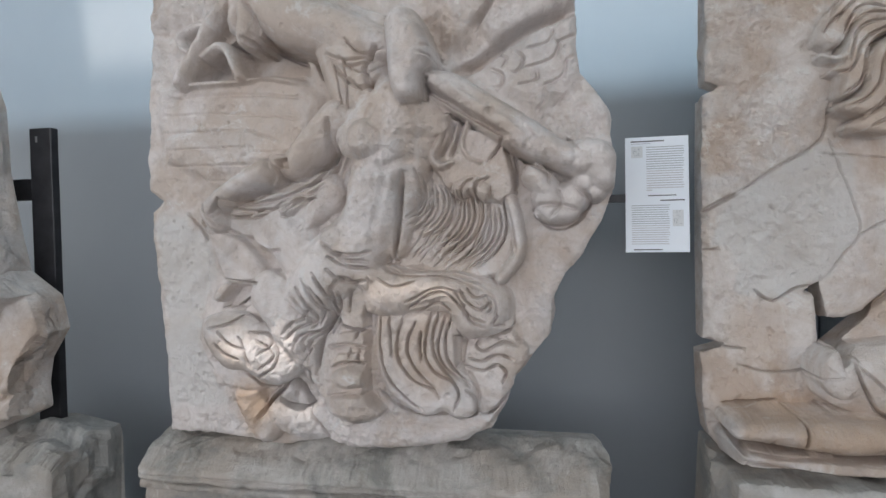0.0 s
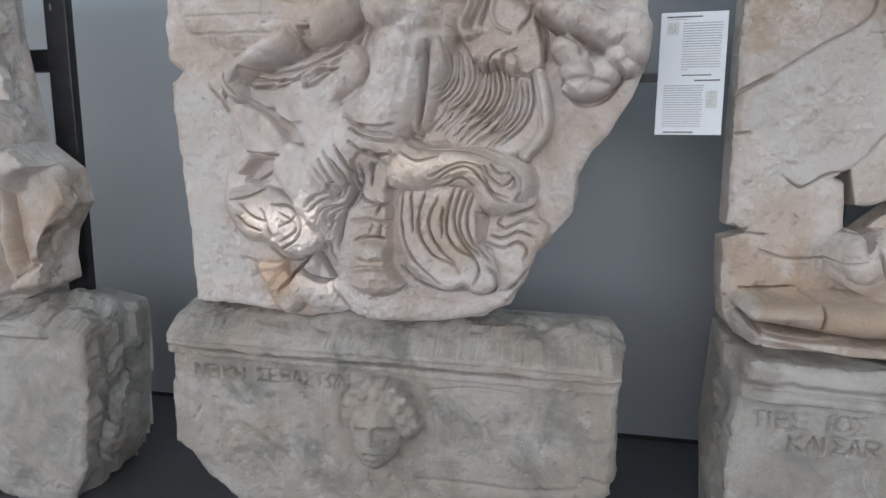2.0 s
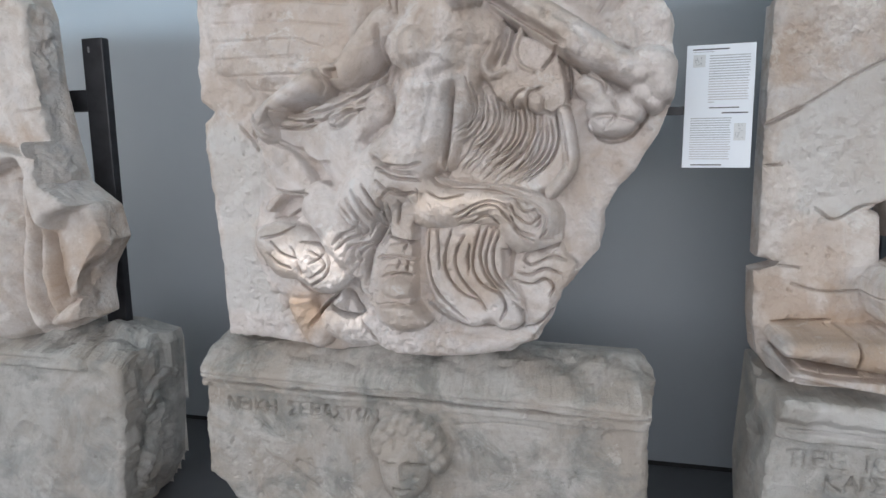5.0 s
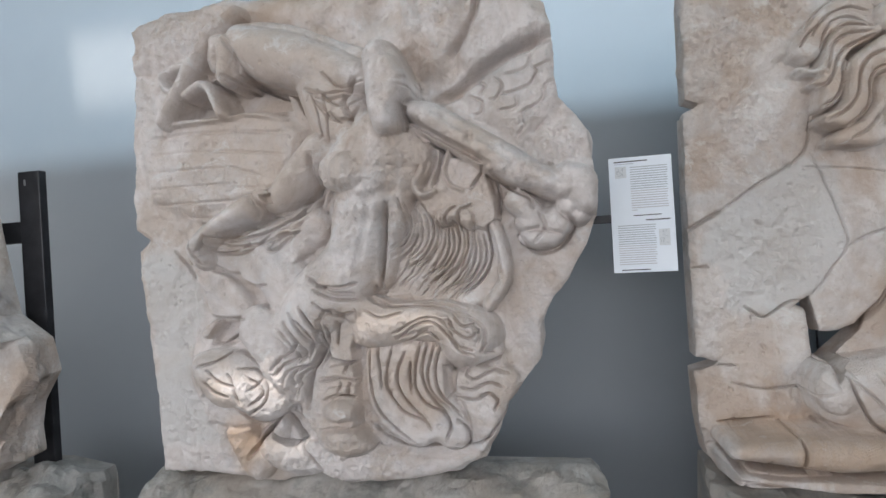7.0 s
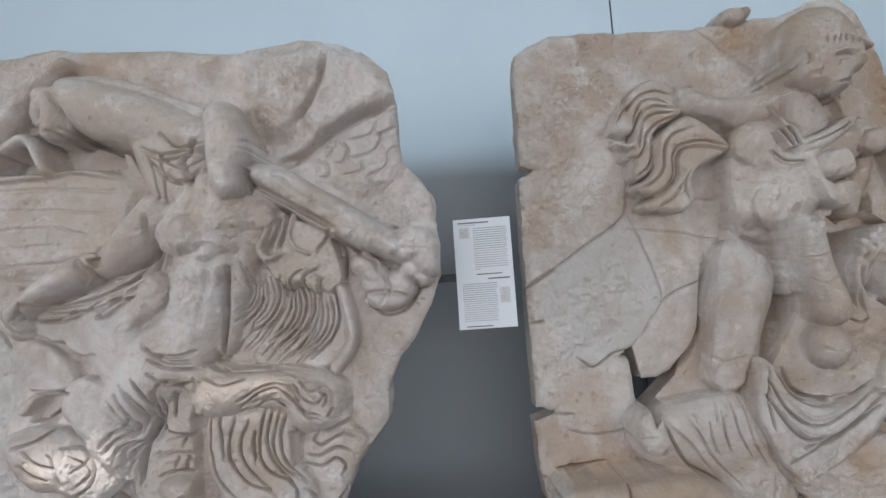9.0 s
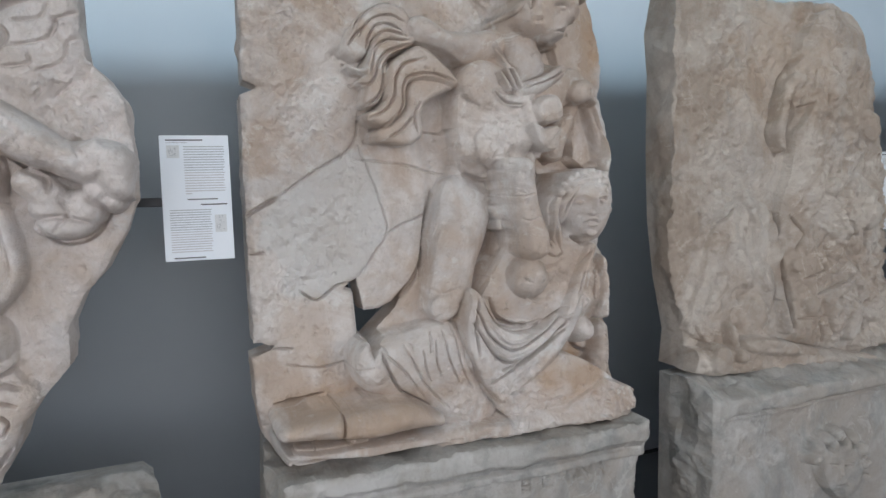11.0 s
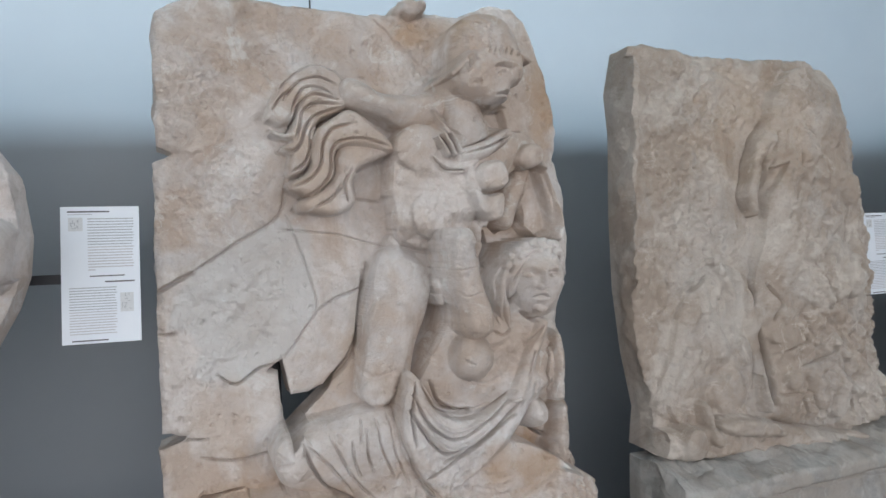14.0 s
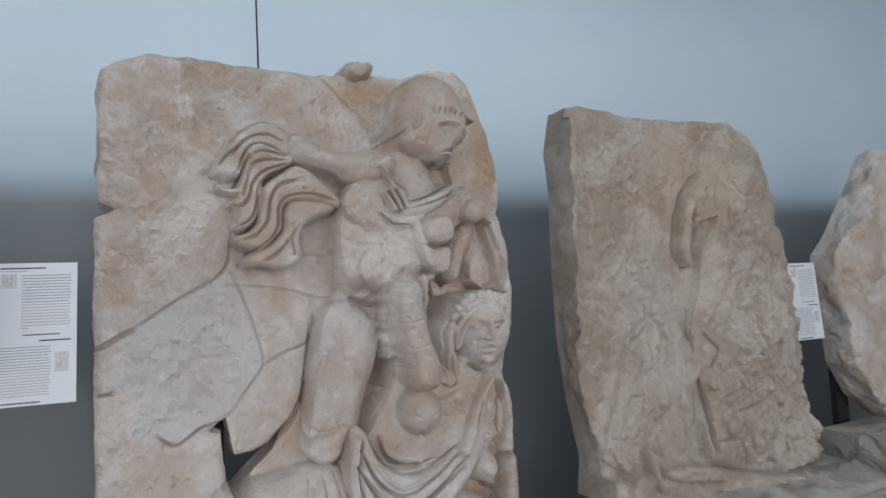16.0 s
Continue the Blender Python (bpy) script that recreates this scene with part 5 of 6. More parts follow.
B.ridge([(1.298, 2.108), (1.326, 2.112)], d=0.008, w=0.0042)
B.ridge([(1.301, 2.091), (1.329, 2.093)], d=0.01, w=0.0047)
B.blob(1.307, 2.076, 0.017, 0.012, 0, h=0.012, lift=0.235, k=0.01)
B.groove([(1.325, 2.108), (1.401, 2.096), (1.437, 2.106)], d=0.019, w=0.0065)
B.sink([(1.294, 2.074), (1.361, 2.088), (1.421, 2.110), (1.450, 2.007), (1.369, 2.011), (1.280, 2.019)], d=0.04, soft=0.0210)
B.limb([(1.191, 1.908, 0.025), (1.266, 1.928, 0.029), (1.338, 1.968, 0.027), (1.366, 1.985, 0.020)], h=0.04, lift=0.165, k=0.008)
B.limb([(1.089, 1.905, 0.015), (1.134, 1.879, 0.023), (1.196, 1.875, 0.025), (1.239, 1.898, 0.021)], h=0.035, lift=0.155, k=0.008)
B.limb([(1.111, 2.062, 0.011), (1.153, 1.996, 0.013), (1.192, 1.929, 0.017), (1.222, 1.861, 0.021), (1.240, 1.794, 0.025)], h=0.035, lift=0.155, k=0.008)
B.groove([(1.204, 1.937), (1.280, 1.964), (1.356, 2.003)], d=0.0133, w=0.0029)
B.groove([(1.202, 1.915), (1.293, 1.942), (1.362, 1.976)], d=0.0133, w=0.0029)
B.groove([(1.112, 2.052), (1.151, 2.009), (1.181, 1.976)], d=0.0133, w=0.0029)
B.groove([(1.334, 1.948), (1.353, 1.983)], d=0.0133, w=0.0029)
B.limb([(1.105, 1.966, 0.007), (1.123, 1.936, 0.009), (1.138, 1.910, 0.009)], h=0.03, lift=0.185, k=0.004)
B.limb([(1.129, 1.978, 0.007), (1.148, 1.944, 0.009), (1.163, 1.912, 0.009)], h=0.03, lift=0.185, k=0.004)
B.limb([(1.154, 1.978, 0.008), (1.173, 1.944, 0.009), (1.184, 1.918, 0.009)], h=0.03, lift=0.185, k=0.004)
B.groove([(1.106, 1.947), (1.113, 1.929)], d=0.0209, w=0.0029)
B.groove([(1.117, 1.972), (1.146, 1.918)], d=0.0209, w=0.0029)
B.groove([(1.147, 1.980), (1.166, 1.917)], d=0.0209, w=0.0029)
B.groove([(1.091, 1.901), (1.132, 1.867), (1.194, 1.859)], d=0.0209, w=0.0029)
B.swell([(1.238, 1.851), (1.276, 1.889), (1.331, 1.893), (1.355, 1.850), (1.348, 1.807), (1.304, 1.792), (1.252, 1.801)], h=0.05, r=0.017, lift=0.165, k=0.004)
B.swell([(1.215, 1.796), (1.272, 1.776), (1.329, 1.781), (1.315, 1.699), (1.260, 1.704), (1.224, 1.745)], h=0.045, r=0.010, lift=0.185, k=0.003)
B.groove([(1.338, 1.808), (1.400, 1.797), (1.444, 1.811)], d=0.0285, w=0.0039)
B.blob(1.469, 1.915, 0.053, 0.044, 20, h=0.05, lift=0.14, k=0.01)
B.sink([(1.439, 1.846), (1.503, 1.879), (1.529, 1.894), (1.494, 1.798), (1.468, 1.704), (1.395, 1.655), (1.373, 1.677), (1.409, 1.790)], d=0.07, soft=0.0210)
B.limb([(1.486, 1.871, 0.038), (1.437, 1.777, 0.042), (1.409, 1.695, 0.037)], h=0.06, lift=0.03, k=0.02)
B.swell([(1.506, 1.897), (1.550, 1.901), (1.594, 1.815), (1.631, 1.686), (1.616, 1.619), (1.556, 1.618), (1.477, 1.659), (1.462, 1.734)], h=0.06, r=0.021, lift=0.06, k=0.006)
B.limb([(1.497, 1.913, 0.010), (1.533, 1.851, 0.014), (1.563, 1.758, 0.016), (1.579, 1.676, 0.016), (1.573, 1.625, 0.014)], h=0.05, lift=0.13, k=0.006)
B.sink([(1.505, 1.874), (1.536, 1.864), (1.574, 1.771), (1.581, 1.667), (1.524, 1.636), (1.473, 1.672), (1.471, 1.754)], d=0.05, soft=0.0168)
B.blob(1.089, 2.432, 0.052, 0.036, 0, h=0.07, lift=0, k=0.01)
B.blob(1.125, 2.441, 0.024, 0.024, 0, h=0.08, lift=0, k=0.01)
B.groove([(1.056, 2.413), (1.093, 2.401), (1.153, 2.423)], d=0.019, w=0.0052)
B.swell([(0.969, 1.652), (1.117, 1.671), (1.262, 1.662), (1.305, 1.605), (1.298, 1.470), (1.258, 1.375), (1.152, 1.395), (1.092, 1.476), (0.994, 1.534)], h=0.08, r=0.067, lift=0.02, k=0.02)
B.swell([(0.931, 1.602), (1.013, 1.620), (1.069, 1.591), (1.095, 1.514), (1.080, 1.413), (1.037, 1.294), (1.007, 1.184), (0.966, 1.122), (0.910, 1.094), (0.862, 1.112), (0.846, 1.161), (0.851, 1.234), (0.870, 1.359), (0.889, 1.474)], h=0.11, r=0.081, lift=0.04, k=0.012)
B.groove([(1.012, 1.623), (1.087, 1.598), (1.158, 1.608)], d=0.0133, w=0.0065)
B.groove([(0.892, 1.536), (0.872, 1.395), (0.851, 1.252)], d=0.019, w=0.0065)
B.blob(0.894, 1.157, 0.057, 0.046, 0, h=0.03, lift=0.122, k=0.04)
B.groove([(0.851, 1.223), (0.883, 1.204), (0.940, 1.219)], d=0.0057, w=0.0078)
B.swell([(1.092, 1.505), (1.126, 1.517), (1.156, 1.498), (1.149, 1.457), (1.125, 1.444), (1.101, 1.463)], h=0.05, r=0.017, lift=0.1, k=0.006)
B.limb([(1.119, 1.449, 0.015), (1.123, 1.425, 0.013)], h=0.04, lift=0.1, k=0.006)
B.sink([(1.103, 1.405), (1.165, 1.413), (1.207, 1.392), (1.150, 1.303), (1.097, 1.239), (1.048, 1.175), (0.985, 1.104), (1.016, 1.188), (1.050, 1.271), (1.079, 1.345)], d=0.09, soft=0.0189)
B.sink([(0.996, 1.666), (1.131, 1.649), (1.156, 1.703), (1.275, 1.705), (1.295, 1.603), (1.189, 1.530), (1.012, 1.587)], d=0.035, soft=0.0420)
B.limb([(1.162, 1.402, 0.023), (1.146, 1.357, 0.023), (1.129, 1.323, 0.015)], h=0.06, lift=0.02, k=0.01)
B.groove([(0.865, 1.362), (0.853, 1.295), (0.813, 1.224), (0.769, 1.181)], d=0.0171, w=0.0052)
B.swell([(1.184, 1.397), (1.221, 1.371), (1.305, 1.329), (1.404, 1.314), (1.483, 1.345), (1.553, 1.325), (1.586, 1.243), (1.578, 1.080), (1.472, 1.039), (1.402, 0.996), (1.280, 1.029), (1.153, 1.044), (1.062, 1.082), (1.018, 1.143), (1.066, 1.231), (1.117, 1.312), (1.155, 1.369)], h=0.15, r=0.145, lift=0.06, k=0.02)
B.swell([(1.100, 1.661), (1.142, 1.674), (1.196, 1.661), (1.205, 1.599), (1.214, 1.537), (1.229, 1.466), (1.252, 1.403), (1.256, 1.330), (1.195, 1.307), (1.148, 1.337), (1.137, 1.408), (1.112, 1.487), (1.102, 1.582)], h=0.11, r=0.035, lift=0.18, k=0.006)
B.limb([(1.229, 1.362, 0.062), (1.264, 1.308, 0.085), (1.337, 1.285, 0.094)], h=0.09, lift=0.13, k=0.05)
B.groove([(1.089, 1.544), (1.131, 1.537), (1.184, 1.546)], d=0.0057, w=0.0039)
B.groove([(1.126, 1.470), (1.149, 1.454), (1.197, 1.463)], d=0.0038, w=0.0039)
B.sink([(1.301, 1.672), (1.344, 1.659), (1.374, 1.547), (1.380, 1.458), (1.351, 1.418), (1.325, 1.450), (1.308, 1.528)], d=0.12, soft=0.0147)
B.limb([(1.270, 1.688, 0.026), (1.282, 1.623, 0.027), (1.277, 1.576, 0.019)], h=0.08, lift=0.04, k=0.01)
B.limb([(1.376, 1.591, 0.026), (1.333, 1.527, 0.028), (1.312, 1.454, 0.030), (1.326, 1.388, 0.030), (1.330, 1.331, 0.024)], h=0.12, lift=0.1, k=0.012)
B.groove([(1.335, 1.554), (1.301, 1.491), (1.296, 1.417), (1.293, 1.344)], d=0.0095, w=0.0034)
B.groove([(1.360, 1.545), (1.322, 1.472), (1.313, 1.399), (1.328, 1.328)], d=0.0095, w=0.0034)
B.limb([(1.441, 1.392, 0.072), (1.404, 1.337, 0.084), (1.353, 1.292, 0.098)], h=0.12, lift=0.1, k=0.04)
B.swell([(1.364, 1.480), (1.369, 1.544), (1.401, 1.584), (1.466, 1.602), (1.525, 1.575), (1.548, 1.513), (1.540, 1.437), (1.513, 1.387), (1.473, 1.362), (1.424, 1.364), (1.385, 1.400)], h=0.13, r=0.069, lift=0.15, k=0.006)
B.swell([(1.331, 1.527), (1.352, 1.585), (1.403, 1.617), (1.486, 1.625), (1.540, 1.606), (1.568, 1.541), (1.568, 1.474), (1.546, 1.427), (1.541, 1.488), (1.518, 1.542), (1.473, 1.569), (1.425, 1.558), (1.395, 1.518), (1.377, 1.461), (1.356, 1.425), (1.335, 1.472)], h=0.1, r=0.042, lift=0.15, k=0.008)
B.blob(1.525, 1.594, 0.019, 0.026, 0, h=0.04, lift=0.19, k=0.01)
B.groove([(1.346, 1.554), (1.372, 1.584), (1.412, 1.594), (1.457, 1.601)], d=0.0095, w=0.0034)
B.groove([(1.331, 1.508), (1.355, 1.548), (1.386, 1.569), (1.441, 1.583)], d=0.0095, w=0.0034)
B.groove([(1.499, 1.601), (1.525, 1.560), (1.523, 1.504)], d=0.0095, w=0.0034)
B.groove([(1.348, 1.462), (1.358, 1.511), (1.381, 1.544)], d=0.0095, w=0.0034)
B.groove([(1.477, 1.617), (1.501, 1.583)], d=0.0095, w=0.0034)
B.groove([(1.415, 1.613), (1.417, 1.576)], d=0.0095, w=0.0034)
B.groove([(1.380, 1.511), (1.393, 1.516), (1.409, 1.507)], d=0.0066, w=0.0052)
B.groove([(1.450, 1.506), (1.469, 1.513), (1.486, 1.507)], d=0.0066, w=0.0052)
B.ridge([(1.374, 1.527), (1.396, 1.534), (1.418, 1.521)], d=0.01, w=0.0059)
B.ridge([(1.444, 1.520), (1.466, 1.529), (1.490, 1.521)], d=0.01, w=0.0059)
B.blob(1.389, 1.505, 0.013, 0.007, 0, h=0.01, lift=0.254, k=0.01)
B.blob(1.460, 1.504, 0.011, 0.007, 0, h=0.01, lift=0.277, k=0.01)
B.ridge([(1.428, 1.524), (1.431, 1.492), (1.433, 1.465)], d=0.022, w=0.0084)
B.blob(1.423, 1.467, 0.013, 0.009, 0, h=0.012, lift=0.279, k=0.01)
B.groove([(1.413, 1.461), (1.414, 1.458)], d=0.0095, w=0.0029)
B.groove([(1.441, 1.459), (1.448, 1.460)], d=0.0085, w=0.0028)
B.groove([(1.404, 1.431), (1.426, 1.437), (1.454, 1.429)], d=0.0095, w=0.0031)
B.ridge([(1.414, 1.421), (1.431, 1.419), (1.447, 1.422)], d=0.012, w=0.0054)
B.ridge([(1.410, 1.443), (1.427, 1.448), (1.449, 1.442)], d=0.008, w=0.0044)
B.blob(1.436, 1.395, 0.024, 0.017, 0, h=0.014, lift=0.25, k=0.01)
B.blob(1.351, 1.570, 0.016, 0.013, 116, h=0.016, lift=0.2, k=0.003)
B.blob(1.369, 1.591, 0.016, 0.013, 32, h=0.016, lift=0.213, k=0.003)
B.blob(1.397, 1.605, 0.016, 0.013, 94, h=0.016, lift=0.215, k=0.003)
B.blob(1.434, 1.614, 0.017, 0.013, 62, h=0.016, lift=0.211, k=0.003)
B.blob(1.473, 1.616, 0.017, 0.013, 30, h=0.016, lift=0.204, k=0.003)
B.blob(1.493, 1.604, 0.017, 0.013, 92, h=0.016, lift=0.221, k=0.003)
B.blob(1.515, 1.578, 0.017, 0.013, 8, h=0.016, lift=0.227, k=0.003)
B.blob(1.537, 1.545, 0.017, 0.013, 86, h=0.016, lift=0.215, k=0.003)
B.blob(1.333, 1.541, 0.016, 0.013, 38, h=0.016, lift=0.209, k=0.003)
B.blob(1.375, 1.569, 0.016, 0.013, 110, h=0.016, lift=0.224, k=0.003)
B.blob(1.415, 1.583, 0.017, 0.013, 78, h=0.016, lift=0.214, k=0.003)
B.blob(1.446, 1.588, 0.017, 0.013, 72, h=0.016, lift=0.226, k=0.003)
B.blob(1.475, 1.578, 0.017, 0.013, 40, h=0.016, lift=0.235, k=0.003)
B.blob(1.480, 1.552, 0.016, 0.013, 50, h=0.016, lift=0.259, k=0.003)
B.blob(1.357, 1.548, 0.016, 0.013, 100, h=0.016, lift=0.218, k=0.003)
B.blob(1.331, 1.505, 0.016, 0.013, 12, h=0.016, lift=0.205, k=0.003)
B.blob(1.343, 1.462, 0.017, 0.013, 80, h=0.016, lift=0.169, k=0.003)
B.blob(1.554, 1.507, 0.017, 0.013, 112, h=0.016, lift=0.197, k=0.003)
B.blob(1.505, 1.471, 0.017, 0.013, 60, h=0.016, lift=0.255, k=0.003)
B.groove([(1.389, 1.376), (1.427, 1.351), (1.496, 1.348)], d=0.0285, w=0.0065)
B.blob(1.195, 1.243, 0.075, 0.078, 0, h=0.09, lift=0.185, k=0.02)
B.blob(1.154, 1.254, 0.009, 0.009, 0, h=0.01, lift=0.258, k=0.01)
B.groove([(1.170, 1.192), (1.209, 1.158), (1.256, 1.151), (1.295, 1.172)], d=0.0057, w=0.0065)
B.groove([(1.273, 1.324), (1.303, 1.311), (1.329, 1.325)], d=0.0114, w=0.0039)
B.groove([(1.341, 1.297), (1.283, 1.272), (1.230, 1.277)], d=0.0038, w=0.0104)
B.limb([(1.453, 1.334, 0.024), (1.416, 1.255, 0.026), (1.377, 1.173, 0.026), (1.344, 1.100, 0.026)], h=0.05, lift=0.2, k=0.01)
B.groove([(1.445, 1.330), (1.415, 1.293), (1.393, 1.266)], d=0.0152, w=0.0034)
B.groove([(1.407, 1.248), (1.379, 1.175)], d=0.0152, w=0.0034)
B.groove([(1.499, 1.244), (1.480, 1.158), (1.503, 1.063)], d=0.0152, w=0.0034)
B.groove([(1.524, 1.279), (1.485, 1.226)], d=0.0152, w=0.0034)
B.limb([(1.523, 1.282, 0.023), (1.528, 1.193, 0.025), (1.527, 1.074, 0.026)], h=0.1, lift=0.12, k=0.01)
B.blob(1.445, 1.018, 0.062, 0.066, 0, h=0.16, lift=0.06, k=0.01)
B.groove([(1.475, 0.982), (1.518, 0.910), (1.581, 0.880), (1.632, 0.907)], d=0.0285, w=0.0065)
B.limb([(1.617, 0.979, 0.034), (1.613, 0.893, 0.042), (1.598, 0.808, 0.051)], h=0.1, lift=0, k=0.02)
B.swell([(0.569, 0.990), (0.597, 1.045), (0.649, 1.074), (0.738, 1.082), (0.847, 1.095), (0.971, 1.082), (0.998, 0.981), (1.045, 0.858), (1.111, 0.765), (1.082, 0.710), (0.990, 0.695), (0.891, 0.713), (0.799, 0.786), (0.737, 0.856), (0.657, 0.872), (0.590, 0.900), (0.568, 0.937)], h=0.13, r=0.092, lift=0.05, k=0.02)
B.blob(0.615, 0.994, 0.060, 0.076, 10, h=0.05, lift=0.146, k=0.04)
B.groove([(0.639, 1.044), (0.662, 0.969), (0.714, 0.886), (0.801, 0.825), (0.872, 0.743)], d=0.019, w=0.0046)
B.groove([(0.593, 0.872), (0.642, 0.830), (0.726, 0.825)], d=0.0285, w=0.0065)
B.groove([(0.788, 1.021), (0.791, 0.969), (0.808, 0.916)], d=0.0095, w=0.0039)
B.groove([(0.837, 1.049), (0.835, 0.981), (0.851, 0.924)], d=0.0095, w=0.0039)
B.groove([(0.875, 1.072), (0.880, 0.993), (0.918, 0.896)], d=0.0095, w=0.0039)
B.groove([(0.914, 1.083), (0.927, 0.967), (0.976, 0.848)], d=0.0095, w=0.0039)
B.groove([(0.652, 1.030), (0.717, 0.961), (0.788, 0.856)], d=0.0095, w=0.0039)
B.groove([(0.725, 1.043), (0.786, 0.915), (0.876, 0.804)], d=0.0095, w=0.0039)
B.groove([(0.828, 1.073), (0.814, 1.017)], d=0.0095, w=0.0039)
B.swell([(0.974, 1.215), (1.008, 1.197), (1.043, 1.140), (1.091, 1.083), (1.233, 1.060), (1.352, 1.125), (1.418, 1.166), (1.418, 1.074), (1.318, 0.934), (1.199, 0.856), (1.069, 0.799), (0.992, 0.887), (0.948, 0.982), (0.944, 1.099)], h=0.07, r=0.036, lift=0.15, k=0.008)
B.limb([(1.377, 1.113, 0.017), (1.333, 1.021, 0.021), (1.269, 0.942, 0.021), (1.174, 0.873, 0.018), (1.062, 0.814, 0.015)], h=0.03, lift=0.195, k=0.006)
B.groove([(1.061, 1.172), (1.087, 1.101), (1.142, 1.073), (1.186, 1.074)], d=0.019, w=0.0044)
B.groove([(1.012, 1.172), (1.063, 1.090), (1.151, 1.062), (1.259, 1.079)], d=0.019, w=0.0044)
B.groove([(1.079, 1.075), (1.143, 1.051), (1.248, 1.059), (1.333, 1.121)], d=0.019, w=0.0044)
B.groove([(0.979, 1.151), (1.032, 1.047), (1.117, 0.991), (1.219, 1.022), (1.346, 1.100)], d=0.019, w=0.0044)
B.groove([(0.967, 1.102), (1.044, 0.978), (1.116, 0.947), (1.219, 0.975), (1.351, 1.069)], d=0.019, w=0.0044)
B.groove([(1.014, 0.872), (1.112, 0.917), (1.235, 0.976), (1.340, 1.041)], d=0.019, w=0.0044)
B.groove([(0.950, 1.006), (0.989, 0.899), (1.056, 0.812)], d=0.019, w=0.0044)
B.groove([(0.969, 1.197), (0.943, 1.096), (0.951, 0.977)], d=0.019, w=0.0044)
B.groove([(0.991, 1.184), (0.974, 1.087), (0.982, 0.990)], d=0.019, w=0.0044)
B.groove([(1.075, 0.921), (1.182, 0.950), (1.300, 1.012)], d=0.019, w=0.0044)
B.ridge([(1.076, 1.121), (1.133, 1.087), (1.226, 1.070)], d=0.014, w=0.0059)
B.ridge([(1.019, 1.112), (1.075, 1.037), (1.130, 1.018), (1.230, 1.042), (1.329, 1.090)], d=0.014, w=0.0059)
B.ridge([(0.998, 1.069), (1.073, 0.974), (1.133, 0.967), (1.235, 0.999)], d=0.014, w=0.0059)
B.limb([(0.306, 0.828, 0.025), (0.379, 0.828, 0.033), (0.469, 0.822, 0.040), (0.595, 0.818, 0.051), (0.712, 0.818, 0.048), (0.824, 0.784, 0.024)], h=0.08, lift=0.19, k=0.008)
B.groove([(0.491, 0.865), (0.479, 0.759)], d=0.0209, w=0.0039)
B.groove([(0.302, 0.863), (0.385, 0.869), (0.476, 0.877)], d=0.0209, w=0.0039)
B.groove([(0.304, 0.772), (0.423, 0.752), (0.566, 0.750), (0.703, 0.749), (0.865, 0.741)], d=0.0209, w=0.0039)
B.groove([(0.393, 0.808), (0.395, 0.758)], d=0.0209, w=0.0039)
B.groove([(0.398, 0.783), (0.476, 0.768)], d=0.0209, w=0.0039)
B.swell([(1.063, 0.792), (1.186, 0.860), (1.337, 0.937), (1.518, 0.852), (1.639, 0.730), (1.665, 0.673), (1.425, 0.671), (1.184, 0.694)], h=0.04, r=0.074, lift=0.17, k=0.02)
B.groove([(.251, 1.508), (.298, 1.535), (.354, 1.564)], d=0.0228, w=.006)
B.groove([(.354, 1.564), (.478, 1.646), (.616, 1.732), (.648, 1.851)], d=0.0095, w=.004)
B.groove([(.614, 1.689), (.718, 1.678), (.827, 1.661), (.901, 1.637), (.969, 1.624)], d=0.0076, w=.004)
B.groove([(.642, 1.732), (.68, 1.629), (.719, 1.504), (.728, 1.423), (.676, 1.344), (.624, 1.272)], d=0.0076, w=.004)
B.groove([(.728, 1.423), (.8, 1.457), (.886, 1.491), (.903, 1.573)], d=0.0095, w=.004)
B.groove([(.894, 1.444), (.861, 1.334), (.806, 1.234), (.75, 1.173)], d=0.0152, w=.004)
B.groove([(.591, 1.256), (.539, 1.249), (.469, 1.207), (.413, 1.241)], d=0.0152, w=.004)
B.groove([(.357, .993), (.438, .972), (.542, .976), (.605, .992)], d=0.0114, w=.004)
B.groove([(.312, 1.052), (.377, 1.048)], d=0.019, w=.004)
B.groove([(.257, 1.381), (.303, 1.382)], d=0.0152, w=.004)
B.patch([(.354, 1.564), (.478, 1.646), (.616, 1.723), (.718, 1.678), (.728, 1.423), (.624, 1.272), (.539, 1.249), (.452, 1.199), (.341, 1.244), (.361, 1.311), (.318, 1.381), (.273, 1.392), (.295, 1.499)], soft=.02)
B.stain(1.15, 2.36, .16, .07, .55)
B.stain(1.6, 2.1, .06, .2, .45)
B.stain(1.36, .86, .16, .10, .6)
B.stain(.55, .84, .25, .07, .3)
B.stain(.42, 1.1, .09, .14, .3)
for cx0, cz0, r0, amp in ((.40, 2.12, .13, .016), (.47, 1.86, .14, .014), (.36, 1.72, .12, .008), (1.1, 2.3, .2, .01), (1.58, .74, .2, .02), (1.1, .72, .3, .014), (.5, .9, .2, .006)):
    B.H -= amp * np.clip(1.1 - ((B.X - cx0) ** 2 + (B.Z - cz0) ** 2) / r0 ** 2, 0, 1) * np.abs(fbm(B.X, B.Z, 26, 311, 4)) * 2
B.chip(90, 0.035, 0.007)
B.chip(420, 0.011, 0.006)
tagged(B.build("relief_slab", MARBLE_B), "cracked cream marble relief of a helmeted figure above a fallen one", "relief", "carved reliefs")

Q = Carving([(.27, .70), (.5, .695), (1.0, .68), (1.60, .655), (1.66, .66), (1.63, .40), (1.62, -.105), (.27, -.105), (.245, .3)], -0.25, 0.22, 0.0042, 15, rough=0.008, broken=0.016)
Q.plate([(.2, .75), (1.8, .70), (1.8, .515), (.2, .57)], .030, .008)
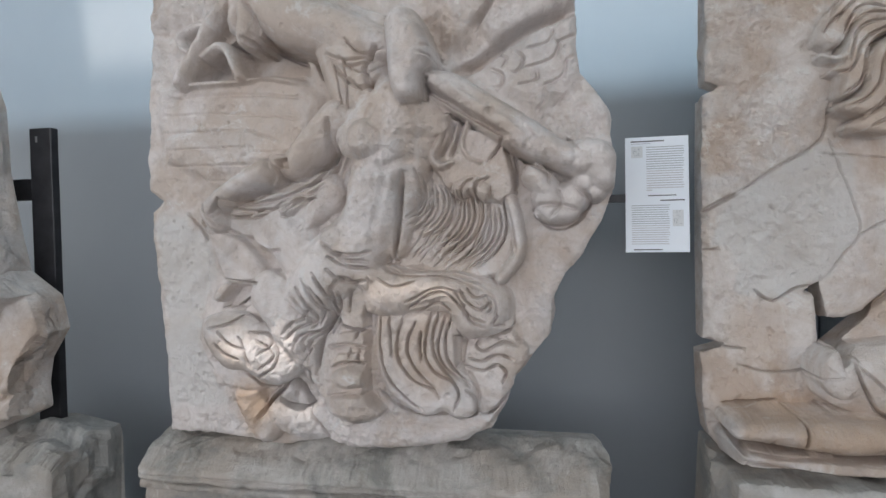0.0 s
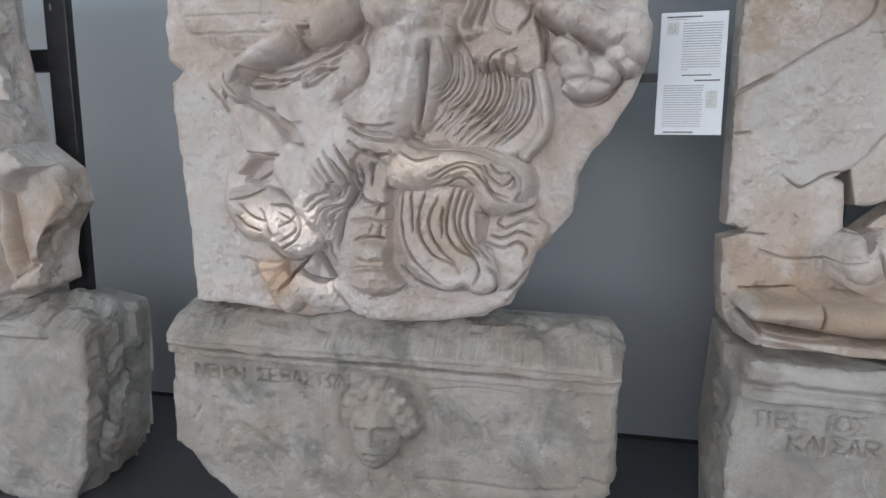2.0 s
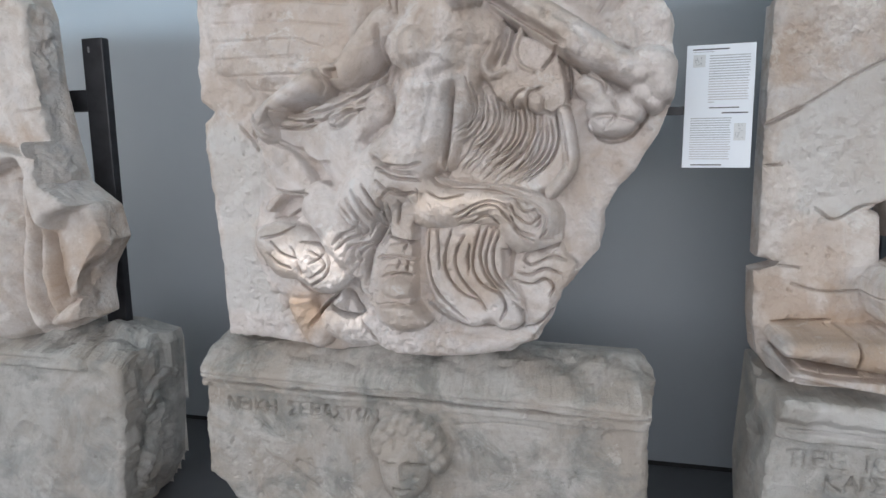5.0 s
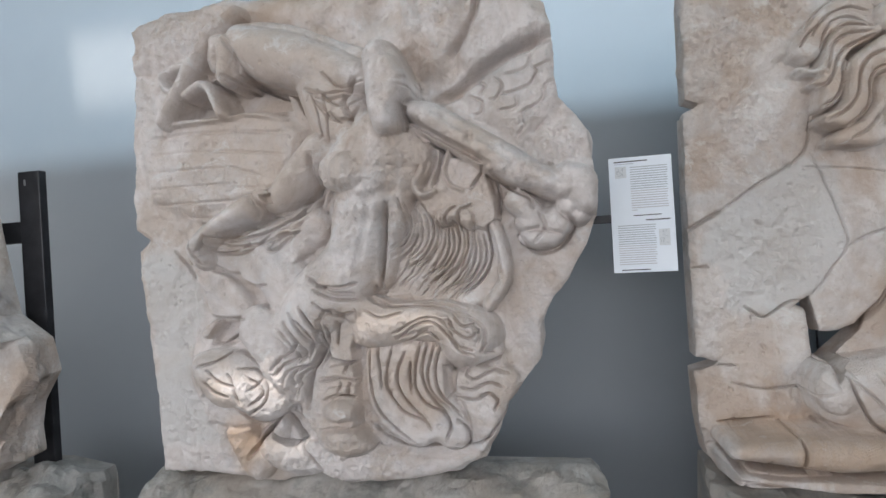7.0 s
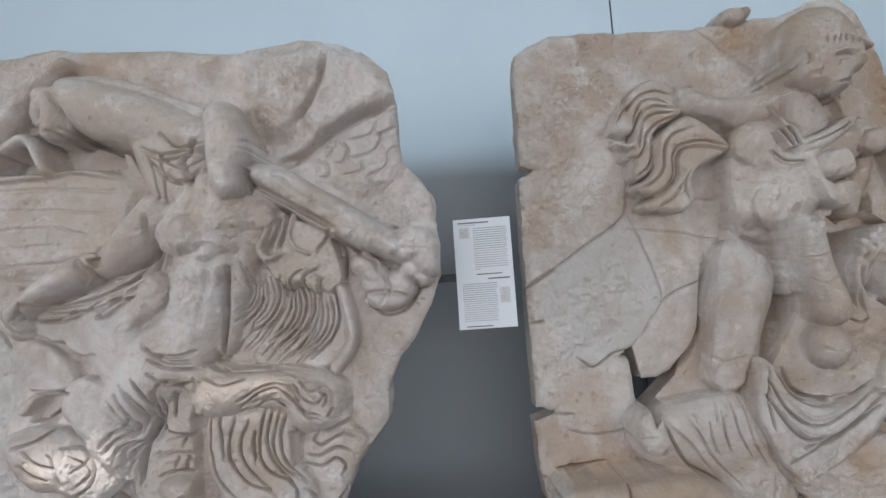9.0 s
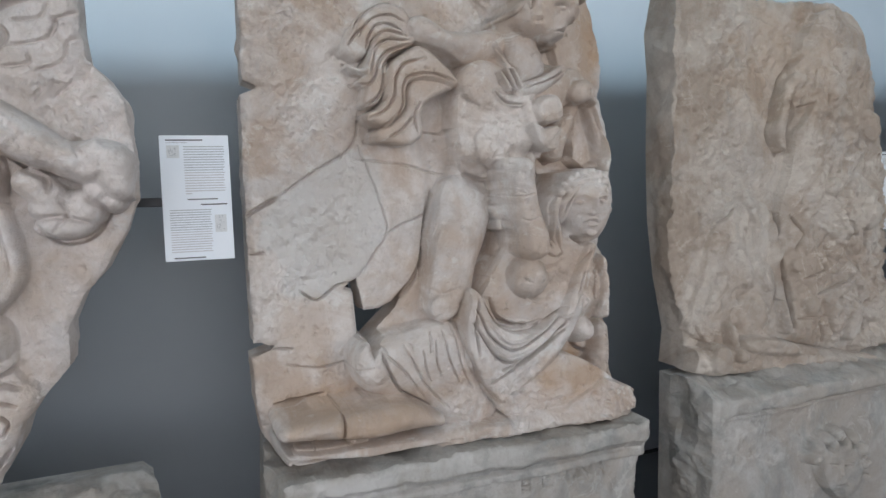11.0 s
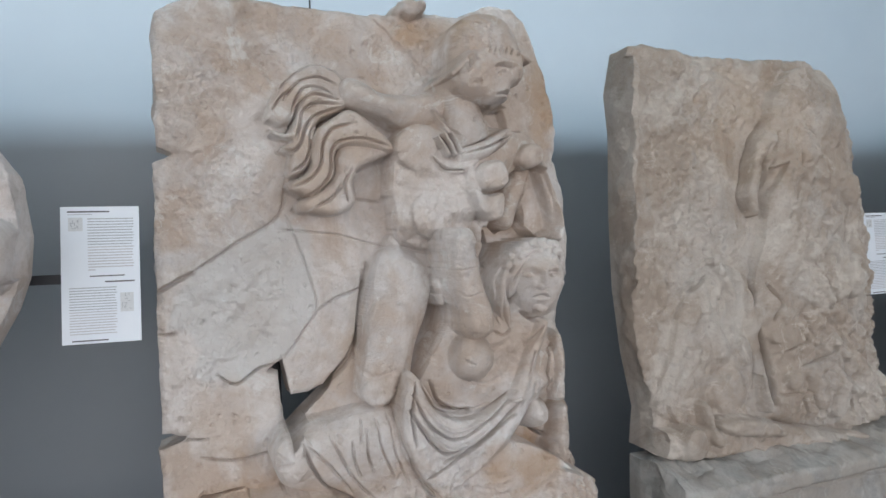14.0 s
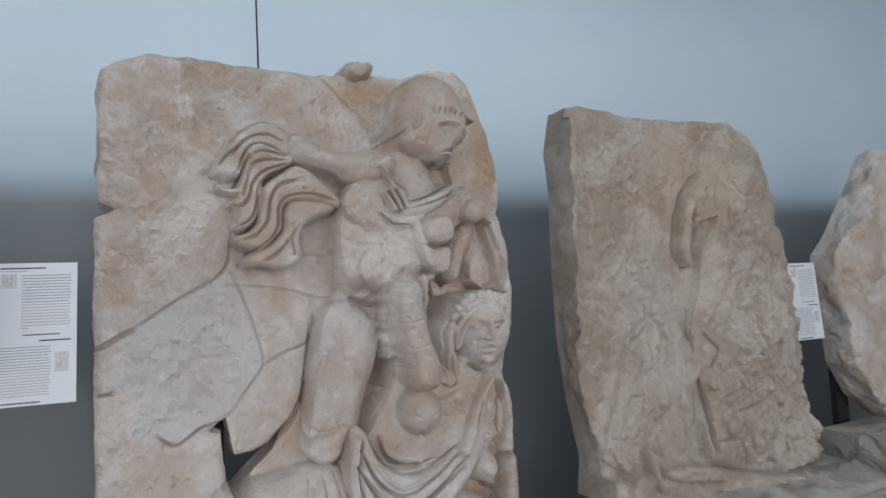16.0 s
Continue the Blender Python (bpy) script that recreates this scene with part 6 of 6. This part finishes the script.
Q.plate([(.2, .75), (1.8, .70), (1.8, .575), (.2, .63)], .055, .03)
Q.groove([(.3, .60), (.8, .585), (1.62, .56)], .014, .006)

Q.inscribe("TIBEPIOS", .31, .475, .05, -.004)
Q.inscribe("KAISAR", .42, .405, .05, -.004)
Q.inscribe("BPETTANIA", 1.12, .47, .045, -.004)
Q.patch([(.38, .68), (.6, .66), (.65, .58), (.35, .57)], .03)
Q.chip(80, 0.04, 0.006)
tagged(Q.build("statue_base", STONE_Q, side_rough=0.03), "pale moulded stone base with two cut Greek inscriptions", "stone base", "inscribed bases")

# ---- worn relief slab, and its base ----
C = Carving([(2.0, 2.37), (2.08, 2.385), (2.3, 2.36), (2.65, 2.36), (2.97, 2.38), (3.12, 2.33), (3.20, 2.21), (3.29, 2.04), (3.28, 1.93), (3.37, 1.64), (3.40, 1.29), (3.41, 1.01), (3.47, .80),
             (3.5, .70), (3.2, .66), (2.8, .68), (2.4, .70), (2.12, .72), (2.03, .75), (2.05, .9), (2.0, 1.14), (1.97, 1.4), (1.965, 1.7), (1.975, 2.03), (1.96, 2.2)],
            -0.05, 0.08, 0.0042, 23, rough=0.020, broken=0.012)
C.plate([(1.927, 2.309), (2.007, 2.338), (1.985, 1.824), (1.97, 1.424), (1.965, .986), (1.911, .994), (1.903, 1.648)], h=.05, soft=.02)
C.swell([(2.684, 2.084), (2.768, 2.246), (2.885, 2.329), (3.042, 2.317), (3.130, 2.224), (3.197, 2.043), (3.221, 1.820), (3.269, 1.597), (3.270, 1.352), (3.263, 1.058), (3.324, 0.729), (2.672, 0.792), (2.646, 0.986), (2.589, 1.209), (2.572, 1.405), (2.650, 1.623), (2.661, 1.902)], h=0.09, r=0.158, lift=0, k=0.03)
C.swell([(2.204, 1.339), (2.270, 1.438), (2.410, 1.483), (2.553, 1.410), (2.603, 1.230), (2.661, 1.029), (2.671, 0.787), (2.082, 0.886), (2.129, 1.143)], h=0.045, r=0.061, lift=0, k=0.02)
C.limb([(2.730, 2.045, 0.034), (2.639, 1.952, 0.033), (2.586, 1.813, 0.033), (2.596, 1.700, 0.023)], h=0.035, lift=0.03, k=0.008)
C.sink([(2.675, 1.881), (2.757, 1.900), (2.719, 1.836), (2.674, 1.774), (2.658, 1.673), (2.645, 1.724)], d=0.03, soft=0.0126)
C.groove([(2.706, 2.110), (2.623, 2.005), (2.579, 1.903), (2.545, 1.764), (2.595, 1.671)], d=0.0238, w=0.0065)
C.groove([(2.234, 1.379), (2.310, 1.436)], d=0.019, w=0.0052)
C.groove([(2.563, 1.401), (2.582, 1.234), (2.630, 1.061), (2.644, 0.868)], d=0.0333, w=0.0091)
C.groove([(2.726, 2.042), (2.702, 1.952)], d=0.0114, w=0.0039)
C.groove([(2.767, 2.049), (2.748, 1.950)], d=0.0114, w=0.0039)
C.groove([(2.814, 2.055), (2.842, 1.976), (2.822, 1.885)], d=0.0133, w=0.0052)
C.groove([(2.870, 2.069), (2.920, 2.017)], d=0.0114, w=0.0039)
C.groove([(2.696, 1.927), (2.685, 1.852)], d=0.0114, w=0.0039)
C.groove([(1.915, 1.946), (1.934, 1.832), (1.950, 1.697)], d=0.0095, w=0.0052)
C.groove([(2.621, 1.390), (2.693, 1.300), (2.659, 1.230)], d=0.0142, w=0.0052)
C.groove([(2.827, 1.513), (2.959, 1.378), (3.059, 1.267)], d=0.0114, w=0.0052)
C.groove([(3.115, 1.817), (3.105, 1.498), (3.107, 1.185)], d=0.0142, w=0.0078)
C.swell([(1.933, 0.766), (1.967, 0.845), (2.202, 0.834), (2.481, 0.828), (2.717, 0.775), (3.011, 0.701), (3.371, 0.633), (3.382, 0.534), (2.726, 0.654), (1.948, 0.730)], h=0.06, r=0.036, lift=0.05, k=0.015)
C.limb([(2.240, 0.925, 0.020), (2.268, 0.824, 0.023)], h=0.06, lift=0.05, k=0.008)
C.limb([(2.557, 0.999, 0.012), (2.569, 0.865, 0.014)], h=0.05, lift=0.06, k=0.006)
C.swell([(2.305, 0.855), (2.428, 0.859), (2.660, 0.788), (2.595, 0.759), (2.338, 0.800)], h=0.05, r=0.023, lift=0.1, k=0.008)
C.groove([(2.793, 0.892), (2.836, 0.775)], d=0.0171, w=0.0044)
C.groove([(2.844, 0.887), (2.888, 0.770)], d=0.0171, w=0.0044)
C.groove([(2.901, 0.881), (2.946, 0.763)], d=0.0171, w=0.0044)
C.groove([(2.953, 0.876), (2.999, 0.756)], d=0.0171, w=0.0044)
C.groove([(3.066, 0.864), (3.115, 0.742)], d=0.0171, w=0.0044)
C.groove([(3.126, 0.857), (3.176, 0.734)], d=0.0171, w=0.0044)
C.groove([(2.663, 0.909), (2.841, 0.908)], d=0.0152, w=0.0052)
C.groove([(2.549, 1.102), (2.552, 0.960)], d=0.0152, w=0.0052)
C.groove([(2.698, 1.094), (2.923, 1.153)], d=0.0152, w=0.0052)
C.groove([(2.793, 1.014), (2.966, 1.074), (3.032, 1.171)], d=0.0152, w=0.0052)
C.groove([(2.082, 0.933), (2.135, 0.840)], d=0.0152, w=0.0052)
C.H += np.clip((C.X - 2.55) * 2.2, 0.15, 1) * np.clip((2.1 - C.Z) * 1.2, 0.1, 1) * (0.05 * np.abs(fbm(C.X, C.Z * 0.6, 9, 301)) + 0.035 * fbm(C.X, C.Z, 16, 302))
C.H += np.clip((1.35 - C.Z) * 1.6, 0, 1) * 0.07 * np.abs(fbm(C.X, C.Z, 7, 303))
rng = random.Random(77)
for _ in range(46):
    u = rng.random()
    bx, bz = (2.2 + 0.5 * u + rng.uniform(-.12, .12), 1.15 + rng.uniform(-.42, .28)) if rng.random() < 0.5 else (2.85 + 0.35 * u, rng.uniform(.85, 2.0))
    C.blob(bx, bz, rng.uniform(.02, .06), rng.uniform(.03, .11), rng.uniform(-40, 40), h=rng.uniform(.012, .04), lift=float(C.H[np.searchsorted(C.x, bx) - 1, np.searchsorted(C.z, bz) - 1]) - .008, k=.02)
for _ in range(26):
    bx, bz = rng.uniform(2.75, 3.3), rng.uniform(.95, 2.05)
    C.groove([(bx, bz), (bx + rng.uniform(-.04, .05), bz - .05), (bx + rng.uniform(-.06, .07), bz - rng.uniform(.09, .16))], rng.uniform(.003, .007), rng.uniform(.005, .010))
C.stain(2.6, 2.1, .3, .25, .25)
C.chip(110, 0.04, 0.006)
C.chip(300, 0.016, 0.007)
tagged(C.build("relief_slab", MARBLE_C, side_rough=0.014), "brown weather-worn marble relief with barely readable figures", "relief", "carved reliefs")

R = Carving([(2.0, .68), (2.4, .67), (3.6, .63), (3.6, -.105), (1.98, -.105), (1.99, .3)], -0.28, 0.04, 0.0055, 27, rough=0.008, broken=0.016)
R.plate([(2.03, .75), (3.9, .70), (3.9, .545), (2.03, .575)], .022, .008)
R.plate([(2.05, .75), (3.9, .70), (3.9, .58), (2.05, .605)], .04, .02)
R.groove([(2.05, .595), (2.8, .58), (3.6, .565)], .012, .006)
R.swell([(2.572, 0.352), (2.656, 0.377), (2.804, 0.328), (2.854, 0.232), (2.813, 0.140), (2.725, 0.104), (2.631, 0.176), (2.578, 0.271)], h=0.05, r=0.051, lift=0.02, k=0.004)
R.blob(2.544, 0.388, 0.034, 0.027, 68, h=0.05, lift=0.03, k=0.004)
R.blob(2.593, 0.418, 0.034, 0.027, 0, h=0.05, lift=0.03, k=0.004)
R.blob(2.672, 0.425, 0.034, 0.028, 78, h=0.05, lift=0.03, k=0.004)
R.blob(2.763, 0.391, 0.035, 0.028, 80, h=0.05, lift=0.03, k=0.004)
R.blob(2.831, 0.323, 0.035, 0.028, 26, h=0.05, lift=0.03, k=0.004)
R.blob(2.528, 0.341, 0.034, 0.027, 26, h=0.05, lift=0.03, k=0.004)
R.blob(2.851, 0.257, 0.036, 0.029, 54, h=0.05, lift=0.03, k=0.004)
R.blob(2.629, 0.383, 0.034, 0.027, 70, h=0.05, lift=0.03, k=0.004)
R.blob(2.717, 0.370, 0.035, 0.028, 72, h=0.05, lift=0.03, k=0.004)
R.groove([(2.805, 0.281), (2.949, 0.259)], d=0.0133, w=0.0039)
R.groove([(2.823, 0.225), (2.960, 0.205)], d=0.0133, w=0.0039)
R.groove([(2.842, 0.185), (2.967, 0.152)], d=0.0133, w=0.0039)
R.groove([(2.599, 0.306), (2.652, 0.289)], d=0.0133, w=0.0039)
R.groove([(2.696, 0.282), (2.757, 0.279)], d=0.0133, w=0.0039)
R.groove([(2.646, 0.196), (2.724, 0.187)], d=0.0133, w=0.0039)
R.ridge([(2.674, 0.306), (2.676, 0.238)], d=0.012, w=0.0067)
R.chip(90, 0.04, 0.006)
tagged(R.build("statue_base", STONE_Q, side_rough=0.03, rise=0.04), "pale stone base with moulded top and small carved head", "stone base", "inscribed bases")

# ---- draped relief and base by the post ----
L = Carving([(-3.3, 2.5), (-2.60, 2.45), (-2.48, 2.15), (-2.43, 2.01), (-2.42, 1.75), (-2.37, 1.48), (-2.34, 1.35), (-2.20, 1.25), (-2.17, 1.12), (-2.25, 1.0), (-2.27, .9), (-2.26, .80),
             (-2.45, .72), (-2.6, .69), (-3.0, .68), (-3.4, .68)], -0.15, -0.04, 0.0065, 31, rough=0.02, broken=0.02)
L.swell([(-3.259, 2.207), (-2.322, 1.986), (-2.261, 1.828), (-2.270, 1.629), (-2.251, 1.526), (-2.239, 1.400), (-2.206, 1.311), (-2.109, 1.230), (-2.098, 1.121), (-2.176, 0.940), (-2.198, 0.824), (-2.367, 0.756), (-2.718, 0.720), (-3.705, 0.643)], h=0.06, r=0.077, lift=0, k=0.01)
L.swell([(-2.616, 1.505), (-2.465, 1.462), (-2.314, 1.440), (-2.254, 1.419), (-2.243, 1.337), (-2.227, 1.263), (-2.317, 1.216), (-2.354, 1.166), (-2.392, 1.202), (-2.404, 1.295), (-2.437, 1.404), (-2.495, 1.442), (-2.642, 1.380)], h=0.06, r=0.020, lift=0.1, k=0.004)
L.swell([(-2.382, 1.503), (-2.314, 1.531), (-2.255, 1.513), (-2.225, 1.457), (-2.263, 1.436), (-2.367, 1.445)], h=0.05, r=0.015, lift=0.15, k=0.004)
L.groove([(-2.280, 1.506), (-2.239, 1.476), (-2.238, 1.447)], d=0.0133, w=0.0039)
L.swell([(-2.293, 1.623), (-2.221, 1.601), (-2.204, 1.521), (-2.187, 1.440), (-2.175, 1.354), (-2.136, 1.310), (-2.203, 1.241), (-2.211, 1.283), (-2.253, 1.249), (-2.271, 1.327), (-2.278, 1.410), (-2.350, 1.441), (-2.358, 1.544)], h=0.05, r=0.017, lift=0.07, k=0.005)
L.limb([(-2.466, 1.358, 0.017), (-2.456, 1.209, 0.026), (-2.475, 1.032, 0.031), (-2.480, 0.896, 0.038), (-2.464, 0.781, 0.036)], h=0.07, lift=0.06, k=0.008)
L.limb([(-2.420, 1.165, 0.011), (-2.405, 1.032, 0.020), (-2.396, 0.897, 0.025), (-2.374, 0.829, 0.018)], h=0.05, lift=0.06, k=0.006)
L.groove([(-2.530, 1.358), (-2.513, 1.206), (-2.566, 1.046), (-2.598, 0.964)], d=0.057, w=0.0091)
L.groove([(-2.430, 1.142), (-2.426, 1.033), (-2.427, 0.909)], d=0.0285, w=0.0065)
L.groove([(-2.394, 1.142), (-2.369, 1.021), (-2.357, 0.876)], d=0.0333, w=0.0078)
L.groove([(-2.510, 1.632), (-2.458, 1.627), (-2.404, 1.637)], d=0.0133, w=0.0039)
L.groove([(-2.217, 1.600), (-2.194, 1.500), (-2.183, 1.399)], d=0.0114, w=0.0039)
L.swell([(-2.270, 0.985), (-2.221, 1.047), (-2.150, 1.086), (-2.067, 1.114), (-2.063, 1.067), (-2.121, 0.977), (-2.167, 0.915), (-2.258, 0.889), (-2.324, 0.897)], h=0.06, r=0.027, lift=0.05, k=0.004)
L.swell([(-2.427, 0.773), (-2.369, 0.839), (-2.268, 0.883), (-2.171, 0.909), (-2.127, 0.940), (-2.141, 0.843), (-2.311, 0.779)], h=0.05, r=0.028, lift=0.06, k=0.004)
L.groove([(-2.268, 0.993), (-2.214, 1.073), (-2.163, 1.123)], d=0.019, w=0.0039)
L.groove([(-2.394, 0.802), (-2.348, 0.849), (-2.317, 0.880)], d=0.019, w=0.0044)
L.groove([(-2.264, 0.802), (-2.199, 0.863), (-2.126, 0.905)], d=0.019, w=0.0044)
L.limb([(-2.786, 1.445, 0.132), (-2.698, 1.206, 0.156), (-2.650, 1.028, 0.136), (-2.668, 0.795, 0.115)], h=0.12, lift=0.03, k=0.03)
L.stain(-2.378, 1.006, 0.050, 0.135, 0.4)
L.chip(60, 0.05, 0.010)
tagged(L.build("relief_slab", MARBLE_B, side_rough=0.03), "broken cream marble relief of a draped figure", "relief", "carved reliefs")
K = Carving([(-3.6, .70), (-2.3, .66), (-2.10, .62), (-2.09, .58), (-2.11, .25), (-2.13, .05), (-2.22, -.105), (-2.6, -.105), (-3.6, -.105)], -0.26, 0.17, 0.006, 37, rough=0.008, broken=0.016)
K.plate([(-3.7, .75), (-2.27, .70), (-2.24, .60), (-3.7, .625)], .03, .008)
K.groove([(-3.6, .655), (-2.28, .635)], .012, .007)
K.blob(-2.78, .38, .07, .09, 0, h=.05, k=.02)
K.chip(70, 0.06, 0.012)
tagged(K.build("statue_base", STONE_Q, side_rough=0.05, back_scale=0.97, rise=0.06), "rough-sided pale stone base with a broken corner", "stone base", "inscribed bases")

# ---- last relief and base ----
D = Carving([(3.920, 1.72), (4.060, 1.84), (4.220, 2.03), (4.310, 2.13), (4.460, 2.34), (5.220, 2.36), (5.420, 1.5), (5.220, .74), (4.370, .74), (4.120, .9), (3.980, 1.1), (3.960, 1.3), (3.900, 1.55)],
            0.05, 0.2, 0.008, 43, rough=0.014, broken=0.02)
D.limb([(3.895, 1.381, .072), (4.080, 1.246, .15), (4.136, .935, .153)], h=.05, lift=0, k=.04)
D.limb([(4.153, 2.025, .114), (4.264, 1.706, .155)], h=.06, lift=0, k=.04)
D.chip(50, 0.06, 0.012)
tagged(D.build("relief_slab", MARBLE_B, side_rough=0.03), "rounded cream marble relief fragment", "relief", "carved reliefs")
M = Carving([(3.80, .70), (5.3, .68), (5.3, -.105), (3.82, -.105)], -0.26, 0.16, 0.012, 47, rough=0.01, broken=0.02)
M.plate([(3.7, .75), (5.5, .75), (5.5, .58), (3.7, .58)], .03, .01)
tagged(M.build("statue_base", STONE_P, side_rough=0.03, rise=0.05), "grey stone base with a moulded top", "stone base", "inscribed bases")


# ---- steel posts that carry the reliefs ----
def steel_post(x, y, top, arm_to, arm_z, label):
    root = tagged(new("steel_post"), label, "post", "steel posts")
    root.location = (x, y, PLINTH_Z)
    h = top - PLINTH_Z
    part("upright", boxes(((-0.055, -0.02, 0), (0.05, 0.02, h), 0.005)), STEEL, root)
    part("foot_plate", boxes(((-0.09, -0.06, 0), (0.09, 0.1, 0.012), 0.003)), STEEL, root)
    a, b = sorted((0.0, arm_to - x))
    part("arm", boxes(((a, -0.012, arm_z - PLINTH_Z - 0.045), (b, 0.03, arm_z - PLINTH_Z + 0.045), 0.004)), STEEL, root)
    bolt = bmesh.new()
    bmesh.ops.create_cone(bolt, segments=8, radius1=0.006, radius2=0.006, depth=0.07, cap_ends=True, matrix=pose(-0.03, -0.05, 1.36, 90))
    part("bolt", bolt, EDGE, root)
    slot = boxes(((-0.024, -0.0225, h - 0.06), (-0.016, -0.0195, h - 0.035)))
    part("slot", slot, EDGE, root)
    return root


steel_post(-2.36, 0.07, 1.945, -2.62, 1.69, "dark painted steel post with a side arm and bolt")
steel_post(0.585, 0.24, 1.70, 0.48, 1.60, "dark painted steel post standing behind the cracked relief")
steel_post(4.145, 0.24, 1.815, 4.3, 1.66, "dark painted steel post behind the rounded relief")
steel_post(-0.60, 0.04, 0.82, -0.70, 0.77, "short dark steel post behind the winged relief")


# ---- information sheets ----
def info_sheet(corner, turn_z, tilt, roll, width, height, label, arm):
    root = tagged(new("information_sheet"), label, "sign", "information sheets")
    root.matrix_world = pose(*corner, tilt, roll, turn_z)
    part("board", boxes(((0, 0, 0), (width, 0.006, height), 0.0015)), PAPER, root)
    y0, y1 = -0.0012, 0.0005

    def bar(name, x0, x1, z0, z1, mat):
        part(name, boxes(((x0 * width, y0, z0 * height), (x1 * width, y1, z1 * height))), mat, root)

    rng = random.Random(4)
    bar("heading", 0.09, 0.62, 0.957, 0.967, INK_BLACK)
    bar("subheading", 0.09, 0.40, 0.940, 0.944, INK)
    for x0, x1, z0, z1 in ((0.10, 0.28, 0.82, 0.92), (0.74, 0.91, 0.22, 0.36)):
        bar("sketch_ground", x0, x1, z0, z1, PAPER_GREY)
        for _ in range(13):
            cx0, cz0 = rng.uniform(x0 + 0.02, x1 - 0.05), rng.uniform(z0 + 0.01, z1 - 0.02)
            wx, wz = (rng.uniform(0.02, 0.06), 0.004) if rng.random() < 0.5 else (0.008, rng.uniform(0.012, 0.03))
            part("sketch_stroke", boxes(((cx0 * width, -0.002, cz0 * height), (min(cx0 + wx, x1) * width, y0 + 0.0001, min(cz0 + wz, z1) * height))), INK, root)
    for i in range(19):
        z = 0.905 - i * 0.0208
        bar("text_line", 0.34, 0.93 - (0.5 if i == 18 else rng.uniform(0, 0.03)), z, z + 0.0075, INK if i < 10 else INK_RED)
    bar("signature", 0.36, 0.80, 0.484, 0.492, INK_BLACK)
    bar("heading", 0.55, 0.93, 0.440, 0.450, INK_BLACK)
    for i in range(18):
        z = 0.400 - i * 0.0195
        bar("text_line", 0.10, 0.70 - rng.uniform(0, 0.03), z, z + 0.007, INK if i < 9 else INK_RED)
    bar("signature", 0.13, 0.58, 0.018, 0.027, INK_BLACK)
    part("bracket", boxes(((-arm, 0.007, height * 0.44), (width * 0.4, 0.016, height * 0.44 + 0.028), 0.002)), STEEL, root, "black flat steel bracket")
    return root


info_sheet((0.0, 0.0, 1.377), -5, -5, 0.6, 0.208, 0.40, "white printed information sheet on a black bracket", 0.10)
info_sheet((3.49, 0.03, 1.27), -3, -4, 0.5, 0.215, 0.41, "white printed information sheet beside the worn relief", 0.12)
